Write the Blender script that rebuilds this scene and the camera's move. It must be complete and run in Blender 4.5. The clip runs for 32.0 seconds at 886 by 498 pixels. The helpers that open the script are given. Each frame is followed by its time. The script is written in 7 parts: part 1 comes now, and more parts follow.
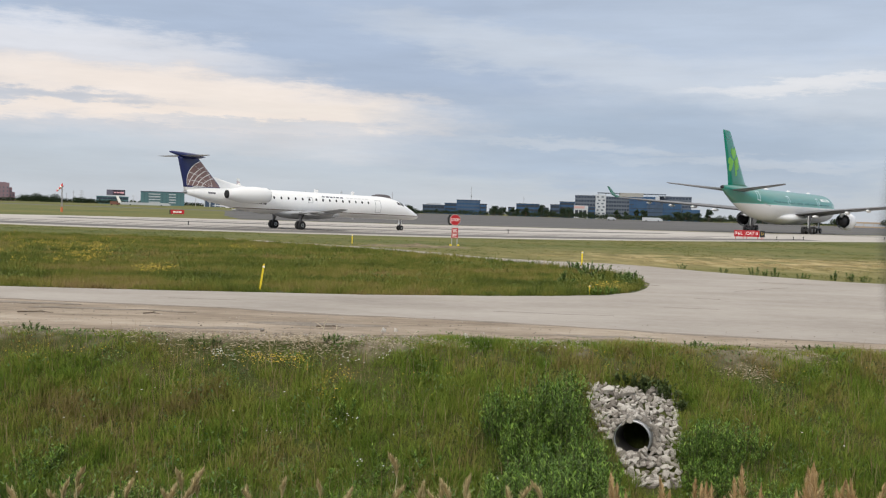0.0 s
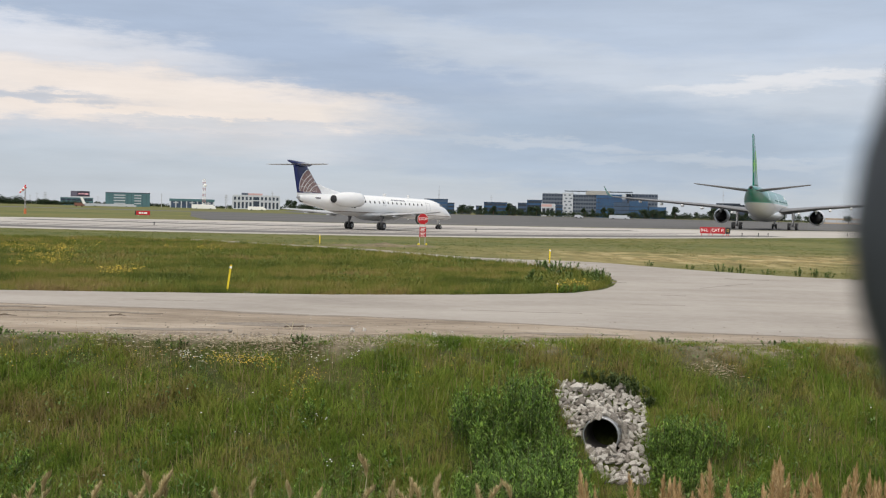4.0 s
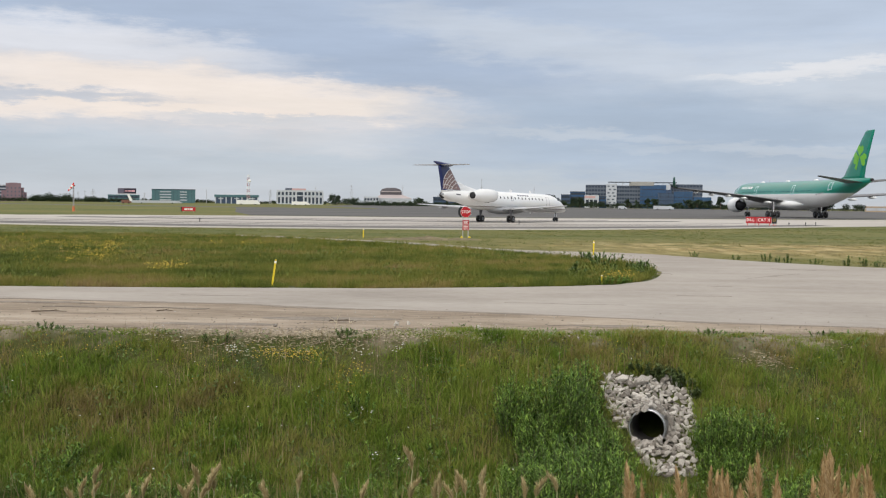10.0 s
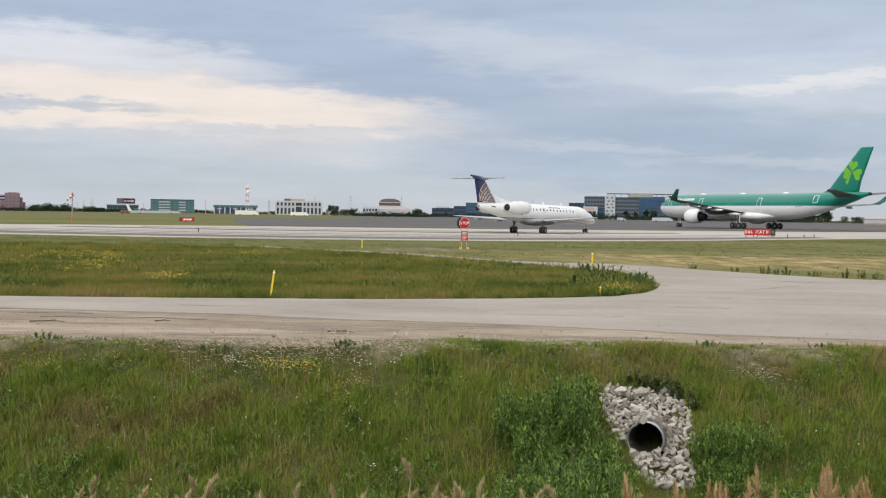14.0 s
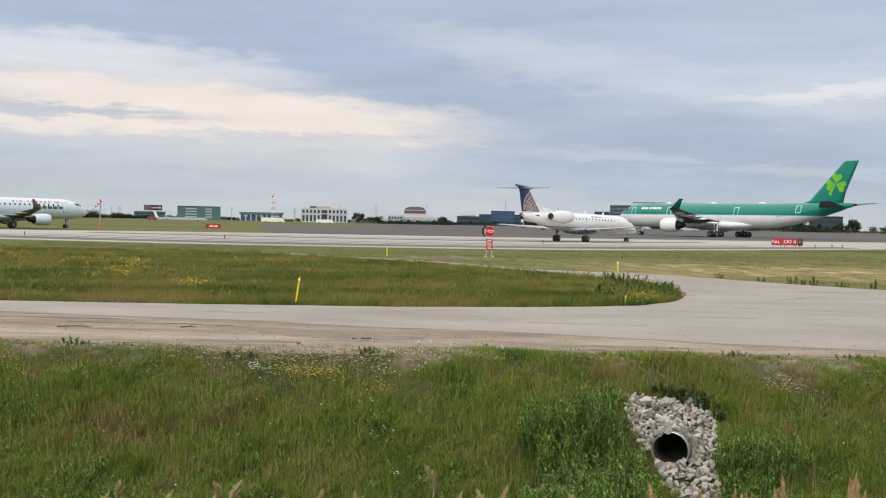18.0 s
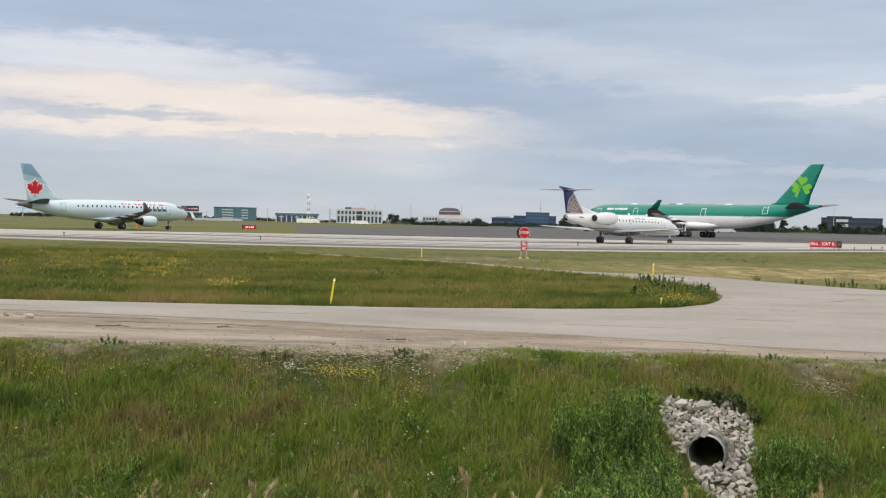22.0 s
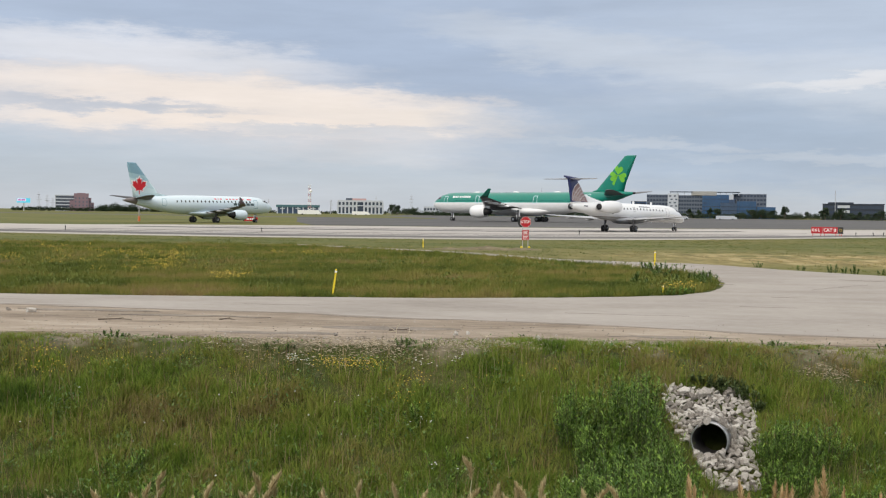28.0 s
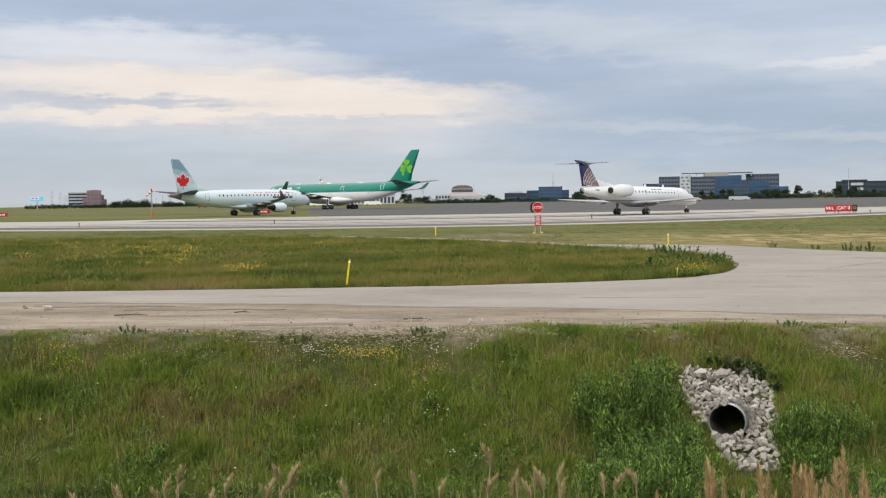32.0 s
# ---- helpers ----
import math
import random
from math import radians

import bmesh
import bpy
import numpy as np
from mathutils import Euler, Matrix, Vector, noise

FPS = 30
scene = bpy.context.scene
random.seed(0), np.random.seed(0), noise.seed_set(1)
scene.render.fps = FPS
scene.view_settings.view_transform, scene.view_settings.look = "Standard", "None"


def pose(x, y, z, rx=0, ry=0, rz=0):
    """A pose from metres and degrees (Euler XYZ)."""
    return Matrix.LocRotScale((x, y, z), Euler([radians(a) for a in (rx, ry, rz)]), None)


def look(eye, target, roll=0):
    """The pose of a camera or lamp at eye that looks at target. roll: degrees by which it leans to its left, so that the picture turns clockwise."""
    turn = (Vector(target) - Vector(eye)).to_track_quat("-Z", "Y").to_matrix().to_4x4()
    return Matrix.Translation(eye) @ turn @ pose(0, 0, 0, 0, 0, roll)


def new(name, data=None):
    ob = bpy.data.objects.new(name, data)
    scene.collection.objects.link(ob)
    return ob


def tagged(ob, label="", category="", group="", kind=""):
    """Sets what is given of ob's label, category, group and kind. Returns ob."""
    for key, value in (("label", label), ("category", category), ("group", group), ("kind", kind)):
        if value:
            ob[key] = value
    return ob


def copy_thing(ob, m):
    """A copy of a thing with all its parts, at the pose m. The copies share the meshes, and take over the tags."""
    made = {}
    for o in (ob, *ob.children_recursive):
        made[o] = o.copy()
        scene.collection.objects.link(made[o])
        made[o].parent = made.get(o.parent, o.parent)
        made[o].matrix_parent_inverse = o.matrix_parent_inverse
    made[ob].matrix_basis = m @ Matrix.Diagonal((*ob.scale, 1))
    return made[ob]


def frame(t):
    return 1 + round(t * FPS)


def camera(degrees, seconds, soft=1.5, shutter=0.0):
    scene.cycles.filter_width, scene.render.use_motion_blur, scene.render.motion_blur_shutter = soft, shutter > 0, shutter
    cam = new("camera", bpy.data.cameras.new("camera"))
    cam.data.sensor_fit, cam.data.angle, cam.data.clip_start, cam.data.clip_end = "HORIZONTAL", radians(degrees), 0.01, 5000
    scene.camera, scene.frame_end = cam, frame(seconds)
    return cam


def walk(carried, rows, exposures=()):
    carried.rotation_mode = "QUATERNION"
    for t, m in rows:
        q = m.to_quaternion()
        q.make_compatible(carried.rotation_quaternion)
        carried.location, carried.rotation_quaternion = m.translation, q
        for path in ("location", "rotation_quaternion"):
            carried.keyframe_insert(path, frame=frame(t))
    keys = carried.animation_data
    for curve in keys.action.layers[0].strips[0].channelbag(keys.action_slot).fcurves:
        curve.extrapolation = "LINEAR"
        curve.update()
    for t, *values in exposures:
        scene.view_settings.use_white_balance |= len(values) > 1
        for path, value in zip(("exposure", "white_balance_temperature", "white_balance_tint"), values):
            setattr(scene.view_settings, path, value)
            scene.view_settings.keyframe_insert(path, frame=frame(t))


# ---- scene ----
cam = camera(44.5, 32.0, 1.2)
cam.data.dof.use_dof, cam.data.dof.focus_distance, cam.data.dof.aperture_fstop = True, 90.0, 21.0
PATH = [
    (0.0, pose(0, 0, 2.1, 88.023, -1.751, 0.138)),
    (0.5, pose(0, 0, 2.1, 87.952, -1.726, -0.041)),
    (1.0, pose(0, 0, 2.1, 87.809, -1.708, -0.147)),
    (1.5, pose(0, 0, 2.1, 87.819, -1.595, -0.369)),
    (2.0, pose(0, 0, 2.1, 87.909, -1.562, -0.949)),
    (2.5, pose(0, 0, 2.1, 87.957, -1.521, -1.553)),
    (3.0, pose(0, 0, 2.1, 87.961, -1.471, -1.681)),
    (3.5, pose(0, 0, 2.1, 87.977, -1.372, -1.535)),
    (5.5, pose(0, 0, 2.1, 88.123, -1.366, -2.146)),
    (6.0, pose(0, 0, 2.1, 88.123, -1.516, -2.437)),
    (6.5, pose(0, 0, 2.1, 88.266, -1.717, -2.188)),
    (7.0, pose(0, 0, 2.1, 88.558, -1.743, -1.975)),
    (7.5, pose(0, 0, 2.1, 88.608, -1.691, -1.905)),
    (8.0, pose(0, 0, 2.1, 88.366, -1.728, -0.548)),
    (8.5, pose(0, 0, 2.1, 88.107, -1.670, 1.034)),
    (9.0, pose(0, 0, 2.1, 87.971, -1.350, 0.875)),
    (9.5, pose(0, 0, 2.1, 87.885, -0.884, -0.065)),
    (10.0, pose(0, 0, 2.1, 87.606, -0.678, 0.696)),
    (10.5, pose(0, 0, 2.1, 87.399, -0.469, 1.613)),
    (11.0, pose(0, 0, 2.1, 87.460, -0.516, 1.988)),
    (11.5, pose(0, 0, 2.1, 87.517, -0.554, 2.597)),
    (12.0, pose(0, 0, 2.1, 87.519, -0.623, 2.821)),
    (12.5, pose(0, 0, 2.1, 87.620, -0.678, 2.033)),
    (13.0, pose(0, 0, 2.1, 87.972, -0.662, 0.587)),
    (13.5, pose(0, 0, 2.1, 88.157, -0.682, 0.461)),
    (14.0, pose(0, 0, 2.1, 88.190, -0.854, 0.633)),
    (14.5, pose(0, 0, 2.1, 88.216, -0.735, 0.841)),
    (16.5, pose(0, 0, 2.1, 88.597, -1.210, 0.889)),
    (17.0, pose(0, 0, 2.1, 88.593, -1.317, 2.024)),
    (17.5, pose(0, 0, 2.1, 88.592, -1.266, 2.137)),
    (18.0, pose(0, 0, 2.1, 88.593, -1.149, 1.958)),
    (18.5, pose(0, 0, 2.1, 88.628, -1.095, 2.216)),
    (19.0, pose(0, 0, 2.1, 88.627, -1.278, 2.803)),
    (19.5, pose(0, 0, 2.1, 88.646, -1.222, 3.023)),
    (20.0, pose(0, 0, 2.1, 88.638, -1.186, 3.287)),
    (20.5, pose(0, 0, 2.1, 88.610, -1.092, 3.623)),
    (21.0, pose(0, 0, 2.1, 88.631, -1.145, 3.707)),
    (21.5, pose(0, 0, 2.1, 88.641, -1.159, 3.703)),
    (22.0, pose(0, 0, 2.1, 88.621, -1.242, 3.791)),
    (22.5, pose(0, 0, 2.1, 88.663, -1.145, 3.952)),
    (23.0, pose(0, 0, 2.1, 88.648, -1.168, 3.926)),
    (23.5, pose(0, 0, 2.1, 88.702, -0.931, 3.702)),
    (24.0, pose(0, 0, 2.1, 88.657, -1.047, 3.900)),
    (24.5, pose(0, 0, 2.1, 88.640, -0.852, 4.523)),
    (26.5, pose(0, 0, 2.1, 88.238, -0.550, 4.263)),
    (27.0, pose(0, 0, 2.1, 88.529, -0.358, 3.922)),
    (27.5, pose(0, 0, 2.1, 88.372, -0.634, 3.710)),
    (28.0, pose(0, 0, 2.1, 88.093, -0.672, 3.851)),
    (28.5, pose(0, 0, 2.1, 87.910, -0.611, 4.156)),
    (29.0, pose(0, 0, 2.1, 87.840, -0.533, 4.151)),
    (29.5, pose(0, 0, 2.1, 87.799, -0.544, 3.888)),
    (30.0, pose(0, 0, 2.1, 87.748, -0.531, 4.000)),
    (30.5, pose(0, 0, 2.1, 87.704, -0.521, 4.238)),
    (31.0, pose(0, 0, 2.1, 87.744, -0.537, 4.331)),
    (31.5, pose(0, 0, 2.1, 87.712, -0.013, 4.482)),
    (32.0, pose(0, 0, 2.1, 87.451, 0.807, 4.474)),
]
walk(cam, PATH)

# ---- world and light: a bright overcast evening, soft sun behind the camera ----
SUN_AZ, SUN_EL = 200.0, 32.0


def srgb(r, g, b):
    return tuple(((c / 255 + 0.055) / 1.055) ** 2.4 if c > 10 else c / 3294 for c in (r, g, b))


def build_world():
    w = bpy.data.worlds.new("sky")
    scene.world = w
    w.use_nodes = True
    nt = w.node_tree
    nt.nodes.clear()
    N, L = nt.nodes.new, nt.links.new
    out, bg = N("ShaderNodeOutputWorld"), N("ShaderNodeBackground")
    L(bg.outputs[0], out.inputs[0])
    tc, sep = N("ShaderNodeTexCoord"), N("ShaderNodeSeparateXYZ")
    L(tc.outputs["Generated"], sep.inputs[0])

    def math_node(op, a, b=0.0, clamp=False):
        m = N("ShaderNodeMath")
        m.operation, m.use_clamp = op, clamp
        for k, v in enumerate((a, b)):
            if isinstance(v, (int, float)):
                m.inputs[k].default_value = v
            else:
                L(v, m.inputs[k])
        return m.outputs[0]

    def ramp(fac, stops, smooth=True):
        r = N("ShaderNodeValToRGB")
        r.color_ramp.interpolation = "EASE" if smooth else "LINEAR"
        while len(r.color_ramp.elements) < len(stops):
            r.color_ramp.elements.new(0.5)
        for e, (p, c) in zip(r.color_ramp.elements, stops):
            e.position, e.color = p, (*c, 1)
        L(fac, r.inputs[0])
        return r.outputs[0]

    def mix(fac, a, b):
        m = N("ShaderNodeMix")
        m.data_type = "RGBA"
        for sock, v in ((m.inputs[0], fac), (m.inputs[6], a), (m.inputs[7], b)):
            if isinstance(v, (int, float)):
                sock.default_value = v
            elif isinstance(v, tuple):
                sock.default_value = (*v, 1)
            else:
                L(v, sock)
        return m.outputs[2]

    def noise_of(su, sv, detail, rough, off):
        c, n = N("ShaderNodeCombineXYZ"), N("ShaderNodeTexNoise")
        L(math_node("MULTIPLY", az0, su), c.inputs[0]), L(math_node("MULTIPLY", el0, sv), c.inputs[1])
        c.inputs[2].default_value = off
        n.inputs["Scale"].default_value, n.inputs["Detail"].default_value, n.inputs["Roughness"].default_value = 1.0, detail, rough
        L(c.outputs[0], n.inputs[0])
        return math_node("SUBTRACT", n.outputs[0], 0.5)

    el0 = math_node("ARCSINE", sep.outputs[2])
    az0 = math_node("ARCTAN2", sep.outputs[0], sep.outputs[1])
    # wind-drawn warp of the cloud sheets
    az = math_node("ADD", az0, math_node("MULTIPLY", math_node("ADD", noise_of(7, 26, 7, 0.6, 1.7), math_node("MULTIPLY", noise_of(26, 120, 8, 0.62, 2.2), 0.5)), 0.17))
    el = math_node("ADD", el0, math_node("MULTIPLY", math_node("ADD", noise_of(9, 34, 8, 0.62, 5.2), math_node("MULTIPLY", noise_of(22, 130, 9, 0.7, 6.6), 0.55)), 0.042))
    sky = N("ShaderNodeTexSky")
    sky.sky_type, sky.sun_disc = "NISHITA", False
    sky.sun_elevation, sky.sun_rotation = radians(SUN_EL), radians(SUN_AZ)
    blue = N("ShaderNodeVectorMath")
    blue.operation = "SCALE"
    L(sky.outputs[0], blue.inputs[0])
    blue.inputs[3].default_value = 0.085
    # a grey overcast: hazy horizon, slate middle, bright overhead
    col = ramp(math_node("DIVIDE", el, 1.2, True), [(0.0, srgb(194, 199, 206)), (0.02, srgb(189, 197, 206)), (0.055, srgb(186, 197, 210)), (0.11, srgb(179, 192, 212)), (0.18, srgb(181, 194, 213)),
                                                   (0.34, (0.88, 0.88, 0.88)), (1.0, (1.15, 1.12, 1.08))], False)
    # cloud sheets: azimuth, height, half sizes, slope, colour, cover
    for a_, e_, ra, re_, slope, c_, op in ((-0.20, 0.178, 0.42, 0.034, 0.0, (171, 185, 207), 0.8), (-0.02, 0.124, 0.34, 0.032, -0.09, (168, 182, 204), 0.9), (0.30, 0.165, 0.25, 0.03, -0.05, (190, 201, 217), 0.6),
                                           (-0.33, 0.137, 0.19, 0.020, -0.05, (221, 222, 228), 0.95), (0.06, 0.150, 0.17, 0.022, -0.16, (203, 209, 218), 0.7), (0.33, 0.112, 0.26, 0.036, 0.02, (202, 208, 217), 0.8),
                                           (0.335, 0.121, 0.10, 0.007, 0.05, (226, 225, 227), 0.8), (-0.27, 0.090, 0.38, 0.036, -0.05, (214, 210, 212), 0.9), (-0.25, 0.103, 0.28, 0.019, -0.05, (244, 232, 223), 1.0),
                                           (-0.26, 0.080, 0.24, 0.011, -0.02, (242, 229, 219), 0.95), (-0.09, 0.087, 0.16, 0.012, -0.06, (236, 225, 216), 0.85), (-0.37, 0.092, 0.12, 0.006, -0.02, (192, 197, 208), 0.85),
                                           (-0.19, 0.073, 0.12, 0.005, -0.02, (196, 201, 210), 0.7), (-0.05, 0.055, 0.3, 0.012, 0.02, (201, 205, 212), 0.6), (0.2, 0.045, 0.3, 0.015, 0.0, (178, 189, 203), 0.6), (0.17, 0.066, 0.24, 0.045, -0.02, (167, 182, 202), 0.95), (0.1, 0.062, 0.1, 0.006, -0.04, (200, 205, 213), 0.5), (0.27, 0.05, 0.12, 0.006, 0.02, (196, 203, 213), 0.6)):
        da = math_node("SUBTRACT", az, a_)
        de = math_node("SUBTRACT", math_node("SUBTRACT", el, e_), math_node("MULTIPLY", da, slope))
        u, v = math_node("DIVIDE", da, ra), math_node("DIVIDE", de, re_)
        r2 = math_node("ADD", math_node("MULTIPLY", u, u), math_node("MULTIPLY", v, v))
        soft_ = N("ShaderNodeMapRange")
        soft_.interpolation_type = "SMOOTHSTEP"
        for k, val in ((1, 1.5), (2, -0.1), (3, 0.0), (4, op)):
            soft_.inputs[k].default_value = val
        L(r2, soft_.inputs[0])
        col = mix(soft_.outputs[0], col, srgb(*c_))
    grain = math_node("ADD", 1.0, math_node("ADD", math_node("MULTIPLY", noise_of(7, 60, 10, 0.62, 9.1), 0.24), math_node("MULTIPLY", noise_of(5, 20, 6, 0.55, 3.3), 0.26)))
    veil = N("ShaderNodeVectorMath")
    veil.operation = "SCALE"
    L(col, veil.inputs[0]), L(grain, veil.inputs[3])
    L(mix(0.94, blue.outputs[0], veil.outputs[0]), bg.inputs[0])
    bg.inputs[1].default_value = 1.06


build_world()
sun = new("sun", bpy.data.lights.new("sun", "SUN"))
sun.data.energy, sun.data.angle, sun.data.color = 1.7, radians(20), (1.0, 0.93, 0.84)
sun.matrix_basis = look((0, 0, 0), (-math.sin(radians(SUN_AZ)) * math.cos(radians(SUN_EL)), -math.cos(radians(SUN_AZ)) * math.cos(radians(SUN_EL)),
                                    -math.sin(radians(SUN_EL))))

# ---- materials ----


def material(name, color, rough=0.6, metal=0.0, var=0.12, scale=3.0, fine=40.0, bump=0.0, coat=0.0):
    """A surface with stains at a large scale and grain at a small one, in object space."""
    m = bpy.data.materials.new(name)
    m.use_nodes = True
    nt = m.node_tree
    b = nt.nodes["Principled BSDF"]
    N, L = nt.nodes.new, nt.links.new
    tc = N("ShaderNodeTexCoord")
    n1, n2 = N("ShaderNodeTexNoise"), N("ShaderNodeTexNoise")
    for n, s in ((n1, scale), (n2, fine)):
        n.inputs["Scale"].default_value, n.inputs["Detail"].default_value = s, 5.0
        L(tc.outputs["Object"], n.inputs[0])
    add = N("ShaderNodeMath")
    add.operation = "ADD"
    L(n1.outputs[0], add.inputs[0]), L(n2.outputs[0], add.inputs[1])
    mr = N("ShaderNodeMapRange")
    mr.inputs[1].default_value, mr.inputs[2].default_value = 0.6, 1.4
    mr.inputs[3].default_value, mr.inputs[4].default_value = 1 - var, 1 + var
    L(add.outputs[0], mr.inputs[0])
    sc = N("ShaderNodeVectorMath")
    sc.operation = "SCALE"
    sc.inputs[0].default_value = color
    L(mr.outputs[0], sc.inputs[3])
    L(sc.outputs[0], b.inputs["Base Color"])
    b.inputs["Roughness"].default_value, b.inputs["Metallic"].default_value = rough, metal
    b.inputs["Coat Weight"].default_value = coat
    if bump:
        bp = N("ShaderNodeBump")
        bp.inputs["Strength"].default_value, bp.inputs["Distance"].default_value = bump, 0.02
        L(n2.outputs[0], bp.inputs["Height"])
        L(bp.outputs[0], b.inputs["Normal"])
    return m


def glow(name, color, strength):
    m = material(name, color, 0.4)
    b = m.node_tree.nodes["Principled BSDF"]
    b.inputs["Emission Color"].default_value, b.inputs["Emission Strength"].default_value = (*color, 1), strength
    return m


def banded(name, stops, rough=0.3, coat=0.4, axis=2, low=0.0, high=10.0, tilt=0.0):
    """Paint in bands along one axis of the thing's own space; tilt: rise of the bands per metre towards the tail."""
    m = material(name, (1, 1, 1), rough, 0, 0.05, 0.5, 6.0, 0, coat)
    nt = m.node_tree
    b = nt.nodes["Principled BSDF"]
    N, L = nt.nodes.new, nt.links.new
    tc, sep, mr, r = N("ShaderNodeTexCoord"), N("ShaderNodeSeparateXYZ"), N("ShaderNodeMapRange"), N("ShaderNodeValToRGB")
    L(tc.outputs["Object"], sep.inputs[0])
    mr.inputs[1].default_value, mr.inputs[2].default_value = low, high
    lean = N("ShaderNodeMath")
    lean.operation = "MULTIPLY_ADD"
    lean.inputs[1].default_value = tilt
    L(sep.outputs[0], lean.inputs[0]), L(sep.outputs[axis], lean.inputs[2])
    L(lean.outputs[0] if tilt else sep.outputs[axis], mr.inputs[0])
    r.color_ramp.interpolation = "CONSTANT"
    while len(r.color_ramp.elements) < len(stops):
        r.color_ramp.elements.new(0.5)
    for e, (p, c) in zip(r.color_ramp.elements, stops):
        e.position, e.color = (p - low) / (high - low), (*c, 1)
    L(mr.outputs[0], r.inputs[0])
    mul = N("ShaderNodeMix")
    mul.data_type, mul.blend_type = "RGBA", "MULTIPLY"
    mul.inputs[0].default_value = 1.0
    old = b.inputs["Base Color"].links[0].from_socket
    L(r.outputs[0], mul.inputs[6]), L(old, mul.inputs[7])
    L(mul.outputs[2], b.inputs["Base Color"])
    return m


def patched(name, colors, scale, fine, rough=0.9, bump=0.3, dist=0.05, stretch=(1, 1, 1), island=0.0):
    """Ground or leaf cover in several colours by a broad noise, grained by a fine one; island: share by piece."""
    m = bpy.data.materials.new(name)
    m.use_nodes = True
    nt = m.node_tree
    b = nt.nodes["Principled BSDF"]
    N, L = nt.nodes.new, nt.links.new
    tc, mp = N("ShaderNodeTexCoord"), N("ShaderNodeMapping")
    mp.inputs["Scale"].default_value = stretch
    L(tc.outputs["Object"], mp.inputs[0])
    n1, n2 = N("ShaderNodeTexNoise"), N("ShaderNodeTexNoise")
    for n, s, d in ((n1, scale, 6.0), (n2, fine, 4.0)):
        n.inputs["Scale"].default_value, n.inputs["Detail"].default_value = s, d
        n.inputs["Roughness"].default_value = 0.65
        L(mp.outputs[0], n.inputs[0])
    r = N("ShaderNodeValToRGB")
    while len(r.color_ramp.elements) < len(colors):
        r.color_ramp.elements.new(0.5)
    for k, (e, c) in enumerate(zip(r.color_ramp.elements, colors)):
        e.position, e.color = 0.30 + 0.42 * k / (len(colors) - 1), (*c, 1)
    fac = N("ShaderNodeMath")
    fac.operation = "MULTIPLY_ADD"
    fac.inputs[1].default_value, fac.inputs[2].default_value = 0.3, 0.0
    L(n2.outputs[0], fac.inputs[0])
    a1 = N("ShaderNodeMath")
    a1.operation = "MULTIPLY_ADD"
    a1.inputs[1].default_value = 0.7
    L(n1.outputs[0], a1.inputs[0]), L(fac.outputs[0], a1.inputs[2])
    last = a1.outputs[0]
    if island:
        g, a2, a3 = N("ShaderNodeNewGeometry"), N("ShaderNodeMath"), N("ShaderNodeMath")
        a2.operation, a3.operation = "MULTIPLY_ADD", "ADD"
        a2.inputs[1].default_value, a2.inputs[2].default_value = island, -island / 2
        L(g.outputs["Random Per Island"], a2.inputs[0])
        L(a2.outputs[0], a3.inputs[0]), L(last, a3.inputs[1])
        last = a3.outputs[0]
    L(last, r.inputs[0])
    L(r.outputs[0], b.inputs["Base Color"])
    b.inputs["Roughness"].default_value = rough
    b.inputs["Specular IOR Level"].default_value = 0.25
    if bump:
        bp = N("ShaderNodeBump")
        bp.inputs["Strength"].default_value, bp.inputs["Distance"].default_value = bump, dist
        L(n2.outputs[0], bp.inputs["Height"])
        L(bp.outputs[0], b.inputs["Normal"])
    return m


def leafy(name, colors, scale, island):
    m = patched(name, colors, scale, scale * 9, 0.7, 0, island=island)
    b = m.node_tree.nodes["Principled BSDF"]
    b.inputs["Subsurface Weight"].default_value = 0.0
    return m


WHITE = material("white_paint", (0.87, 0.875, 0.88), 0.3, 0, 0.04, 0.6, 8, 0, 0.4)
# Tailplane grey, with the shade on its underside put into the colour.
TAIL_SHADED = material("tail_grey_with_shade", (0.055, 0.057, 0.062), 0.45, 0, 0.1, 0.8, 9)
# Wing grey made darker all over to carry the shaded undersides.
WING = material("wing_grey_with_shade", (0.14, 0.14, 0.147), 0.45, 0, 0.1, 0.8, 9)
LEG = material("gear_dark_steel", (0.10, 0.10, 0.11), 0.5, 0.3, 0.1)
GREY = material("light_grey_paint", (0.42, 0.43, 0.45), 0.4, 0, 0.08, 0.8, 9)
DARK = material("dark_rubber", (0.02, 0.02, 0.022), 0.8, 0, 0.2)
BLACK = material("dark_opening", (0.012, 0.012, 0.014), 0.6, 0, 0.2)
STEEL = material("bare_steel", (0.45, 0.46, 0.48), 0.35, 0.9, 0.1)
GLASS = material("dark_glass", (0.02, 0.025, 0.03), 0.08, 0, 0.1)
NAVY = material("navy_paint", srgb(30, 42, 96), 0.3, 0, 0.05, 0.5, 6, 0, 0.4)
TAN = material("tan_paint", srgb(132, 106, 104), 0.35, 0, 0.06)
GREEN = material("green_paint", srgb(0, 124, 104), 0.28, 0, 0.05, 0.5, 6, 0, 0.4)
LIME = material("lime_paint", srgb(112, 186, 54), 0.35, 0, 0.05)
RED = material("red_paint", srgb(205, 28, 40), 0.4, 0, 0.08)
ICE = material("ice_blue_paint", srgb(214, 230, 239), 0.3, 0, 0.05, 0.5, 6, 0, 0.4)
TEAL = material("teal_blue_paint", srgb(112, 160, 176), 0.3, 0, 0.06, 0.5, 6, 0, 0.4)
YELLOW = material("yellow_paint", srgb(226, 200, 40), 0.5, 0, 0.12, 3, 30)
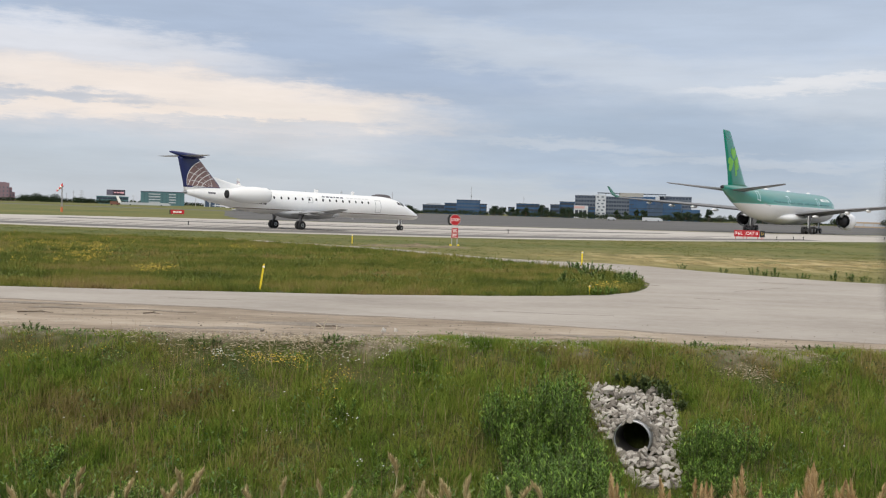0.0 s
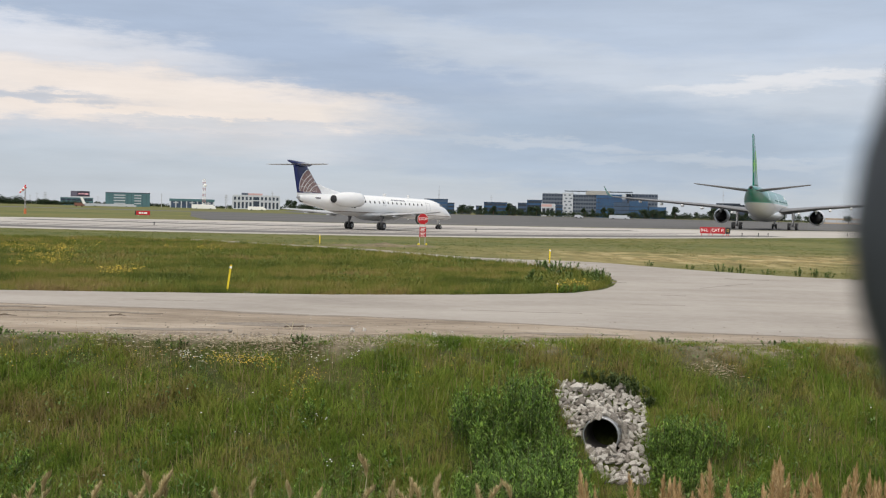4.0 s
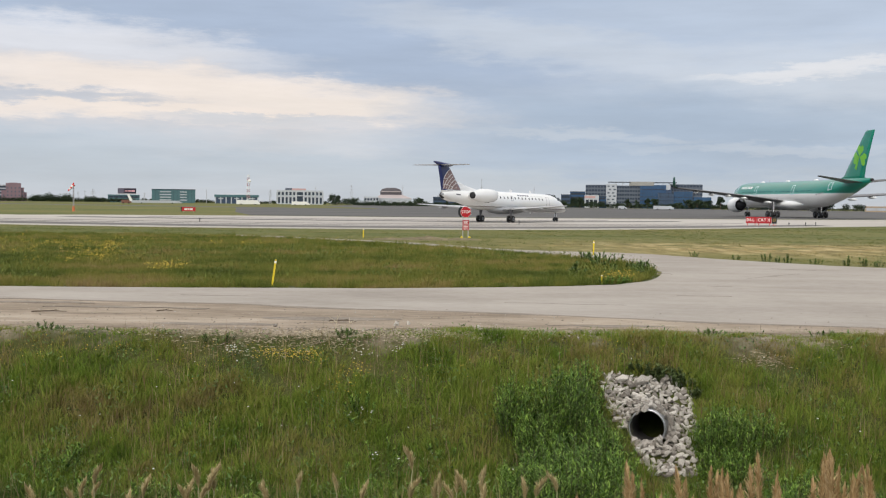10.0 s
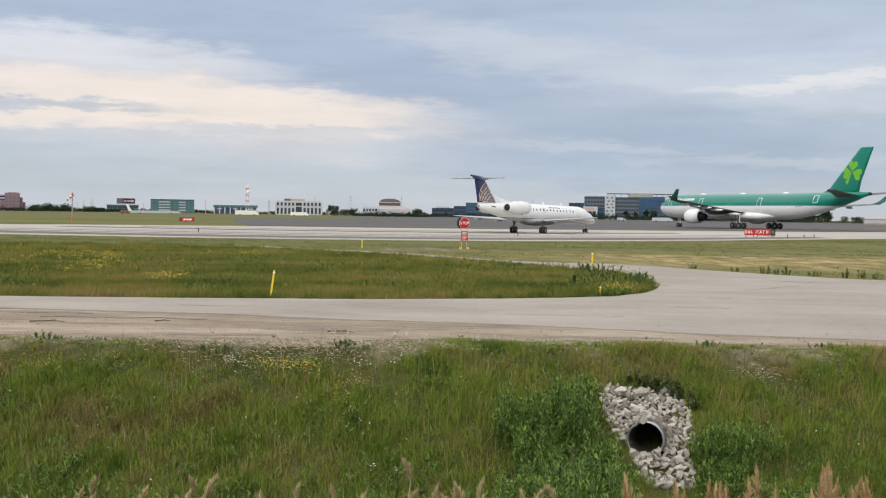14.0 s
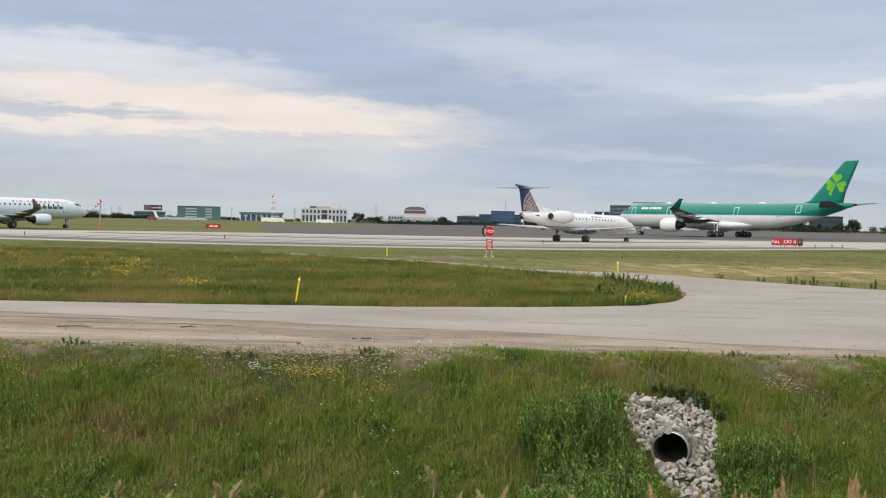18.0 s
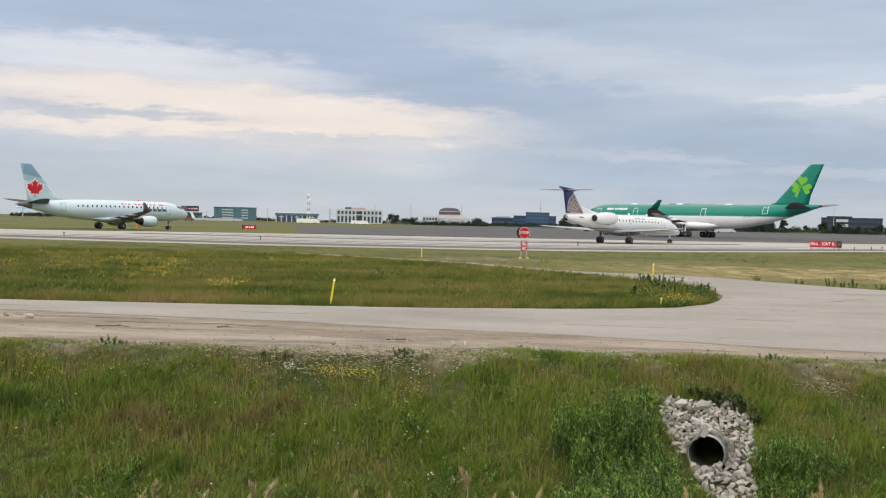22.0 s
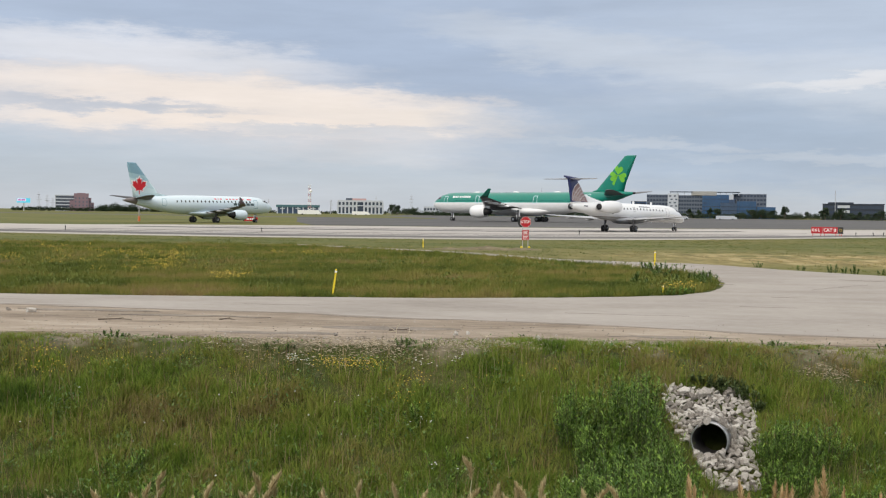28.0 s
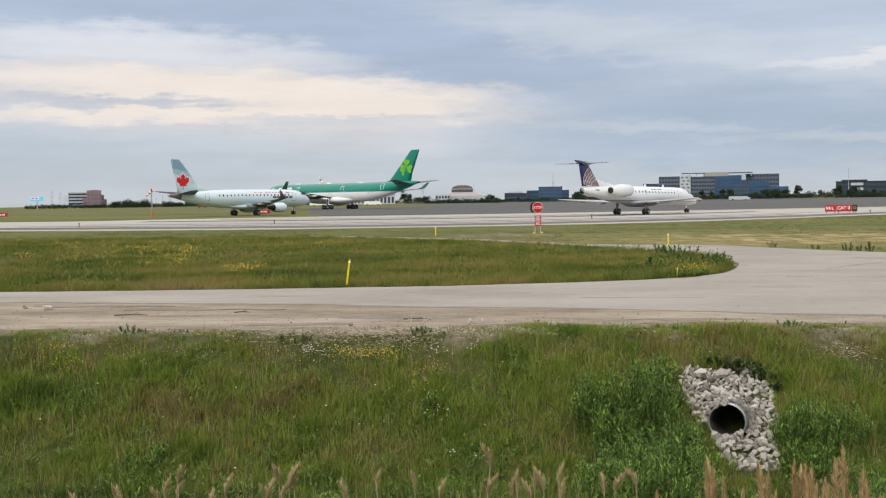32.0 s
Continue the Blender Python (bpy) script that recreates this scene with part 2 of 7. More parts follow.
CONCRETE = patched("taxiway_concrete", [(0.34, 0.31, 0.28), (0.46, 0.43, 0.395), (0.55, 0.52, 0.485)], 0.05, 0.9, 0.85, 0.05, stretch=(0.25, 1, 1))
ASPHALT = patched("runway_asphalt", [(0.052, 0.05, 0.051), (0.088, 0.086, 0.085), (0.13, 0.126, 0.122), (0.22, 0.21, 0.20)], 0.05, 0.5, 0.85, 0.05, stretch=(0.06, 1, 1))
ROAD = patched("worn_service_road", [(0.265, 0.235, 0.205), (0.37, 0.335, 0.298), (0.45, 0.415, 0.376)], 0.35, 7, 0.9, 0.2, 0.01, (0.5, 1, 1))
DIRT = patched("dirt_shoulder", [(0.11, 0.092, 0.072), (0.25, 0.20, 0.15), (0.39, 0.325, 0.255), (0.52, 0.465, 0.39)], 0.55, 5, 0.95, 0.5, 0.03, (0.35, 1.3, 1))
SOIL = patched("grassy_soil", [(0.025, 0.036, 0.008), (0.048, 0.062, 0.013), (0.07, 0.075, 0.02), (0.10, 0.08, 0.036)], 0.8, 22, 0.95, 0.5, 0.05)


def dirt_edge(m):
    """Bare dirt shows through towards the road's edge."""
    nt = m.node_tree
    b = nt.nodes["Principled BSDF"]
    N, L = nt.nodes.new, nt.links.new
    tc, sep, n, r = N("ShaderNodeTexCoord"), N("ShaderNodeSeparateXYZ"), N("ShaderNodeTexNoise"), N("ShaderNodeMapRange")
    L(tc.outputs["Object"], sep.inputs[0]), L(tc.outputs["Object"], n.inputs[0])
    n.inputs["Scale"].default_value, n.inputs["Detail"].default_value = 1.1, 7.0
    add = N("ShaderNodeMath")
    add.operation = "MULTIPLY_ADD"
    add.inputs[1].default_value = 2.4
    L(n.outputs[0], add.inputs[0]), L(sep.outputs[1], add.inputs[2])
    r.inputs[1].default_value, r.inputs[2].default_value = 17.85, 18.6
    L(add.outputs[0], r.inputs[0])
    top = N("ShaderNodeMath")
    top.operation = "LESS_THAN"
    top.inputs[1].default_value = 22.5
    L(sep.outputs[1], top.inputs[0])
    both = N("ShaderNodeMath")
    both.operation = "MULTIPLY"
    L(r.outputs[0], both.inputs[0]), L(top.outputs[0], both.inputs[1])
    mx, n2, rr = N("ShaderNodeMix"), N("ShaderNodeTexNoise"), N("ShaderNodeValToRGB")
    n2.inputs["Scale"].default_value, n2.inputs["Detail"].default_value = 5.0, 8.0
    L(tc.outputs["Object"], n2.inputs[0])
    for e, (q, c) in zip(rr.color_ramp.elements, ((0.35, (0.14, 0.115, 0.075)), (0.68, (0.34, 0.29, 0.22)))):
        e.position, e.color = q, (*c, 1)
    L(n2.outputs[0], rr.inputs[0])
    mx.data_type = "RGBA"
    old = b.inputs["Base Color"].links[0].from_socket
    L(both.outputs[0], mx.inputs[0]), L(old, mx.inputs[6]), L(rr.outputs[0], mx.inputs[7])
    L(mx.outputs[2], b.inputs["Base Color"])


dirt_edge(SOIL)
FIELD = patched("mown_airfield_grass", [(0.055, 0.076, 0.016), (0.105, 0.12, 0.028), (0.17, 0.155, 0.046), (0.29, 0.24, 0.10)], 0.05, 1.6, 0.95, 0.3, 0.05, (0.35, 0.6, 1))


def straw_band(m):
    """Dry straw in long ragged streaks on the strip beyond the road."""
    nt = m.node_tree
    b = nt.nodes["Principled BSDF"]
    N, L = nt.nodes.new, nt.links.new
    tc, sep, n, n2 = N("ShaderNodeTexCoord"), N("ShaderNodeSeparateXYZ"), N("ShaderNodeTexNoise"), N("ShaderNodeTexNoise")
    L(tc.outputs["Object"], sep.inputs[0])
    for q, k in ((n, (0.13, 0.17, 1)), (n2, (0.9, 0.28, 1))):
        mp = N("ShaderNodeMapping")
        mp.inputs["Scale"].default_value = k
        q.inputs["Scale"].default_value, q.inputs["Detail"].default_value, q.inputs["Roughness"].default_value = 1.0, 6.0, 0.66
        L(tc.outputs["Object"], mp.inputs[0]), L(mp.outputs[0], q.inputs[0])

    def ramp(socket, *stops):
        r = N("ShaderNodeValToRGB")
        while len(r.color_ramp.elements) < len(stops):
            r.color_ramp.elements.new(0.5)
        for e, (q, c) in zip(r.color_ramp.elements, stops):
            e.position, e.color = q, (c, c, c, 1) if isinstance(c, float) else (*c, 1)
        L(socket, r.inputs[0])
        return r.outputs[0]

    def times(p, q):
        k = N("ShaderNodeMath")
        k.operation = "MULTIPLY"
        L(p, k.inputs[0]), L(q, k.inputs[1])
        return k.outputs[0]

    def span(socket, lo, hi):
        k = N("ShaderNodeMapRange")
        k.inputs[1].default_value, k.inputs[2].default_value = lo, hi
        L(socket, k.inputs[0])
        return k.outputs[0]

    deep = ramp(span(sep.outputs[1], 40, 90), (0.06, 0.15), (0.2, 0.75), (0.3, 1.0), (0.42, 0.75), (0.5, 0.25), (0.7, 0.05))
    side = span(sep.outputs[0], 1, 12)
    patch = ramp(n.outputs[0], (0.40, 0.0), (0.48, 1.0))
    mx = N("ShaderNodeMix")
    mx.data_type = "RGBA"
    old = b.inputs["Base Color"].links[0].from_socket
    L(times(times(deep, side), patch), mx.inputs[0]), L(old, mx.inputs[6])
    L(ramp(n2.outputs[0], (0.34, (0.13, 0.105, 0.034)), (0.5, (0.30, 0.23, 0.095)), (0.64, (0.52, 0.415, 0.215))), mx.inputs[7])
    L(mx.outputs[2], b.inputs["Base Color"])


straw_band(FIELD)

# ---- mesh helpers ----


def mesh_of(name, verts, faces, mat, smooth=False):
    me = bpy.data.meshes.new(name)
    me.from_pydata([tuple(v) for v in verts], [], [tuple(f) for f in faces])
    me.materials.append(mat)
    if smooth:
        me.shade_smooth()
    me.update()
    return me


def part(name, bm, mat, parent, label="", smooth=False):
    """Links a bmesh, or (verts, faces), as one mesh object under a thing or part."""
    if isinstance(bm, tuple):
        me = mesh_of(name, bm[0], bm[1], mat, smooth)
    else:
        me = bpy.data.meshes.new(name)
        bm.to_mesh(me)
        bm.free()
        me.materials.append(mat)
        if smooth:
            me.shade_smooth()
    ob = new(name, me)
    if parent is not None:
        ob.parent = parent
    if label:
        ob["label"] = label
    return ob


def piece(name, me, parent, m):
    ob = new(name, me)
    ob.parent = parent
    ob.matrix_basis = m
    return ob


def thing(name, label, category, m=None, group="", kind=""):
    ob = new(name)
    if m is not None:
        ob.matrix_basis = m
    return tagged(ob, label, category, group, kind)


def loft(rings, closed=True, caps=True):
    """Verts and faces of a skin through rings of equally many points."""
    n = len(rings[0])
    verts = [p for r in rings for p in r]
    faces = []
    for i in range(len(rings) - 1):
        for j in range(n if closed else n - 1):
            a, b = i * n + j, i * n + (j + 1) % n
            faces.append((a, b, b + n, a + n))
    if caps:
        faces.append(tuple(range(n - 1, -1, -1)))
        faces.append(tuple(range((len(rings) - 1) * n, len(rings) * n)))
    return verts, faces


def box(x0, x1, y0, y1, z0, z1, bevel=0.0):
    bm = bmesh.new()
    bmesh.ops.create_cube(bm, size=1)
    bmesh.ops.transform(bm, verts=bm.verts, matrix=Matrix.Translation(((x0 + x1) / 2, (y0 + y1) / 2, (z0 + z1) / 2)) @ Matrix.Diagonal((x1 - x0, y1 - y0, z1 - z0, 1)))
    if bevel:
        bmesh.ops.bevel(bm, geom=bm.edges[:], offset=bevel, segments=2, affect="EDGES", profile=0.7)
    return bm


def tube(a, b, r0, r1=None, n=12):
    """A tapered rod from a to b."""
    a, b = Vector(a), Vector(b)
    r1 = r0 if r1 is None else r1
    q = (b - a).to_track_quat("Z", "Y").to_matrix()
    ring = lambda c, r: [c + q @ Vector((r * math.cos(2 * math.pi * k / n), r * math.sin(2 * math.pi * k / n), 0)) for k in range(n)]
    return loft([ring(a, r0), ring(b, r1)])


def lathe(profile, axis="x", n=20, caps=True):
    """A turned body: (along, radius) pairs about an axis."""
    rings = []
    for s, r in profile:
        ring = []
        for k in range(n):
            c, d = r * math.cos(2 * math.pi * k / n), r * math.sin(2 * math.pi * k / n)
            ring.append({"x": (s, c, d), "y": (c, s, d), "z": (c, d, s)}[axis])
        rings.append(ring)
    return loft(rings, True, caps)


def moved(vf, x=0, y=0, z=0):
    return [(v[0] + x, v[1] + y, v[2] + z) for v in vf[0]], vf[1]


def joined(*vfs):
    verts, faces = [], []
    for v, f in vfs:
        k = len(verts)
        verts += list(v)
        faces += [tuple(i + k for i in q) for q in f]
    return verts, faces


def decal(points, place):
    """An outline cut into small facets that lie along a curved skin by place(u, v)."""
    bm = bmesh.new()
    bm.faces.new([bm.verts.new((u, v, 0)) for u, v in points])
    bm.normal_update()
    bmesh.ops.triangulate(bm, faces=bm.faces[:])
    for _ in range(4):
        bmesh.ops.subdivide_edges(bm, edges=bm.edges[:], cuts=1, use_grid_fill=True)
    for v in bm.verts:
        v.co = place(v.co.x, v.co.y)
    return bm


def flat(points, thick, place):
    """An outline (u, v) given a thickness and mapped into space by place(u, v, w)."""
    n = len(points)
    return loft([[place(u, v, 0) for u, v in points], [place(u, v, thick) for u, v in points]])

# ---- ground and pavements ----
PROFILE = [(-60, 0.5), (0.5, 0.5), (2, 0.35), (4, -0.15), (6, -0.65), (9, -1.15), (12, -1.5), (13.4, -1.6), (14.2, -1.35), (16.0, -0.5), (16.9, -0.03), (17.3, 0.0), (4000, 0.0)]


def slope(x, y):
    """The height of the ground: a ditch between the camera's bank and the road, level beyond."""
    z = float(np.interp(y, [p[0] for p in PROFILE], [p[1] for p in PROFILE]))
    if y < 18.0:
        z += 0.07 * noise.noise(Vector((x * 0.5, y * 0.5, 0))) * min(1, (18.0 - y) / 1.5)
    return z


def bank(x, y):
    """The ground with the trench in which the culvert lies."""
    z = slope(x, y)
    if abs(x - 2.77) < 0.29 and 14.55 < y < 15.7:
        z = min(z, -1.5)
    return z


def build_ground():
    ys = [-200, -60, -20, -5, 0] + [0.5 * k for k in range(1, 26)] + [12.5 + 0.2 * k for k in range(1, 30)] + [19, 20, 22, 25, 28, 32, 38, 46, 60, 80, 110, 150, 220, 340, 520, 800, 1300, 2200, 4000]
    xs = [-4000, -2000, -900, -400, -180, -90, -50, -30, -20, -15] + [-12 + 0.4 * k for k in range(36)] + [2.2 + 0.1 * k for k in range(11)] + [3.4 + 0.4 * k for k in range(23)] + [15, 20, 30, 50, 90, 180, 400, 900, 2000, 4000]
    verts = [(x, y, bank(x, y)) for y in ys for x in xs]
    n = len(xs)
    faces = [(j * n + i, j * n + i + 1, j * n + n + i + 1, j * n + n + i) for j in range(len(ys) - 1) for i in range(n - 1)]
    me = mesh_of("ground", verts, faces, SOIL, True)
    me.materials.append(FIELD)
    far = [1 if min(verts[k][1] for k in f) >= 32 and (min(verts[k][0] for k in f) > 6 or min(verts[k][1] for k in f) >= 46) else 0 for f in faces]
    me.polygons.foreach_set("material_index", far)
    return tagged(new("ground", me), "rough green grassland with a drainage ditch", "ground", kind="structure")


def sheet(name, outline, z, mat, label, category, wobble=0.0, step=0.6):
    """A pavement of an outline, with an uneven broken edge where wobble is given."""
    pts = []
    for k, p in enumerate(outline):
        q = outline[(k + 1) % len(outline)]
        d = math.hypot(q[0] - p[0], q[1] - p[1])
        m = max(1, min(80, int(d / step))) if wobble else 1
        for i in range(m):
            x, y = p[0] + (q[0] - p[0]) * i / m, p[1] + (q[1] - p[1]) * i / m
            if wobble:
                x += wobble * noise.noise(Vector((x * 1.3, y * 1.3, 5)))
                y += wobble * noise.noise(Vector((x * 1.3, y * 1.3, 9)))
            pts.append((x, y))
    bm = bmesh.new()
    top = [bm.verts.new((x, y, z)) for x, y in pts]
    low = [bm.verts.new((x, y, -0.15)) for x, y in pts]
    bmesh.ops.triangle_fill(bm, edges=[bm.edges.new((top[k], top[(k + 1) % len(top)])) for k in range(len(top))], use_beauty=True)
    for k in range(len(top)):
        j = (k + 1) % len(top)
        bm.faces.new((top[k], low[k], low[j], top[j]))
    bmesh.ops.recalc_face_normals(bm, faces=bm.faces)
    ob = part(name, bm, mat, None)
    return tagged(ob, label, category, kind="structure")


def smooth_line(points, steps=8):
    """A Catmull-Rom line through points."""
    out = []
    for k in range(len(points) - 1):
        p = [Vector(points[max(0, min(len(points) - 1, k + d))]) for d in (-1, 0, 1, 2)]
        for i in range(steps):
            t = i / steps
            out.append(tuple(0.5 * ((2 * p[1]) + (p[2] - p[0]) * t + (2 * p[0] - 5 * p[1] + 4 * p[2] - p[3]) * t * t + (3 * p[1] - p[0] - 3 * p[2] + p[3]) * t ** 3)))
    out.append(tuple(points[-1]))
    return out


build_ground()
ISLAND = smooth_line([(-60, 25.0), (-30, 25.2), (-10.6, 25.6), (-4.4, 26.1), (-1.2, 26.5), (3.2, 28.0), (4.9, 29.5), (5.9, 31.6), (6.6, 35.5), (6.3, 39.5), (5.2, 42.8), (3.9, 45.7), (2.2, 48.3), (0.2, 51.6), (-3.8, 57.0), (-14, 66)])
JUNCTION = smooth_line([(-14, 68.0), (-3.9, 59.2), (0.0, 54.2), (2.2, 50.6), (5.0, 48.8), (7.9, 47.6), (10.5, 43.5), (12.9, 40.3), (16, 37.9), (30, 32), (60, 28)])
NEAR_EDGE = smooth_line([(60, 17.8), (14, 18.6), (8, 18.95), (6.4, 19.23), (4.4, 19.7), (2.5, 20.3), (1.0, 20.75), (-0.1, 21.02), (-2.4, 21.35), (-4.8, 22.0), (-7.2, 22.27), (-9.8, 22.6), (-14, 22.9), (-60, 23.2)])
sheet("road", ISLAND + JUNCTION + NEAR_EDGE, 0.02, ROAD, "pale worn asphalt service road with a junction", "road", 0.12)
SHOULDER = smooth_line([(60, 17.4), (14, 17.9), (7.3, 18.2), (5.0, 17.95), (3.7, 18.2), (2.8, 18.5), (1.8, 18.1), (0.9, 18.2), (-0.1, 18.3), (-1.1, 17.9), (-2.4, 17.15), (-3.9, 17.4), (-4.9, 17.6), (-6.6, 17.6), (-7.9, 17.8), (-14, 17.7), (-60, 17.6)])
sheet("dirt_shoulder", SHOULDER + [(p[0], p[1] + 0.9) for p in reversed(NEAR_EDGE)], 0.012, DIRT, "bare dirt shoulder beside the road", "road shoulder", 0.35)
TAXI_NEAR = smooth_line([(-420, 160), (-120, 112), (-60, 94), (-41, 89), (-23, 85.5), (-7, 86.5), (7, 91), (24, 103.5), (50, 129), (120, 190), (300, 330)])
sheet("taxiway", TAXI_NEAR + smooth_line([(300, 420), (160, 268), (110, 232), (63, 194), (16, 172), (-10, 163), (-30, 160), (-50, 150), (-67, 141), (-130, 160), (-420, 240)]), 0.016, CONCRETE,
      "pale concrete taxiway with darker tyre lanes", "taxiway")
# dark asphalt shoulders and runway, along the line of the take-off run
sheet("runway", [(300, 424), (160, 272), (110, 236), (63, 198), (16, 176), (-10, 167), (-31, 164), (-44, 215), (-58, 285), (-76, 372), (-420, 560), (-420, 610), (-60, 402), (110, 262), (330, 130), (380, 210)], 0.008, ASPHALT,
      "dark grey asphalt runway and its entry", "runway")
sheet("apron", [(-30, 420), (-70, 560), (-90, 880), (900, 880), (900, 300), (380, 214), (160, 262), (110, 268), (-28, 358)], 0.004, ASPHALT, "dark grey far apron", "apron")

# ---- aircraft: nose tip over the origin, nose along +x, wheels at z = 0 ----


def rings_of(stations, n=28):
    """Fuselage rings from (x, centre z, half width, half height)."""
    return [[(x, w * math.sin(2 * math.pi * k / n), z + h * math.cos(2 * math.pi * k / n)) for k in range(n)] for x, z, w, h in stations]


def skin_at(stations, x, a):
    """A point of the fuselage at x and the angle a from the top, and the outward normal."""
    xs = [-s[0] for s in stations]
    z, w, h = (float(np.interp(-x, xs, [s[k] for s in stations])) for k in (1, 2, 3))
    return Vector((x, w * math.sin(a), z + h * math.cos(a))), Vector((0, math.sin(a) / w, math.cos(a) / h)).normalized()


def curve_stations(stations, steps=5):
    return [tuple(p) for p in smooth_line4(stations, steps)]


def smooth_line4(points, steps):
    out = []
    xs = np.array([p[0] for p in points])
    for k in range(len(points) - 1):
        for i in range(steps):
            t = i / steps
            p = [np.array(points[max(0, min(len(points) - 1, k + d))], float) for d in (-1, 0, 1, 2)]
            q = 0.5 * ((2 * p[1]) + (p[2] - p[0]) * t + (2 * p[0] - 5 * p[1] + 4 * p[2] - p[3]) * t * t + (3 * p[1] - p[0] - 3 * p[2] + p[3]) * t ** 3)
            q[0] = p[1][0] + (p[2][0] - p[1][0]) * t
            out.append(q)
    out.append(np.array(points[-1], float))
    return out


FOIL = [(0, 0), (0.02, 0.28), (0.08, 0.5), (0.25, 0.62), (0.5, 0.5), (0.75, 0.27), (1, 0.02), (0.75, -0.16), (0.5, -0.32), (0.25, -0.38), (0.08, -0.33), (0.02, -0.2)]


SYM = [(u, (v if v == 0 else math.copysign(0.5 * {0.02: 0.48, 0.08: 0.83, 0.25: 1.0, 0.5: 0.82, 0.75: 0.43, 1: 0.04}[u], v))) for u, v in FOIL if u > 0 or v == 0]


def surface(sections, upright=False):
    """A wing or fin through (leading-edge x, chord, span place, height, thickness) sections."""
    rings = []
    for x, c, s, z, t in sections:
        ring = [((x - c * u), s, z + c * t * v) for u, v in FOIL] if not upright else [((x - c * u), s + c * t * v, z) for u, v in SYM]
        rings.append(ring)
    return loft(rings)


def mirror(vf):
    return [(v[0], -v[1], v[2]) for v in vf[0]], [tuple(reversed(f)) for f in vf[1]]


def panel_on(stations, x0, x1, a0, a1, lift, n=4):
    """A patch of skin between two stations and two angles, proud of the fuselage."""
    rings = []
    for i in range(n + 1):
        a = a0 + (a1 - a0) * i / n
        ring = []
        for x, l in ((x0, lift), (x1, lift), (x1, -0.04), (x0, -0.04)):
            p, nn = skin_at(stations, x, a)
            ring.append(tuple(p + nn * l))
        rings.append(ring)
    return loft(rings)


def window_row(plane, stations, xs, a, size, tall, mat, side=-1, name="window"):
    """Rounded cabin windows along one side; side -1 is starboard."""
    for x in xs:
        p, nn = skin_at(stations, x, side * a)
        outline = [(size * math.cos(t) * (1 if abs(math.cos(t)) < 0.8 else 0.92), tall * math.sin(t)) for t in [2 * math.pi * k / 10 for k in range(10)]]
        up = Vector((0, -nn.z, nn.y)) * (1 if nn.y > 0 else -1)
        part(name, flat(outline, 0.03, lambda u, v, w: tuple(p + Vector((u, 0, 0)) + up * v + nn * (w - 0.015))), mat, plane)


def bars_on(plane, stations, x0, x1, a, tall, mat, label, widths, side=-1, name="marking_bar"):
    """Plain bars in place of lettering on the skin: blocks of the words' lengths."""
    total = sum(widths)
    x = x0
    for k, w in enumerate(widths):
        dx = (x1 - x0) * w / total
        if k % 2 == 0:
            part(name, panel_on(stations, x, x + dx, side * (a - tall / 2), side * (a + tall / 2), 0.012, 2), mat, plane, label)
        x += dx


def outline_door(plane, stations, x, w, a0, a1, mat, side=-1, name="door", line=0.05):
    r = 0.03 + line * 0.2
    bits = [panel_on(stations, x, x - line, side * a0, side * a1, 0.012), panel_on(stations, x - w, x - w - line, side * a0, side * a1, 0.012),
            panel_on(stations, x, x - w - line, side * a0, side * (a0 + r), 0.012, 1), panel_on(stations, x, x - w - line, side * (a1 - r), side * a1, 0.012, 1)]
    return part(name, joined(*bits), mat, plane, "outlined cabin door")


def wheel_mesh(r, w):
    """A tyre on a rim with bolt heads, as one mesh that turns about y."""
    tyre = lathe([(-w / 2, r * 0.6), (-w / 2, r * 0.9), (-w * 0.35, r), (w * 0.35, r), (w / 2, r * 0.9), (w / 2, r * 0.6)], "y", 20)
    rim = lathe([(-w * 0.42, r * 0.12), (-w * 0.53, r * 0.25), (-w * 0.46, r * 0.6), (w * 0.46, r * 0.6), (w * 0.53, r * 0.25), (w * 0.42, r * 0.12)], "y", 14)
    bolts = [tube((r * 0.42 * math.cos(a), -w * 0.56, r * 0.42 * math.sin(a)), (r * 0.42 * math.cos(a), w * 0.56, r * 0.42 * math.sin(a)), r * 0.07, n=5) for a in [1.0472 * k for k in range(6)]]
    v, f = joined(tyre, rim, *bolts)
    me = mesh_of("wheel", v, f, DARK)
    me.materials.append(STEEL)
    me.polygons.foreach_set("material_index", [0 if k < len(tyre[1]) else 1 for k in range(len(f))])
    return me


WHEELS = {}


def landing_gear(plane, name, x, y, top, r, w, pairs, bogie=0.0, strut=0.12, door=0.0):
    """A leg with its wheels; pairs: (dx, dy) of each wheel."""
    hub = r + (0.05 if bogie else 0)
    vf = [tube((0, 0, hub - 0.05), (0, 0, top), strut, strut * 1.3, 12), tube((0.05, 0, hub + 0.3), (0.6 * top * 0.5, 0, top), strut * 0.55, n=8)]
    vf.append(tube((0, min(p[1] for p in pairs) * 0.9, r), (0, max(p[1] for p in pairs) * 0.9, r), strut * 0.6, n=8))
    if bogie:
        vf.append(tube((-bogie, 0, r), (bogie, 0, r), strut * 0.7, n=8))
    leg = part(name, joined(*vf), LEG, plane, "dark steel landing gear leg")
    leg.matrix_basis = pose(x, y, 0)
    if door:
        part("gear_door", box(-0.6 * door, 0.6 * door, -0.03, 0.03, hub + 0.35, top - 0.05, 0.01), WHITE, leg)
    me = wheel_mesh(r, w)
    for dx, dy in pairs:
        t = piece("wheel", me, leg, pose(dx, dy, r))
        t["label"] = "black tyre on a bare metal rim"
        WHEELS.setdefault(plane.name, []).append((t, dx, dy, r))
    return leg


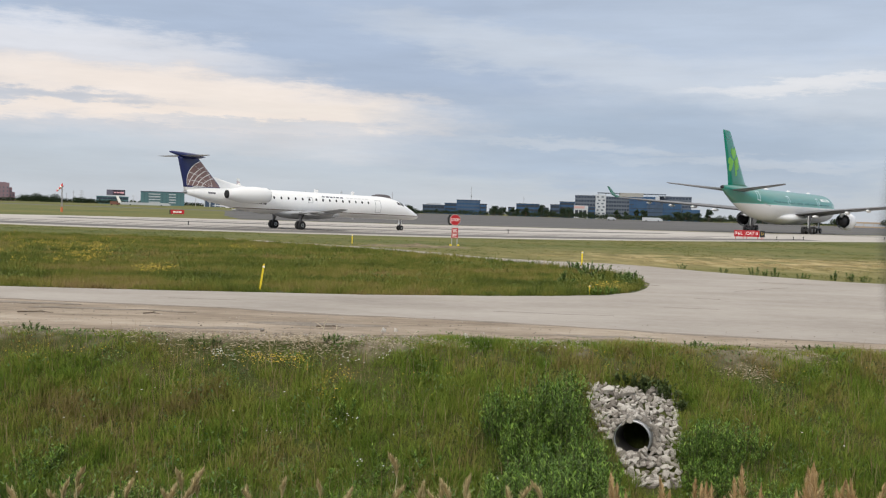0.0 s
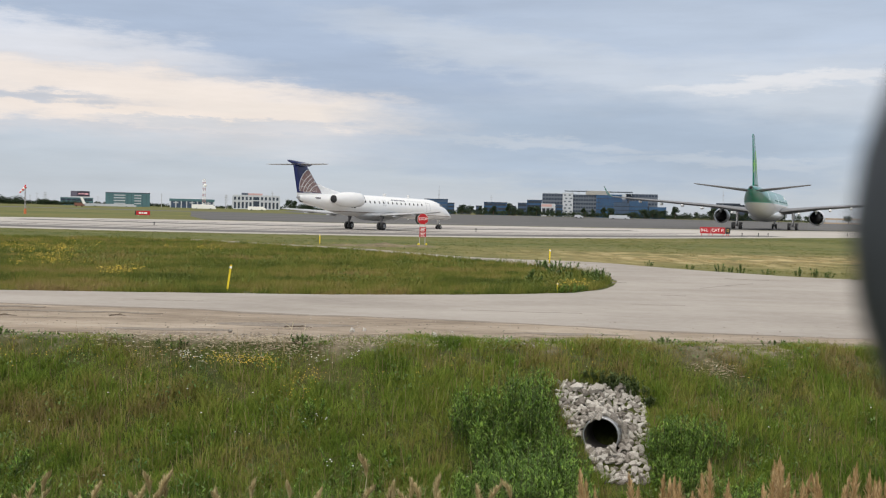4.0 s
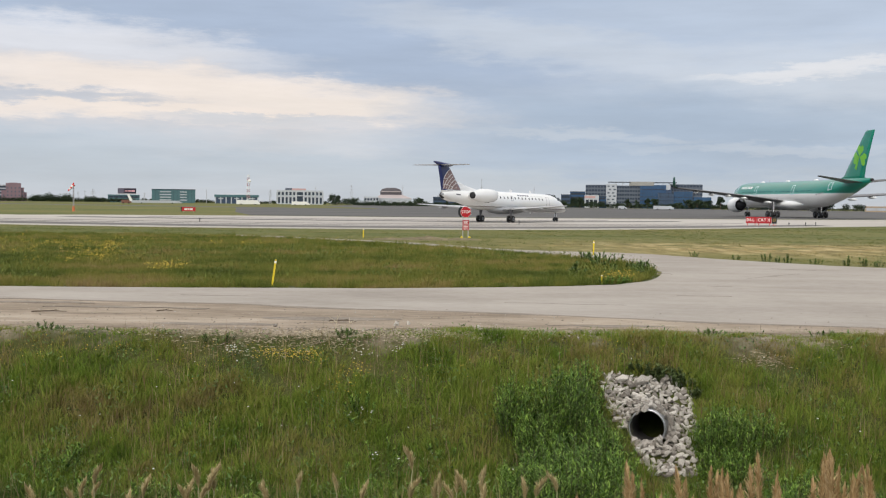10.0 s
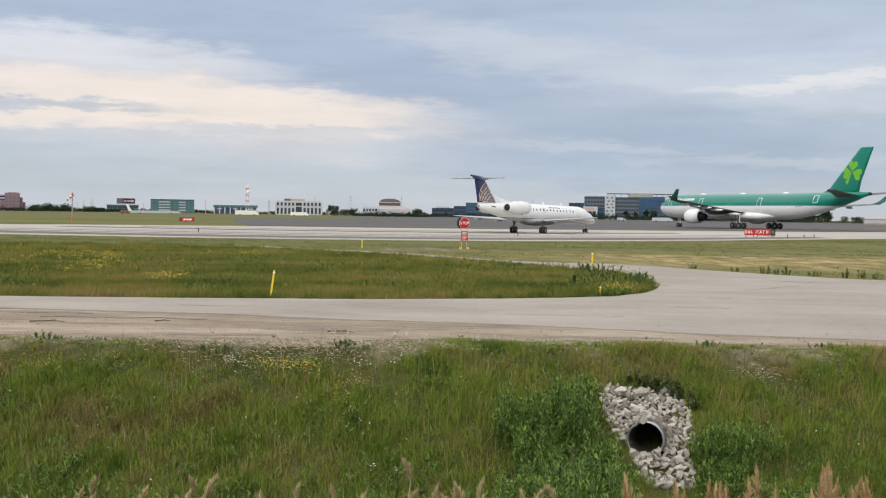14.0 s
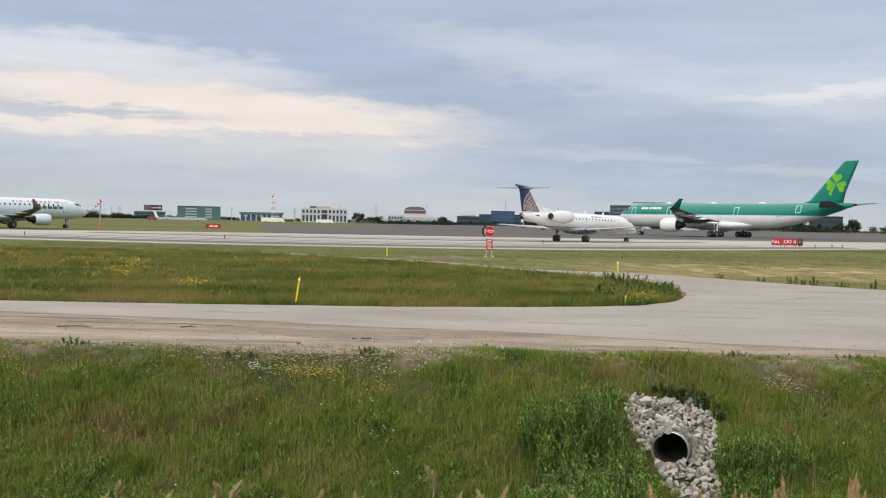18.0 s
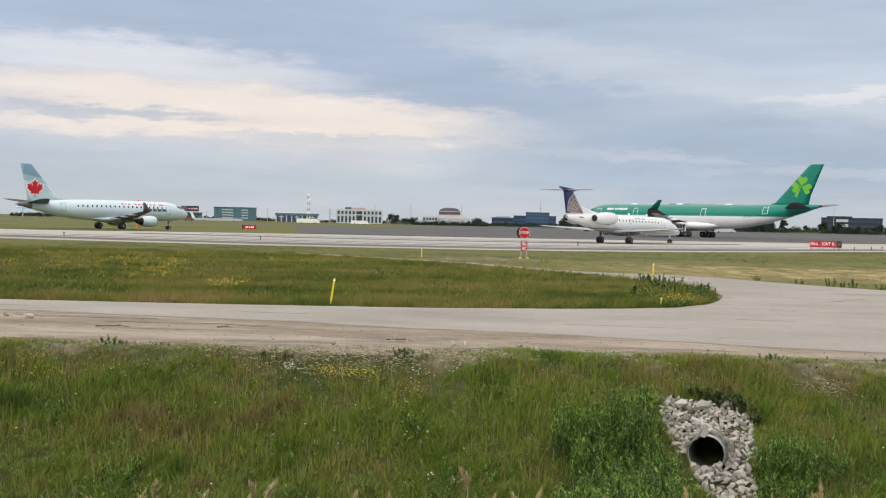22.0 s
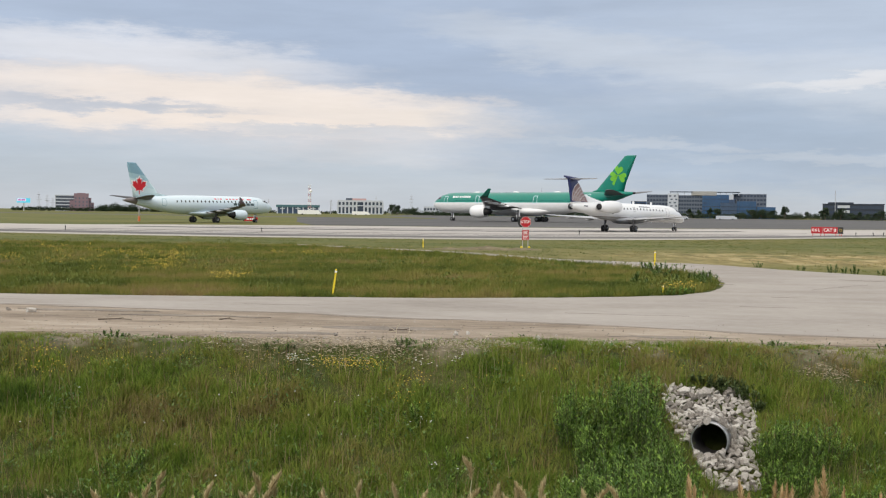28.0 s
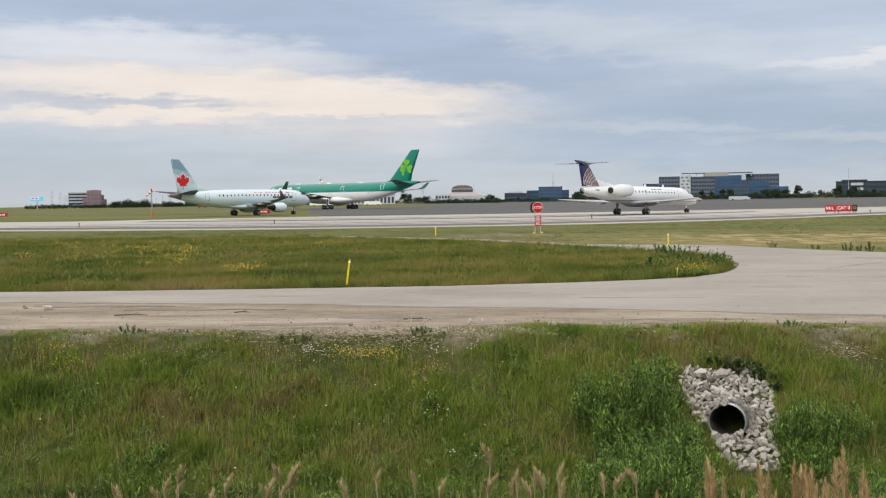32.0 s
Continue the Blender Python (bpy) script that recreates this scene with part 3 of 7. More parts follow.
def turbofan(plane, name, x, y, z, profile, lip, core, mat, label):
    eng = part(name, moved(lathe(profile, "x", 28, False), x, y, z), mat, plane, label, True)
    part("inlet_lip", moved(lathe(lip, "x", 28, False), x, y, z), STEEL, eng, "bare metal inlet lip", True)
    part("inlet_fan", moved(lathe([(lip[0][0] - 0.75 * profile[1][1], 0.02), (lip[0][0] - 0.8 * profile[1][1], profile[1][1] * 0.92)], "x", 28, False), x, y, z), BLACK, eng, "dark fan face")
    part("exhaust", moved(lathe(core, "x", 20), x, y, z), BLACK, eng, "dark exhaust nozzle", True)
    return eng


def lobes(cx, cz, r, turn, n=14):
    """A heart-shaped lobe outline pointing away from (cx, cz)."""
    pts = []
    for k in range(n):
        t = 2 * math.pi * k / n
        u = 16 * math.sin(t) ** 3 / 17
        v = (13 * math.cos(t) - 5 * math.cos(2 * t) - 2 * math.cos(3 * t) - math.cos(4 * t)) / 17 + 1
        u, v = u * r * 0.55, v * r * 0.55
        pts.append((cx + u * math.cos(turn) - v * math.sin(turn), cz + u * math.sin(turn) + v * math.cos(turn)))
    return pts


def fin_skin(sections, x, z):
    """Half the fin's thickness at a place on its side."""
    zs = [q[3] for q in sections]
    le, c, t = (float(np.interp(z, zs, [q[k] for q in sections])) for k in (0, 1, 4))
    u = min(1, max(0, (le - x) / c))
    return c * t * float(np.interp(u, [0, 0.02, 0.08, 0.25, 0.5, 0.75, 1], [0, 0.24, 0.415, 0.5, 0.41, 0.215, 0.02]))


def regional_jet():
    st = curve_stations([(0, 1.40, 0.03, 0.03), (-0.25, 1.45, 0.30, 0.26), (-1.0, 1.60, 0.57, 0.50), (-2.2, 1.87, 0.86, 0.80), (-3.3, 2.09, 1.02, 1.0), (-4.8, 2.24, 1.12, 1.13), (-6, 2.29, 1.14, 1.14), (-10, 2.36, 1.14, 1.14),
                         (-18.5, 2.48, 1.14, 1.14), (-21, 2.55, 1.10, 1.07), (-24, 2.78, 0.86, 0.82), (-26.5, 2.98, 0.52, 0.52), (-28.0, 3.10, 0.24, 0.26), (-28.3, 3.12, 0.12, 0.14)])
    p = thing("regional_jet", "white regional jet with a navy T-tail and grey belly", "airplane")
    paint = banded("jet_white_grey_belly", [(0, (0.60, 0.59, 0.58)), (1.40, (0.64, 0.63, 0.62)), (1.44, srgb(120, 108, 100)), (1.49, srgb(132, 120, 112)), (1.53, (0.87, 0.88, 0.885))], 0.28, 0.5, 2, 0, 4, 0.016)
    part("fuselage", loft(rings_of(st)), paint, p, "white fuselage with a grey belly", True)
    part("wing_fairing", loft(rings_of(curve_stations([(-10.4, 1.45, 0.2, 0.1), (-12, 1.45, 1.0, 0.42), (-15, 1.43, 1.25, 0.52), (-17.5, 1.47, 1.1, 0.45), (-19.5, 1.6, 0.3, 0.1)]))), GREY, p, "", True)
    wing = surface([(-12.2, 5.4, 0.8, 1.42, 0.12), (-14.0, 3.7, 3.2, 1.55, 0.11), (-17.9, 1.15, 9.7, 1.98, 0.10), (-18.5, 0.5, 10.02, 2.02, 0.08)])
    for side, w in ((1, wing), (-1, mirror(wing))):
        wo = part("wing", w, GREY, p, "light grey swept wing", True)
        part("flap_fairing", moved(lathe([(-1.1, 0.02), (-0.4, 0.12), (0.4, 0.12), (0.9, 0.02)], "x", 8), -17.3, side * 4.2, 1.45), GREY, wo)
        part("flap_fairing", moved(lathe([(-1.0, 0.02), (-0.4, 0.1), (0.4, 0.1), (0.9, 0.02)], "x", 8), -17.9, side * 6.8, 1.62), GREY, wo)
        eng = turbofan(p, "engine", -20.9, side * 2.0, 3.04, [(0, 0.57), (-0.3, 0.70), (-1.6, 0.76), (-3.0, 0.71), (-4.1, 0.48), (-4.45, 0.40)], [(-0.02, 0.49), (0.03, 0.53), (0, 0.59)],
                       [(-4.0, 0.36), (-4.5, 0.34), (-4.55, 0.2)], WHITE, "white rear-mounted engine nacelle")
        part("pylon", box(-24.4, -21.6, min(side * 0.6, side * 1.5), max(side * 0.6, side * 1.5), 2.88, 3.12, 0.05), WHITE, eng)
    # navy above a level line, white below it
    fin = [(-24.2, 4.2, 0, 2.95, 0.08), (-24.95, 3.62, 0, 3.9, 0.09), (-26.95, 2.15, 0, 6.0, 0.09), (-27.1, 2.1, 0, 6.22, 0.09)]
    fin_paint = banded("fin_navy_over_white", [(0, (0.80, 0.81, 0.82)), (3.56, srgb(30, 42, 96))], 0.3, 0.4, 2, 0, 8)
    f = part("fin", surface(fin, True), fin_paint, p, "navy blue fin with a tan globe emblem", True)
    part("dorsal_fin", surface([(-19.0, 6.6, 0, 3.25, 0.035), (-21.6, 4.6, 0, 3.75, 0.045), (-23.9, 2.2, 0, 4.15, 0.06), (-25.2, 0.7, 0, 4.5, 0.12)], True), WHITE, p, "white dorsal fillet before the fin", True)
    zs = [q[3] for q in fin]
    lead = lambda z: float(np.interp(z, zs, [q[0] for q in fin])) - 0.04
    for side in (1, -1):
        # a globe segment that ends at the fin's leading edge and at the level line
        cx, cz, r = -26.4, 4.08, 1.8
        arc = [(cx + r * math.cos(math.radians(a)), cz + r * math.sin(math.radians(a))) for a in range(96, 196, 4)]
        arc = [(x, max(z, 3.59)) for x, z in arc if x < lead(z)]
        pts = [(lead(z), z) for z in np.linspace(3.59, arc[0][1], 6)] + arc
        glb = part("emblem", decal(pts, lambda u, v, s=side: (u, s * (fin_skin(fin, u, v) + 0.008), v)), TAN, f, "tan globe emblem")
        lines = []
        for q in (0.55, 1.0, 1.42, 1.82):
            lines.append([(cx + 1.5 + (q + 1.35) * math.cos(math.radians(a)), cz - 0.75 + (q + 0.55) * math.sin(math.radians(a))) for a in range(80, 186, 6)])
        for k in range(6):
            a = math.radians(98 + 16 * k)
            lines.append([(cx + 0.75 + q * math.cos(a + 0.12 * q), cz - 0.65 + q * math.sin(a + 0.12 * q)) for q in np.arange(0.2, 3.2, 0.17)])
        lines.append(arc)
        for ln in lines:
            inside = lambda x, z: x < lead(z) - 0.03 and z >= 3.59 and math.hypot(x - cx, z - cz) < r + 0.02
            bits = [[(x0, z0), (x1, z1), (x1 - 0.045, z1 + 0.05), (x0 - 0.045, z0 + 0.05)] for (x0, z0), (x1, z1) in zip(ln, ln[1:]) if inside(x0, z0) and inside(x1, z1)]
            if bits:
                vf = joined(*[([(u, side * (fin_skin(fin, u, v) + 0.016), v) for u, v in q], [(0, 1, 2, 3)]) for q in bits])
                part("emblem_line", vf, WHITE, glb)
    part("bullet", loft(rings_of(curve_stations([(-26.35, 6.24, 0.03, 0.03), (-26.9, 6.27, 0.2, 0.18), (-28.3, 6.34, 0.24, 0.22), (-29.3, 6.46, 0.15, 0.17), (-29.95, 6.56, 0.05, 0.08)], 3), 14)), NAVY, p, "navy tail bullet", True)
    tp = surface([(-27.0, 1.95, 0.05, 6.28, 0.09), (-28.1, 1.05, 3.4, 6.28, 0.09), (-28.4, 0.6, 3.6, 6.28, 0.08)])
    for q in (tp, mirror(tp)):
        part("tailplane", q, GREY, p, "grey tailplane on top of the fin", True)
    for side in (-1, 1):
        window_row(p, st, [-7.9 - 0.83 * k for k in range(15)], 1.20, 0.11, 0.145, GLASS, side)
        outline_door(p, st, -6.2, 0.72, 0.92, 2.05, GREY, side)
        outline_door(p, st, -15.0, 0.5, 0.98, 1.5, GREY, side, "overwing_exit", 0.04)
        bars_on(p, st, -11.1, -13.7, 0.86, 0.13, material("slate_marking", srgb(70, 74, 92), 0.4), "dark blue lettering bars", [2, 1, 2, 1, 1, 1, 2, 1, 2, 1, 2], side)
        bars_on(p, st, -7.8, -10.6, 0.86, 0.10, material("faint_marking", (0.66, 0.67, 0.69), 0.4), "pale grey lettering bars", [2, 1, 2, 1, 2, 1, 2, 1, 2, 1, 2], side)
        bars_on(p, st, -20.4, -22.6, 1.78, 0.13, material("black_marking", (0.04, 0.04, 0.05), 0.5), "registration bars", [2, 0.6, 2, 0.6, 2, 0.6, 2, 0.6, 2], side)
        for x0, x1, a0, a1 in [(-2.55, -2.95, 0.15, 0.52), (-2.7, -3.2, 0.58, 0.98), (-3.3, -3.7, 0.75, 1.05)]:
            part("cockpit_window", panel_on(st, x0, x1, side * a0, side * a1, 0.012), GLASS, p)
        part("rear_marking", panel_on(st, -25.6, -26.3, side * 1.15, side * 1.4, 0.012), material("grey_marking", (0.12, 0.12, 0.14), 0.5), p, "small dark marking under the fin")
    landing_gear(p, "nose_gear", -2.5, 0, 1.5, 0.25, 0.18, [(0, 0.2), (0, -0.2)], 0, 0.07, 0.4)
    for y in (2.08, -2.08):
        landing_gear(p, "main_gear", -17.2, y, 1.6, 0.40, 0.26, [(0, 0.24), (0, -0.24)], 0, 0.10)
    part("antenna", box(-9.3, -8.9, -0.02, 0.02, 3.42, 3.8, 0.01), WHITE, p)
    part("antenna", box(-14.0, -13.5, -0.02, 0.02, 3.5, 3.85, 0.01), WHITE, p)
    part("beacon", lathe([(1.02, 0.0), (1.06, 0.07), (1.2, 0.09), (1.3, 0.08)], "z", 10), WHITE, p, "pale belly beacon").matrix_basis = pose(-9.0, 0, 0)
    part("tail_cone", moved(lathe([(0, 0.16), (-0.25, 0.13), (-0.35, 0.06)], "x", 12), -28.2, 0, 3.12), STEEL, p, "bare metal exhaust cone")
    return p


def widebody():
    st = curve_stations([(0, 4.45, 0.05, 0.05), (-0.4, 4.47, 0.75, 0.75), (-1.6, 4.58, 1.55, 1.55), (-3.6, 4.78, 2.25, 2.3), (-6.0, 4.92, 2.66, 2.7), (-9, 4.95, 2.82, 2.82), (-25, 4.95, 2.82, 2.82),
                         (-40, 4.95, 2.82, 2.82), (-45, 5.1, 2.75, 2.68), (-51, 5.68, 2.3, 2.15), (-56, 6.4, 1.65, 1.55), (-60, 7.0, 0.95, 0.92), (-62.6, 7.38, 0.42, 0.42), (-63.3, 7.46, 0.25, 0.26)])
    p = thing("wide_body_airliner", "green and white twin-engine wide-body airliner with a clover on its fin", "airplane")
    lit = srgb(116, 196, 190)
    paint = banded("airliner_green_over_white", [(0, (0.88, 0.885, 0.89)), (4.97, lit), (5.10, srgb(0, 126, 108))], 0.28, 0.5, 2, 0, 10)
    part("fuselage", loft(rings_of(st, 32)), paint, p, "green over white fuselage", True)
    part("wing_fairing", loft(rings_of(curve_stations([(-17, 2.9, 0.5, 0.3), (-21, 2.9, 2.6, 1.0), (-27, 2.8, 3.2, 1.25), (-35, 2.8, 3.0, 1.2), (-40, 3.0, 1.8, 0.7), (-43, 3.2, 0.4, 0.2)]))), WHITE, p, "white belly fairing", True)
    wing = surface([(-18.6, 13.4, 1.5, 3.35, 0.115), (-19.9, 12.0, 2.8, 3.5, 0.11), (-24.6, 7.6, 9.6, 4.35, 0.10), (-32.4, 4.6, 20.5, 5.2, 0.11), (-38.3, 2.5, 29.2, 5.85, 0.10)])
    winglet = surface([(-38.3, 2.5, 29.2, 5.85, 0.10), (-39.6, 1.9, 29.9, 6.35, 0.09), (-41.6, 1.0, 30.4, 7.9, 0.08)])
    for side in (1, -1):
        f = (lambda v: v) if side > 0 else mirror
        w = part("wing", f(wing), WING, p, "swept wing in shade-darkened grey", True)
        # The winglet's green is darkened to hold its outer face's shade.
        part("winglet", f(winglet), material("shade_darkened_green", srgb(14, 92, 78), 0.35), p, "winglet in shade-darkened green", True)
        for y, x, z, l in ((6.4, -32.2, 3.2, 2.2), (12.2, -33.2, 4.0, 2.2), (16.0, -34.2, 4.45, 1.9), (20.0, -35.4, 4.65, 1.7), (24.0, -37.0, 5.05, 1.3)):
            part("flap_fairing", moved(lathe([(l, 0.03), (l * 0.4, 0.26), (-l * 0.3, 0.3), (-l, 0.03)], "x", 10), x, side * y, z), WHITE, w, "white flap track fairing", True)
        eng = turbofan(p, "engine", -21.0, side * 9.45, 2.56, [(0, 1.34), (-0.5, 1.52), (-1.8, 1.62), (-3.4, 1.52), (-4.4, 1.28)], [(-0.05, 1.2), (0.06, 1.27), (0, 1.36)],
                       [(-3.6, 1.2), (-4.3, 0.95), (-5.6, 0.7), (-6.4, 0.15)], WHITE, "white engine nacelle under the wing")
        part("pylon", loft([[(-21.3, side * 9.2, 3.9), (-21.3, side * 9.54, 3.9), (-21.3, side * 9.54, 4.2), (-21.3, side * 9.2, 4.2)],
                            [(-26.5, side * 9.2, 3.2), (-26.5, side * 9.54, 3.2), (-26.5, side * 9.54, 4.3), (-26.5, side * 9.2, 4.3)]]), WHITE, eng)
    fin = [(-49.5, 11.0, 0, 7.2, 0.08), (-52.8, 7.9, 0, 8.3, 0.09), (-54.4, 6.7, 0, 10.0, 0.10), (-60.5, 3.3, 0, 16.45, 0.09), (-61.0, 2.8, 0, 16.65, 0.08)]
    f = part("fin", surface(fin, True), GREEN, p, "green fin with a lime clover", True)
    for side in (1, -1):
        bits = [lobes(-58.9, 11.85, 2.4, math.radians(a)) for a in (8, 112, -98)]
        pl = lambda u, v, s=side: (u, s * (fin_skin(fin, u, v) + 0.02), v)
        stem = [(-58.55, 12.0), (-58.95, 11.9), (-57.9, 9.3), (-57.3, 9.75)]
        for q in bits + [stem]:
            part("emblem_leaf", decal(q, pl), LIME, f, "lime green clover leaf")
    tp = surface([(-55.2, 6.2, 0.6, 7.0, 0.09), (-61.0, 2.3, 9.5, 8.0, 0.09), (-61.6, 1.6, 9.75, 8.05, 0.08)])
    for s in (tp, mirror(tp)):
        part("tailplane", s, WING, p, "tailplane in shade-darkened grey", True)
    part("tail_cone", moved(lathe([(0, 0.3), (-0.5, 0.22), (-0.6, 0.1)], "x", 14), -63.1, 0, 7.46), BLACK, p, "dark auxiliary exhaust")
    for side in (1, -1):
        for x in (-5.6, -16.6, -35.4, -50.8):
            outline_door(p, st, x, 1.15, 0.86 if x > -45 else 0.8, 1.62, ICE, side, "door", 0.11)
        bars_on(p, st, -8.6, -14.6, 0.97, 0.22, WHITE, "white lettering bars", [1.6, 0.5, 1.1, 0.5, 0.9, 1.3, 1.0, 0.6, 0.6, 0.6, 1.1, 0.5, 1.1, 0.5, 1.1, 0.5, 1.0], side)
        bars_on(p, st, -46.4, -49.2, 1.72, 0.07, GREY, "small registration bars", [1, 0.5, 3], side)
        for x0, x1, a0, a1 in [(-2.05, -2.7, 0.1, 0.55), (-2.2, -3.1, 0.6, 0.98), (-3.2, -3.9, 0.72, 1.05)]:
            part("cockpit_window", panel_on(st, x0, x1, side * a0, side * a1, 0.02), GLASS, p)
        window_row(p, st, [-8 - 0.53 * k * 1.0 for k in range(4, 70) if k % 18 > 1], 1.36, 0.10, 0.14, material("tinted_window", srgb(30, 96, 92), 0.2), side)
    landing_gear(p, "nose_gear", -6.67, 0, 2.6, 0.52, 0.36, [(0, 0.36), (0, -0.36)], 0, 0.14, 0.7)
    for y in (5.34, -5.34):
        landing_gear(p, "main_gear", -32.65, y, 3.4, 0.69, 0.46, [(1.0, 0.7), (1.0, -0.7), (-1.0, 0.7), (-1.0, -0.7)], 1.0, 0.22, 0.9)
    for x in (-15, -28, -41):
        part("antenna_dome", moved(lathe([(1.1, 0.02), (0.5, 0.28), (-0.5, 0.3), (-1.3, 0.02)], "x", 12), x, 0, 7.72), WHITE, p, "white antenna fairing", True)
    return p


def narrow_jet():
    st = curve_stations([(0, 2.30, 0.04, 0.04), (-0.3, 2.33, 0.5, 0.46), (-1.2, 2.44, 0.98, 0.94), (-2.6, 2.62, 1.34, 1.34), (-4.2, 2.74, 1.48, 1.53), (-6, 2.77, 1.5, 1.56), (-20, 2.77, 1.5, 1.56),
                         (-23, 2.9, 1.4, 1.4), (-26.5, 3.2, 1.02, 1.02), (-29.3, 3.42, 0.6, 0.6), (-31.1, 3.52, 0.26, 0.28), (-31.5, 3.54, 0.14, 0.16)])
    st = [(x, z + 0.2 * min(1, max(0, (x + 27) / 8)), *q) for x, z, *q in st]
    p = thing("twin_jet_airliner", "ice-blue twin-jet airliner with a red maple leaf on its teal fin", "airplane")
    paint = banded("ice_blue_with_dark_tail_cone", [(-32, (0.16, 0.135, 0.13)), (-29.4, srgb(218, 233, 240))], 0.3, 0.4, 0, -32, 0)
    part("fuselage", loft(rings_of(st)), paint, p, "pale ice-blue fuselage with a dark tail cone", True)
    part("wing_fairing", loft(rings_of(curve_stations([(-9.2, 1.65, 0.3, 0.2), (-11.6, 1.55, 1.4, 0.5), (-15.6, 1.52, 1.6, 0.55), (-19.1, 1.62, 0.9, 0.3), (-20.6, 1.7, 0.2, 0.1)]))), ICE, p, "", True)
    wing = surface([(-10.0, 6.4, 0.8, 1.6, 0.13), (-11.1, 5.4, 1.6, 1.7, 0.13), (-13.5, 3.4, 4.8, 2.05, 0.12), (-17.2, 1.4, 12.3, 2.85, 0.10)])
    winglet = surface([(-17.2, 1.4, 12.3, 2.85, 0.10), (-17.9, 1.0, 12.75, 3.2, 0.09), (-18.8, 0.4, 12.9, 4.15, 0.08)])
    for side in (1, -1):
        f = (lambda v: v) if side > 0 else mirror
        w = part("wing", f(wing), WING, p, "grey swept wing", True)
        part("winglet", f(winglet), material("dusky_grey_paint", srgb(112, 100, 112), 0.4), p, "dusky grey winglet", True)
        for y, x, z in ((3.4, -16.7, 1.6), (6.4, -17.5, 1.95), (9.0, -18.1, 2.25)):
            part("flap_fairing", moved(lathe([(1.2, 0.02), (0.4, 0.15), (-0.4, 0.16), (-1.0, 0.02)], "x", 8), x, side * y, z), GREY, w, "", True)
        eng = turbofan(p, "engine", -10.0, side * 4.05, 1.32, [(0, 0.74), (-0.3, 0.84), (-1.1, 0.88), (-2.1, 0.80), (-2.6, 0.68)], [(-0.03, 0.64), (0.04, 0.69), (0, 0.76)],
                       [(-2.1, 0.64), (-2.6, 0.52), (-3.4, 0.34), (-3.8, 0.1)], ICE, "pale engine nacelle under the wing")
        part("pylon", loft([[(-10.4, side * 3.95, 2.0), (-10.4, side * 4.15, 2.0), (-10.4, side * 4.15, 2.2), (-10.4, side * 3.95, 2.2)],
                            [(-14.0, side * 3.95, 1.6), (-14.0, side * 4.15, 1.6), (-14.0, side * 4.15, 2.1), (-14.0, side * 3.95, 2.1)]]), ICE, eng)
    fin = [(-21.2, 8.6, 0, 4.0, 0.07), (-25.0, 4.95, 0, 4.75, 0.10), (-29.15, 1.85, 0, 9.32, 0.09), (-29.35, 1.6, 0, 9.5, 0.08)]
    paint = banded("fin_teal_over_ice", [(-4, srgb(206, 228, 232)), (1.2, srgb(192, 218, 224)), (2.2, srgb(160, 192, 202)), (3.0, srgb(126, 164, 180))], 0.3, 0.4, 2, -4, 8, 0.16)
    f = part("fin", surface(fin, True), paint, p, "teal fin with a red maple leaf", True)
    leaf = [(0.045, -1.0), (0.05, -0.52), (0.52, -0.6), (0.44, -0.38), (0.98, 0.08), (0.84, 0.15), (0.95, 0.52), (0.62, 0.44), (0.55, 0.6), (0.24, 0.22), (0.36, 0.8), (0.18, 0.7), (0, 1.0)]
    leaf = leaf + [(-u, v) for u, v in reversed(leaf[:-1])]
    for side in (1, -1):
        pl = lambda u, v, s=side: (u, s * (fin_skin(fin, u, v) + 0.03), v)
        edge = part("emblem_edge", decal([(-28.75 + u * 1.62, 5.85 + v * 1.66) for u, v in leaf], pl), WHITE, f, "white leaf edge")
        part("emblem", decal([(-28.75 + u * 1.3, 5.85 + v * 1.34) for u, v in leaf], lambda u, v, s=side: (u, s * (fin_skin(fin, u, v) + 0.06), v)), RED, edge, "red maple leaf emblem")
    tp = surface([(-26.6, 3.7, 0.5, 3.75, 0.09), (-29.3, 1.6, 4.8, 4.25, 0.09), (-29.7, 0.9, 5.0, 4.3, 0.08)])
    for s in (tp, mirror(tp)):
        part("tailplane", s, TAIL_SHADED, p, "tailplane in shade-darkened grey", True)
    part("tail_cone", moved(lathe([(0, 0.16), (-0.3, 0.12), (-0.4, 0.05)], "x", 12), -31.4, 0, 3.54), STEEL, p)
    for side in (-1, 1):
        window_row(p, st, [-6.4 - 0.83 * k for k in range(20)], 1.20, 0.14, 0.2, GLASS, side)
        outline_door(p, st, -4.6, 0.85, 0.9, 1.9, TEAL, side)
        outline_door(p, st, -24.2, 0.75, 0.9, 1.9, TEAL, side)
        bars_on(p, st, -5.9, -14.2, 0.86, 0.17, material("pale_red_lettering", srgb(224, 112, 118), 0.4), "pale red lettering bars", [1.5, 1.0, 0.6, 0.5, 0.6, 0.5, 0.6, 0.5, 0.6, 0.5, 0.6, 0.5, 0.6, 1.3, 0.6, 0.5, 0.3, 0.5, 0.6], side)
        bars_on(p, st, -5.6, -10.2, 1.46, 0.26, material("slate_lettering", srgb(70, 90, 92), 0.4), "dark slate lettering bars", [2, 0.5, 2, 0.5, 2, 0.5, 2, 0.5, 2], side)
        for x0, x1, a0, a1 in [(-1.55, -2.1, 0.1, 0.5), (-1.7, -2.4, 0.55, 0.95), (-2.45, -3.0, 0.7, 1.0)]:
            part("cockpit_window", panel_on(st, x0, x1, side * a0, side * a1, 0.015), GLASS, p)
    landing_gear(p, "nose_gear", -3.95, 0, 1.45, 0.30, 0.22, [(0, 0.24), (0, -0.24)], 0, 0.08, 0.45)
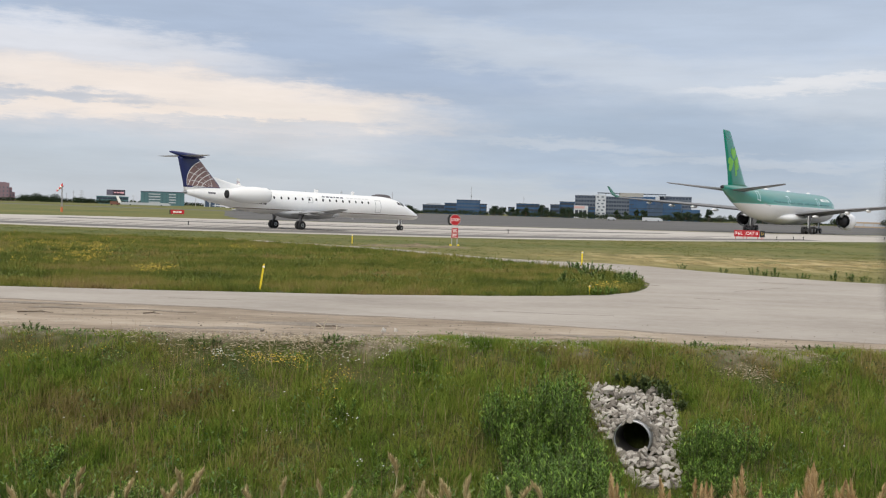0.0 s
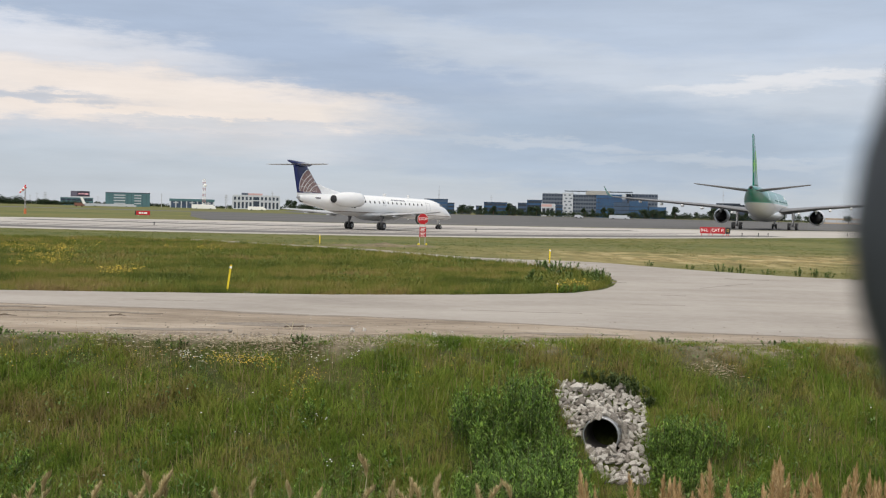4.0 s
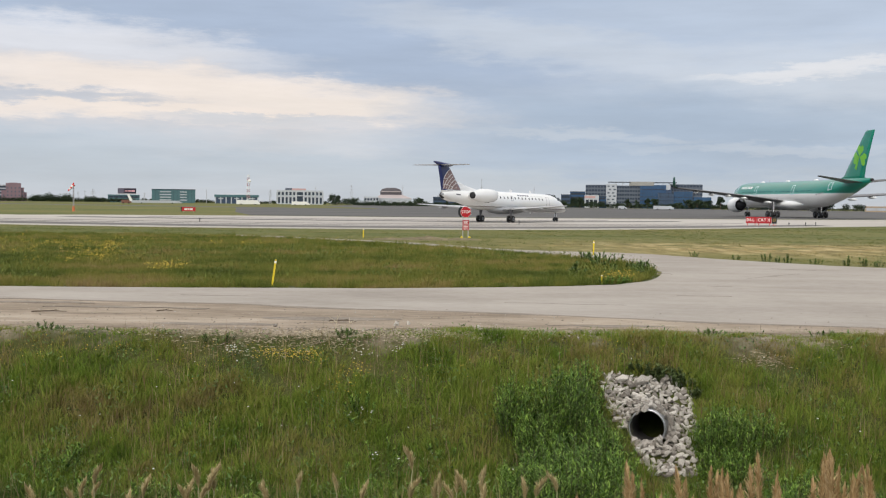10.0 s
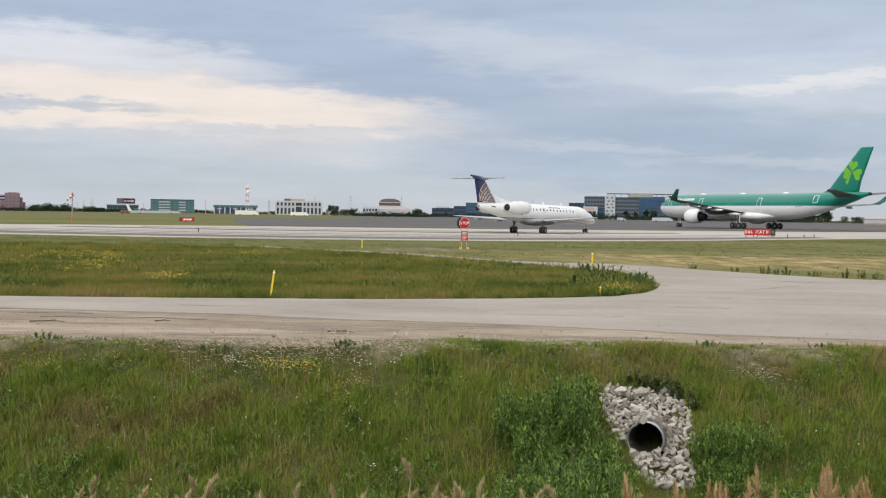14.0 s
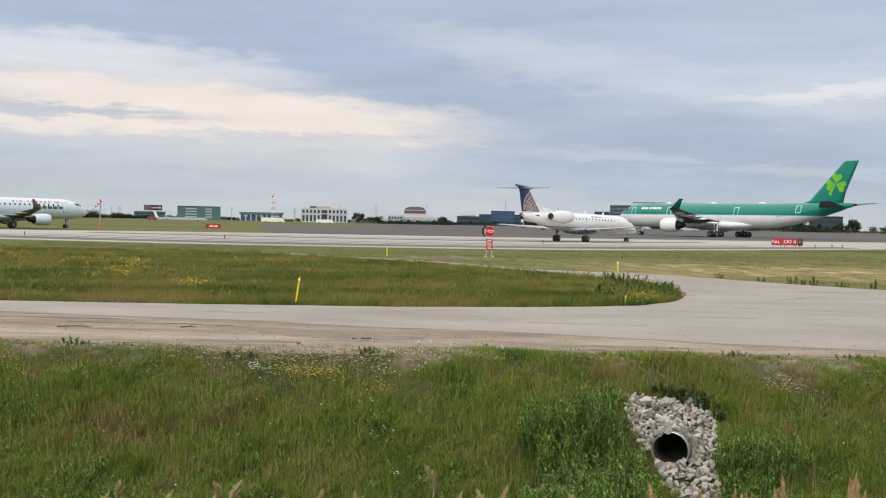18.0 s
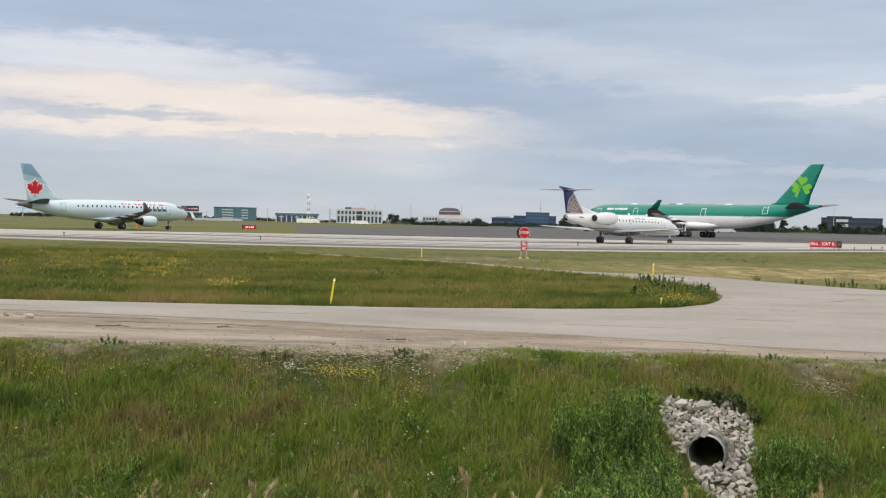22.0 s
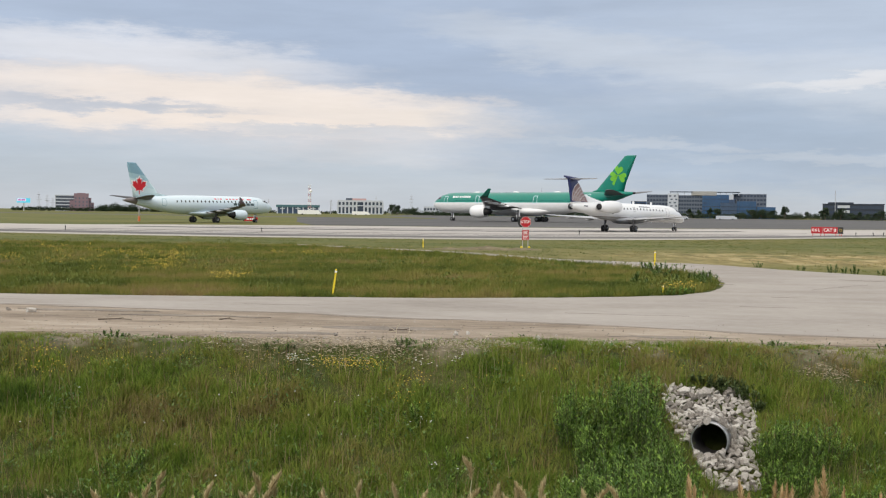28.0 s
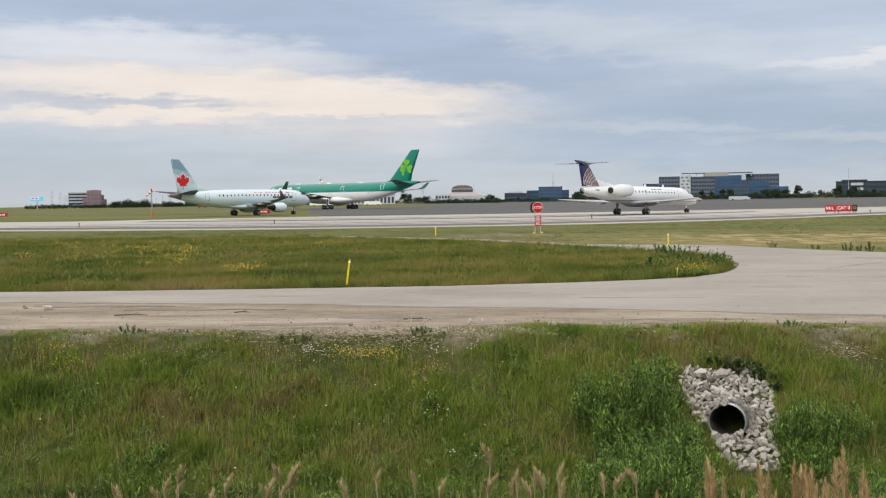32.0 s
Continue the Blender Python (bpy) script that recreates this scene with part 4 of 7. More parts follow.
    for y in (2.97, -2.97):
        landing_gear(p, "main_gear", -15.4, y, 1.6, 0.49, 0.34, [(0, 0.32), (0, -0.32)], 0, 0.12)
    return p


jet = regional_jet()
airliner = widebody()
twin = narrow_jet()

# ---- pavement details ----
LANE = patched("tyre_darkened_concrete", [(0.10, 0.095, 0.09), (0.15, 0.142, 0.135), (0.22, 0.21, 0.2)], 0.08, 0.6, 0.85, 0.05, stretch=(0.08, 1, 1))
for near, wide, first, last in ((4.0, 8.0, 16, 64), (15.0, 2.0, 18, 60), (22.0, 1.6, 20, 62), (38.0, 6.5, 20, 60), (50.0, 3.0, 24, 56)):
    sheet("tyre_lane", [(x, y + near) for x, y in TAXI_NEAR[first:last]] + [(x, y + near + wide) for x, y in reversed(TAXI_NEAR[first:last])], 0.022, LANE, "dark band of tyre wear along the taxiway", "tyre marks")

# ---- signs and markers on the airfield ----


def letters(body, size, mat, parent, m, name="letter"):
    """Raised letters in the built-in font, each a mesh of its own."""
    half = [{" ": 0.12, "I": 0.14}.get(ch, 0.31) for ch in body]
    at = [sum(half[:k]) + sum(half[1:k + 1]) for k in range(len(body))]
    for k, ch in enumerate(body):
        if ch == " ":
            continue
        cu = bpy.data.curves.new(name, "FONT")
        cu.body, cu.size, cu.extrude, cu.align_x, cu.align_y = ch, size, 0.006, "CENTER", "CENTER"
        cu.offset = 0.012 * size
        tmp = bpy.data.objects.new(name, cu)
        scene.collection.objects.link(tmp)
        bpy.context.view_layer.update()
        me = bpy.data.meshes.new_from_object(tmp)
        bpy.data.objects.remove(tmp)
        me.materials.clear()
        me.materials.append(mat)
        ob = new(name, me)
        ob.parent, ob.matrix_basis = parent, m @ pose((at[k] - at[-1] / 2) * size, 0, 0)


def facing(x, y, z=0.0, turn=0.0):
    """A pose whose -y side looks towards the camera's bank."""
    return pose(x, y, z, 0, 0, -math.degrees(math.atan2(x, y)) + turn)


SIGN_RED = material("sign_red", srgb(176, 24, 36), 0.45, 0, 0.08)
SIGN_WHITE = material("sign_white", (0.82, 0.82, 0.80), 0.5, 0, 0.04)
SIGN_BLACK = material("sign_black", (0.015, 0.015, 0.015), 0.5, 0, 0.1)


DULL_YELLOW = material("dull_yellow_letter", srgb(176, 146, 66), 0.6)


def stop_sign():
    p = thing("stop_sign", "red octagonal stop sign on a post with two small red placards", "sign", facing(0.60, 67.5, 0, 10))
    for u, top in ((-0.17, 1.7), (0.17, 1.2)):
        part("post", tube((u, 0, -0.1), (u, 0, top), 0.025, n=10), GREY, p, "galvanized post")
        part("post_base", lathe([(-0.05, 0.08), (0.05, 0.08), (0.09, 0.04)], "z", 10), YELLOW, p, "yellow post base").matrix_basis = pose(u * 1.4, -0.05, 0)
    octa = [(0.34 * math.cos(math.radians(22.5 + 45 * k)), 1.6 + 0.34 * math.sin(math.radians(22.5 + 45 * k))) for k in range(8)]
    rim = [(u * 1.05, 1.6 + (v - 1.6) * 1.05) for u, v in octa]
    part("plate_rim", flat(rim, 0.02, lambda u, v, w: (u, -0.05 + w, v)), SIGN_WHITE, p)
    face = part("plate", flat(octa, 0.015, lambda u, v, w: (u, -0.066 + w, v)), SIGN_RED, p, "red octagonal plate")
    letters("STOP", 0.24, SIGN_WHITE, face, pose(0, -0.07, 1.6, 90))
    back = [(u * 0.9, v) for u, v in octa]
    part("side_plate", flat(back, 0.02, lambda u, v, w: (u * 0.6 - 0.24, -0.02 + w + 0.6 * (0.31 - u), v)), SIGN_BLACK, p, "dark back of a second octagonal plate")
    for z0, z1 in ((0.8, 1.1), (0.47, 0.77)):
        q = part("placard", box(-0.2, 0.21, -0.06, -0.03, z0, z1, 0.008), SIGN_RED, p, "small red placard")
        for k in range(3):
            part("text_bar", box(-0.14, 0.15 - 0.05 * (k % 2), -0.068, -0.061, z0 + 0.05 + 0.08 * k, z0 + 0.085 + 0.08 * k), SIGN_WHITE, q)


def holding_sign():
    p = thing("holding_position_sign", "long red and black illuminated holding position sign on short legs", "sign", facing(35.0, 124.5, 0, 4))
    x = -1.75
    for width, mat, text, ink in ((1.25, SIGN_RED, "06L", SIGN_WHITE), (1.6, SIGN_RED, "CAT II", SIGN_WHITE), (0.6, SIGN_BLACK, "D", DULL_YELLOW)):
        box_ = part("sign_box", box(x + 0.02, x + width - 0.02, -0.12, 0.12, 0.28, 1.02, 0.02), mat, p, "sign box")
        letters(text, 0.42 if text == "D" else 0.5, ink, box_, pose(x + width / 2 - (0.1 if text == "06L" else 0), -0.125, 0.66, 90))
        for lx in (x + 0.2, x + width - 0.2):
            part("leg", tube((lx, 0, -0.05), (lx, 0, 0.3), 0.035, n=8), RED, p)
        x += width


def runway_sign(x, y, w):
    p = thing("runway_sign", "low red airfield sign with pale lettering bars", "sign", facing(x, y))
    b = part("sign_box", box(-w / 2, w / 2, -0.12, 0.12, 0.2, 0.95, 0.02), SIGN_RED, p)
    for u0, u1 in ((-0.32, -0.12), (-0.08, 0.02), (0.07, 0.3)):
        part("text_bar", box(u0 * w, u1 * w, -0.128, -0.121, 0.42, 0.72), SIGN_WHITE, b)
    for s in (-0.35, 0.35):
        part("leg", tube((s * w, 0, -0.05), (s * w, 0, 0.22), 0.04, n=8), GREY, p)
    part("end_cap", box(-w / 2 - 0.22, -w / 2 - 0.02, -0.12, 0.12, 0.2, 0.95, 0.02), SIGN_BLACK, p)


stop_sign()
holding_sign()
runway_sign(-48.5, 196.0, 2.4)
runway_sign(-103.0, 205.0, 2.4)


def marker_stake(x, y, h, lean, w=0.09):
    p = thing("marker_stake", "yellow plastic marker stake standing in the grass", "marker post", pose(x, y, 0, 0, lean, 0), group="yellow marker stakes")
    part("blade", loft([[(-w / 2, -0.012, -0.1), (w / 2, -0.012, -0.1), (w / 2, 0.012, -0.1), (-w / 2, 0.012, -0.1)], [(-w / 2, -0.012, h - 0.03), (w / 2, -0.012, h - 0.03), (w / 2, 0.012, h - 0.03), (-w / 2, 0.012, h - 0.03)],
                        [(-w / 3, -0.01, h), (w / 3, -0.01, h), (w / 3, 0.01, h), (-w / 3, 0.01, h)]]), YELLOW, p)
    part("band", box(-w / 2 - 0.003, w / 2 + 0.003, -0.016, 0.016, h * 0.86, h * 0.93), SIGN_WHITE, p, "pale reflective band")


marker_stake(-4.6, 27.1, 0.66, 8, 0.046)
marker_stake(5.8, 45.6, 0.62, 1, 0.06)
marker_stake(3.9, 28.9, 0.26, 3, 0.03)
marker_stake(-5.6, 65.5, 0.55, 0, 0.06)


def edge_light(m):
    p = thing("edge_light", "small blue taxiway edge light on a short dark stem", "runway light", m, group="taxiway edge lights")
    part("stem", lathe([(-0.02, 0.12), (0.02, 0.12), (0.04, 0.04), (0.26, 0.035), (0.28, 0.07)], "z", 10), BLACK, p)
    part("lens", lathe([(0.28, 0.06), (0.36, 0.065), (0.41, 0.04), (0.42, 0.0)], "z", 10), GLASS, p)
    return p


light = edge_light(pose(-44.5, 104.5, 0))
for x, y in [(-25.5, 107.5), (6.7, 115), (38.6, 126), (41.0, 127.5), (43.0, 130), (60, 148)]:
    copy_thing(light, pose(x, y, 0))


def windsock():
    p = thing("windsock", "red and white windsock on a grey lattice pole", "windsock", facing(-67, 189))
    paint = material("grey_pole", srgb(160, 158, 160), 0.6)
    part("foot", lathe([(-0.1, 0.22), (0.5, 0.22), (0.9, 0.18)], "z", 10), material("orange_foot", srgb(196, 112, 70), 0.6), p, "orange foot")
    part("pole", joined(*[tube((0.16 * math.cos(a), 0.16 * math.sin(a), -0.1), (0.07 * math.cos(a), 0.07 * math.sin(a), 4.6), 0.03, 0.025, 6) for a in (0.5, 2.6, 4.7)]), paint, p, "faded grey lattice pole")
    for k in range(9):
        part("brace", joined(*[tube((0.15 * math.cos(a), 0.15 * math.sin(a), 0.5 * k), (0.14 * math.cos(b), 0.14 * math.sin(b), 0.5 * k + 0.5), 0.018, n=4) for a, b in ((0.5, 2.6), (2.6, 4.7), (4.7, 0.5))]), paint, p)
    for k in range(5):
        r0, r1 = 0.27 - 0.03 * k, 0.27 - 0.03 * (k + 1)
        a, b = Vector((0.1 - 0.2 * k, 0, 4.7 - 0.22 * k)), Vector((0.1 - 0.2 * (k + 1), 0, 4.7 - 0.22 * (k + 1)))
        part("sock_ring", tube(a, b, r0, r1, 14), material("faded_sock_red", srgb(214, 92, 92), 0.7) if k % 2 == 0 else SIGN_WHITE, p)
    part("lamp", lathe([(4.6, 0.05), (4.85, 0.12), (5.0, 0.1), (5.05, 0.0)], "z", 10), RED, p)


windsock()

# ---- the skyline: offices, masts and trees about a kilometre away ----


def polar(az, d):
    return d * math.sin(radians(az)), d * math.cos(radians(az))


def metres(deg, d):
    return d * math.tan(radians(deg))


def office(az0, az1, h, d, wall, glass, floors, columns, label, depth=22.0, roof_box=None, base=0.0, roof_mat=None, ribbon=True):
    """An office block that faces the airfield: walls, a window ribbon a floor or single windows, parapet, roof plant."""
    az = (az0 + az1) / 2
    x, y = polar(az, d)
    w = 2 * metres((az1 - az0) / 2, d)
    p = thing("office_building", label, "building", pose(x, y, 0, 0, 0, -az))
    body = part("wall", box(-w / 2, w / 2, 0, depth, -0.5, h), wall, p)
    part("parapet", box(-w / 2 - 0.25, w / 2 + 0.25, -0.25, depth + 0.25, h, h + 0.5), roof_mat or wall, p)
    fh = (h - base) / floors
    for f in range(floors):
        z0 = base + fh * f + fh * 0.28
        z1 = base + fh * f + fh * 0.82
        if ribbon:
            part("window", box(-w / 2 + 0.6, w / 2 - 0.6, -0.12, 0.2, z0, z1), glass, body)
            for c in range(1, columns):
                u = -w / 2 + 0.6 + (w - 1.2) * c / columns
                part("mullion", box(u - 0.12, u + 0.12, -0.16, 0.1, z0, z1), wall, body)
        else:
            for c in range(columns):
                u = -w / 2 + w * (c + 0.5) / columns
                q = w / columns * 0.33
                part("window", box(u - q, u + q, -0.12, 0.2, z0 - fh * 0.12, z1 + fh * 0.05), glass, body)
    if roof_box:
        a, b, hh = roof_box
        part("roof_plant", box(-w / 2 + w * a, -w / 2 + w * b, 4, depth - 4, h + 0.5, h + 0.5 + hh), roof_mat or wall, p)
    return p


# The bluish cast of this pale tone is distance haze put into the colour.
W_PALE = material("hazed_pale_panel", (0.44, 0.47, 0.51), 0.7, 0, 0.1, 0.15, 2)
W_TEAL = material("teal_glass_wall", srgb(78, 112, 118), 0.3, 0, 0.15, 0.15, 2)
W_GREY = material("grey_panel", srgb(88, 97, 109), 0.7, 0, 0.1, 0.15, 2)
W_BLUE = material("blue_glass_wall", srgb(56, 86, 120), 0.15, 0, 0.3, 0.10, 2)
W_DARK = material("dark_glass_wall", srgb(40, 48, 60), 0.3, 0, 0.2, 0.12, 2)
W_SLATE = material("slate_glass_wall", srgb(62, 80, 104), 0.3, 0, 0.2, 0.12, 2)
G_DARK = material("window_band", srgb(60, 70, 84), 0.2, 0, 0.15, 0.3, 2)
W_MID = material("grey_window_band", srgb(56, 66, 82), 0.25, 0, 0.2, 0.3, 2)
D = 1000.0
# Pink and white walls are tinted blue to paint in distance haze.
W_PINK = material("hazed_pink_brick", srgb(136, 114, 122), 0.9, 0, 0.12, 0.2, 3)
W_WHITE = material("hazed_white_concrete", (0.48, 0.51, 0.55), 0.8, 0, 0.1, 0.2, 2)
# Sign red with its saturation lowered in the colour for distance haze.
HAZED_SIGN = material("hazed_red_sign", srgb(196, 160, 156), 0.6)
office(-23.55, -22.62, 13.4, D, W_WHITE, G_DARK, 5, 1, "white five-storey office with dark window bands")


def facade_frame(name, az0, az1, d, label, category="building"):
    """An Empty at the middle of a facade, its width, and a map from azimuths to metres along it."""
    az = (az0 + az1) / 2
    p = thing(name, label, category, pose(*polar(az, d), 0, 0, 0, -az))
    return p, lambda a: d * math.tan(radians(a - az))


def stepped_brick_office():
    p, u = facade_frame("office_building", -22.87, -21.70, D - 8, "haze-tinted pink brick office block with a stepped outline")
    for a0, a1, h, y in ((-22.66, -21.96, 15.4, 0), (-21.96, -21.83, 11.6, 1.5), (-21.83, -21.70, 7.6, 3), (-22.87, -22.66, 9.2, 2)):
        wing = part("wall", box(u(a0), u(a1), y, y + 18, -0.5, h), W_PINK, p)
        n = max(1, round((u(a1) - u(a0)) / 3.0))
        for f in range(int(h // 3.2)):
            for k in range(n):
                c = u(a0) + (u(a1) - u(a0)) * (k + 0.5) / n
                part("window", box(c - 0.55, c + 0.55, y - 0.08, y + 0.3, 1.0 + 3.2 * f, 2.4 + 3.2 * f), W_GREY, wing)
    part("roof_plant", box(u(-22.5), u(-22.1), 4, 12, 15.4, 15.8), W_PINK, p)


stepped_brick_office()
office(-17.88, -16.33, 6.3, D, W_TEAL, G_DARK, 2, 6, "low teal glass building under a billboard")


def teal_office():
    """Dark teal glass with two recessed bays of white floor bands."""
    p, u = facade_frame("office_building", -15.74, -13.57, D, "dark teal glass office with two bays of white floor bands")
    wall = part("wall", box(u(-15.74), u(-13.57), 0, 22, -0.5, 11.8), W_TEAL, p)
    part("parapet", box(u(-15.74) - 0.2, u(-13.57) + 0.2, -0.2, 22.2, 11.8, 12.3), W_DARK, p)
    for a0, a1 in ((-15.34, -14.77), (-14.34, -14.0)):
        for z in (2.2, 4.6, 7.0, 9.4):
            part("floor_band", box(u(a0), u(a1), -0.35, 0.2, z, z + 0.9), W_WHITE, wall, "white concrete floor band")
    for k in range(1, 12):
        x = u(-15.74) + (u(-13.57) - u(-15.74)) * k / 12
        part("mullion", box(x - 0.08, x + 0.08, -0.12, 0.1, 0.2, 11.8), W_DARK, wall)


teal_office()


def hangar_office():
    p, u = facade_frame("office_building", -12.61, -10.34, D, "low hangar-like building with a teal fascia on white columns")
    x0, x1 = u(-12.61), u(-10.34)
    wall = part("wall", box(x0 + 0.5, x1 - 0.5, 1.2, 22, -0.5, 5.8), W_SLATE, p)
    part("fascia", box(x0, x1, 0, 22, 5.8, 8.0), W_TEAL, p, "teal roof fascia")
    part("roof", loft([[(x0 + 4, 3, 8.0), (x1 - 4, 3, 8.0), (x1 - 4, 20, 8.0), (x0 + 4, 20, 8.0)], [(x0 + 10, 7, 9.2), (x1 - 12, 7, 9.2), (x1 - 12, 16, 9.2), (x0 + 10, 16, 9.2)]]), W_PALE, p, "pale low roof")
    for k in range(9):
        c = x0 + 1 + (x1 - x0 - 2) * k / 8
        part("column", box(c - 0.5, c + 0.5, 0.1, 1.1, -0.5, 5.8), W_WHITE, p)
        if k % 3 == 1:
            part("lintel", box(c - 2.2, c + 2.2, 0.05, 1.15, 4.2, 5.0), W_WHITE, wall)


hangar_office()


def white_office():
    p, u = facade_frame("office_building", -9.40, -7.03, D, "white arcaded office building with tall dark windows")
    x0, x1 = u(-9.40), u(-7.03)
    wall = part("wall", box(x0, x1, 0.6, 22, -0.5, 12.4), G_DARK, p, "dark glazing behind white columns")
    for z0, z1 in ((-0.5, 0.8), (7.4, 8.4), (11.2, 12.8)):
        part("floor_band", box(x0 - 0.2, x1 + 0.2, 0.0, 0.7, z0, z1), W_WHITE, p)
    n = 12
    for k in range(n + 1):
        c = x0 + (x1 - x0) * k / n
        if k != 6:
            part("column", box(c - 0.75, c + 0.75, 0.0, 0.7, 0.8, 11.2), W_WHITE, p)
        if k < n and k not in (5, 6):
            c += (x1 - x0) / n / 2
            part("arch", box(c - 1.2, c + 1.2, 0.1, 0.7, 6.4, 7.4), W_WHITE, wall)
    part("roof_plant", box(u(-8.98), u(-8.63), 6, 14, 12.8, 14.8), W_GREY, p)
    part("roof_sign", box(u(-8.64), u(-7.90), 3, 4, 12.8, 14.5), HAZED_SIGN, p, "red roof sign paled by painted haze")


white_office()
# blocks between the trees
for a0, a1, h, dd, wall, glass, floors, columns, label in (
        (3.30, 3.63, 7.8, -10, W_DARK, W_SLATE, 2, 2, "small dark glass block among trees"), (3.72, 4.94, 11.2, -20, W_BLUE, W_DARK, 3, 5, "blue glass office block with a dark roof slab"),
        (4.94, 5.42, 8.2, -14, W_DARK, W_SLATE, 2, 3, "low dark annex of a glass office"), (5.51, 5.99, 11.4, -4, W_SLATE, W_DARK, 3, 3, "slate glass office block"),
        (5.99, 6.78, 14.3, 0, W_BLUE, W_DARK, 4, 4, "blue glass office block above a hedge"), (7.48, 7.86, 10.0, -28, W_BLUE, W_DARK, 3, 2, "dark blue glass annex"),
        (-1.22, -0.06, 7.8, -5, W_SLATE, W_DARK, 2, 6, "low slate office wing among trees"), (-0.06, 0.57, 9.8, -12, W_BLUE, W_DARK, 3, 4, "small blue glass office block with flat roof"),
        (0.57, 1.81, 13.0, -16, W_BLUE, W_SLATE, 4, 7, "blue glass office tower above the trees"), (1.81, 2.16, 9.8, -20, W_DARK, W_BLUE, 3, 2, "narrow dark glass annex of an office"),
        (2.3, 3.0, 6.0, 20, W_GREY, W_DARK, 2, 4, "low grey houses behind trees")):
    o = office(a0, a1, h, D + dd, wall, glass, floors, columns, label, roof_mat=W_DARK)
    if label.startswith("low slate"):
        part("roof_plant", box(-6.5, 6.5, 4, 14, 8.3, 9.6), W_PALE, o, "pale roof plant")
    if label.startswith("blue glass office tower"):
        part("roof_mast", tube((2.5, 3, 13.4), (2.5, 3, 25.5), 0.35, 0.15, 6), W_PALE, o, "pale lattice mast")
        part("mast_collar", lathe([(16.5, 0.2), (16.8, 0.7), (17.6, 0.7), (17.9, 0.2)], "z", 8), W_PALE, o).matrix_basis = pose(2.5, 3, 0)
# a pale low shop before the grey wing, its sign paled by painted haze
shop, su = facade_frame("shop_building", 6.74, 7.48, D - 34, "low pale building with a haze-paled red sign")
shop_wall = part("wall", box(su(6.74), su(7.48), 0, 14, -0.5, 11.3), W_WHITE, shop)
part("sign_band", box(su(6.76), su(7.3), -0.3, 0.1, 8.6, 10.6), HAZED_SIGN, shop, "haze-paled red sign band")
for k in range(3):
    part("window", box(su(6.80) + 3.6 * k, su(6.80) + 3.6 * k + 2.8, -0.1, 0.3, 2.0, 7.2), W_DARK, shop_wall)


def glass_complex():
    """The tall office: grey wings, a white chequered stair tower, roof canopies and stepped blue glass."""
    p, u = facade_frame("office_complex", 6.77, 13.16, D, "tall grey office complex with white stair tower and blue glass")

    def wing(a0, a1, h, y, wall, glass, floors, columns, label, depth=24):
        body = part("wing", box(u(a0), u(a1), y, y + depth, -0.5, h), wall, p, label)
        fh = h / floors
        for f in range(floors):
            for c in range(columns):
                w = (u(a1) - u(a0)) / columns
                x = u(a0) + w * c
                part("window", box(x + 0.12 * w, x + 0.88 * w, y - 0.1, y + 0.3, fh * (f + 0.30), fh * (f + 0.80)), glass, body)
        return body

    wing(6.77, 7.85, 21.2, 6, W_GREY, W_MID, 6, 7, "grey office wing")
    wing(8.39, 9.60, 20.6, 2, W_GREY, W_MID, 6, 9, "pale gridded office wing")
    wing(11.14, 12.78, 22.2, 8, W_GREY, W_MID, 6, 10, "grey office wing with window bands")
    stair = part("stair_tower", box(u(7.85), u(8.39), 0, 12, -0.5, 22.0), W_WHITE, p, "white chequered stair tower")
    for f in range(7):
        for c in range(2):
            x = u(7.85) + 1.2 + 4.2 * c + (1.2 if f % 2 else 0)
            part("window", box(x, x + 2.0, -0.1, 0.3, 1.2 + 3 * f, 2.5 + 3 * f), W_GREY, stair)
    # canopies over the roof
    part("canopy", box(u(7.94), u(9.1), 0, 14, 23.4, 24.0), W_GREY, p, "grey roof canopy")
    part("roof_storey", box(u(9.04), u(10.31), 1, 16, 20.6, 24.2), material("beige_panel", (0.34, 0.335, 0.315), 0.8, 0, 0.08, 0.2, 2), p, "beige windowless roof storey")
    part("canopy", box(u(10.31), u(11.47), 0, 14, 23.2, 23.9), W_GREY, p, "grey roof canopy")
    for a in (8.0, 8.35, 8.7, 10.5, 10.8, 11.1, 11.4):
        part("canopy_post", box(u(a) - 0.3, u(a) + 0.3, 1, 1.6, 20.5, 23.3), W_WHITE, p)
    # stepped blue glass before the wings
    for a0, a1, h, y, mat in ((9.60, 10.30, 20.4, 0, W_BLUE), (10.30, 10.92, 21.2, -2, W_BLUE), (10.92, 11.2, 18.2, -1, W_SLATE), (9.83, 10.5, 15.0, -8, W_BLUE), (10.5, 11.3, 13.6, -12, W_SLATE), (11.3, 12.24, 15.4, -9, W_BLUE), (12.29, 13.16, 10.5, -14, W_BLUE)):
        body = part("glass_block", box(u(a0), u(a1), y, y + 14, -0.5, h), mat, p, "blue mirror-glass block")
        n = max(2, round((u(a1) - u(a0)) / 2.2))
        for k in range(1, n):
            x = u(a0) + (u(a1) - u(a0)) * k / n
            part("mullion", box(x - 0.07, x + 0.07, y - 0.12, y + 0.1, 0, h - 0.3), W_DARK, body)
        for f in range(1, int(h / 3.4)):
            part("spandrel", box(u(a0) + 0.2, u(a1) - 0.2, y - 0.08, y + 0.1, 3.4 * f, 3.4 * f + 0.5), W_DARK, body)
    part("white_panel", box(u(10.92), u(11.14), -1.5, 4, 17.0, 21.5), W_WHITE, p, "white stair panel")


glass_complex()


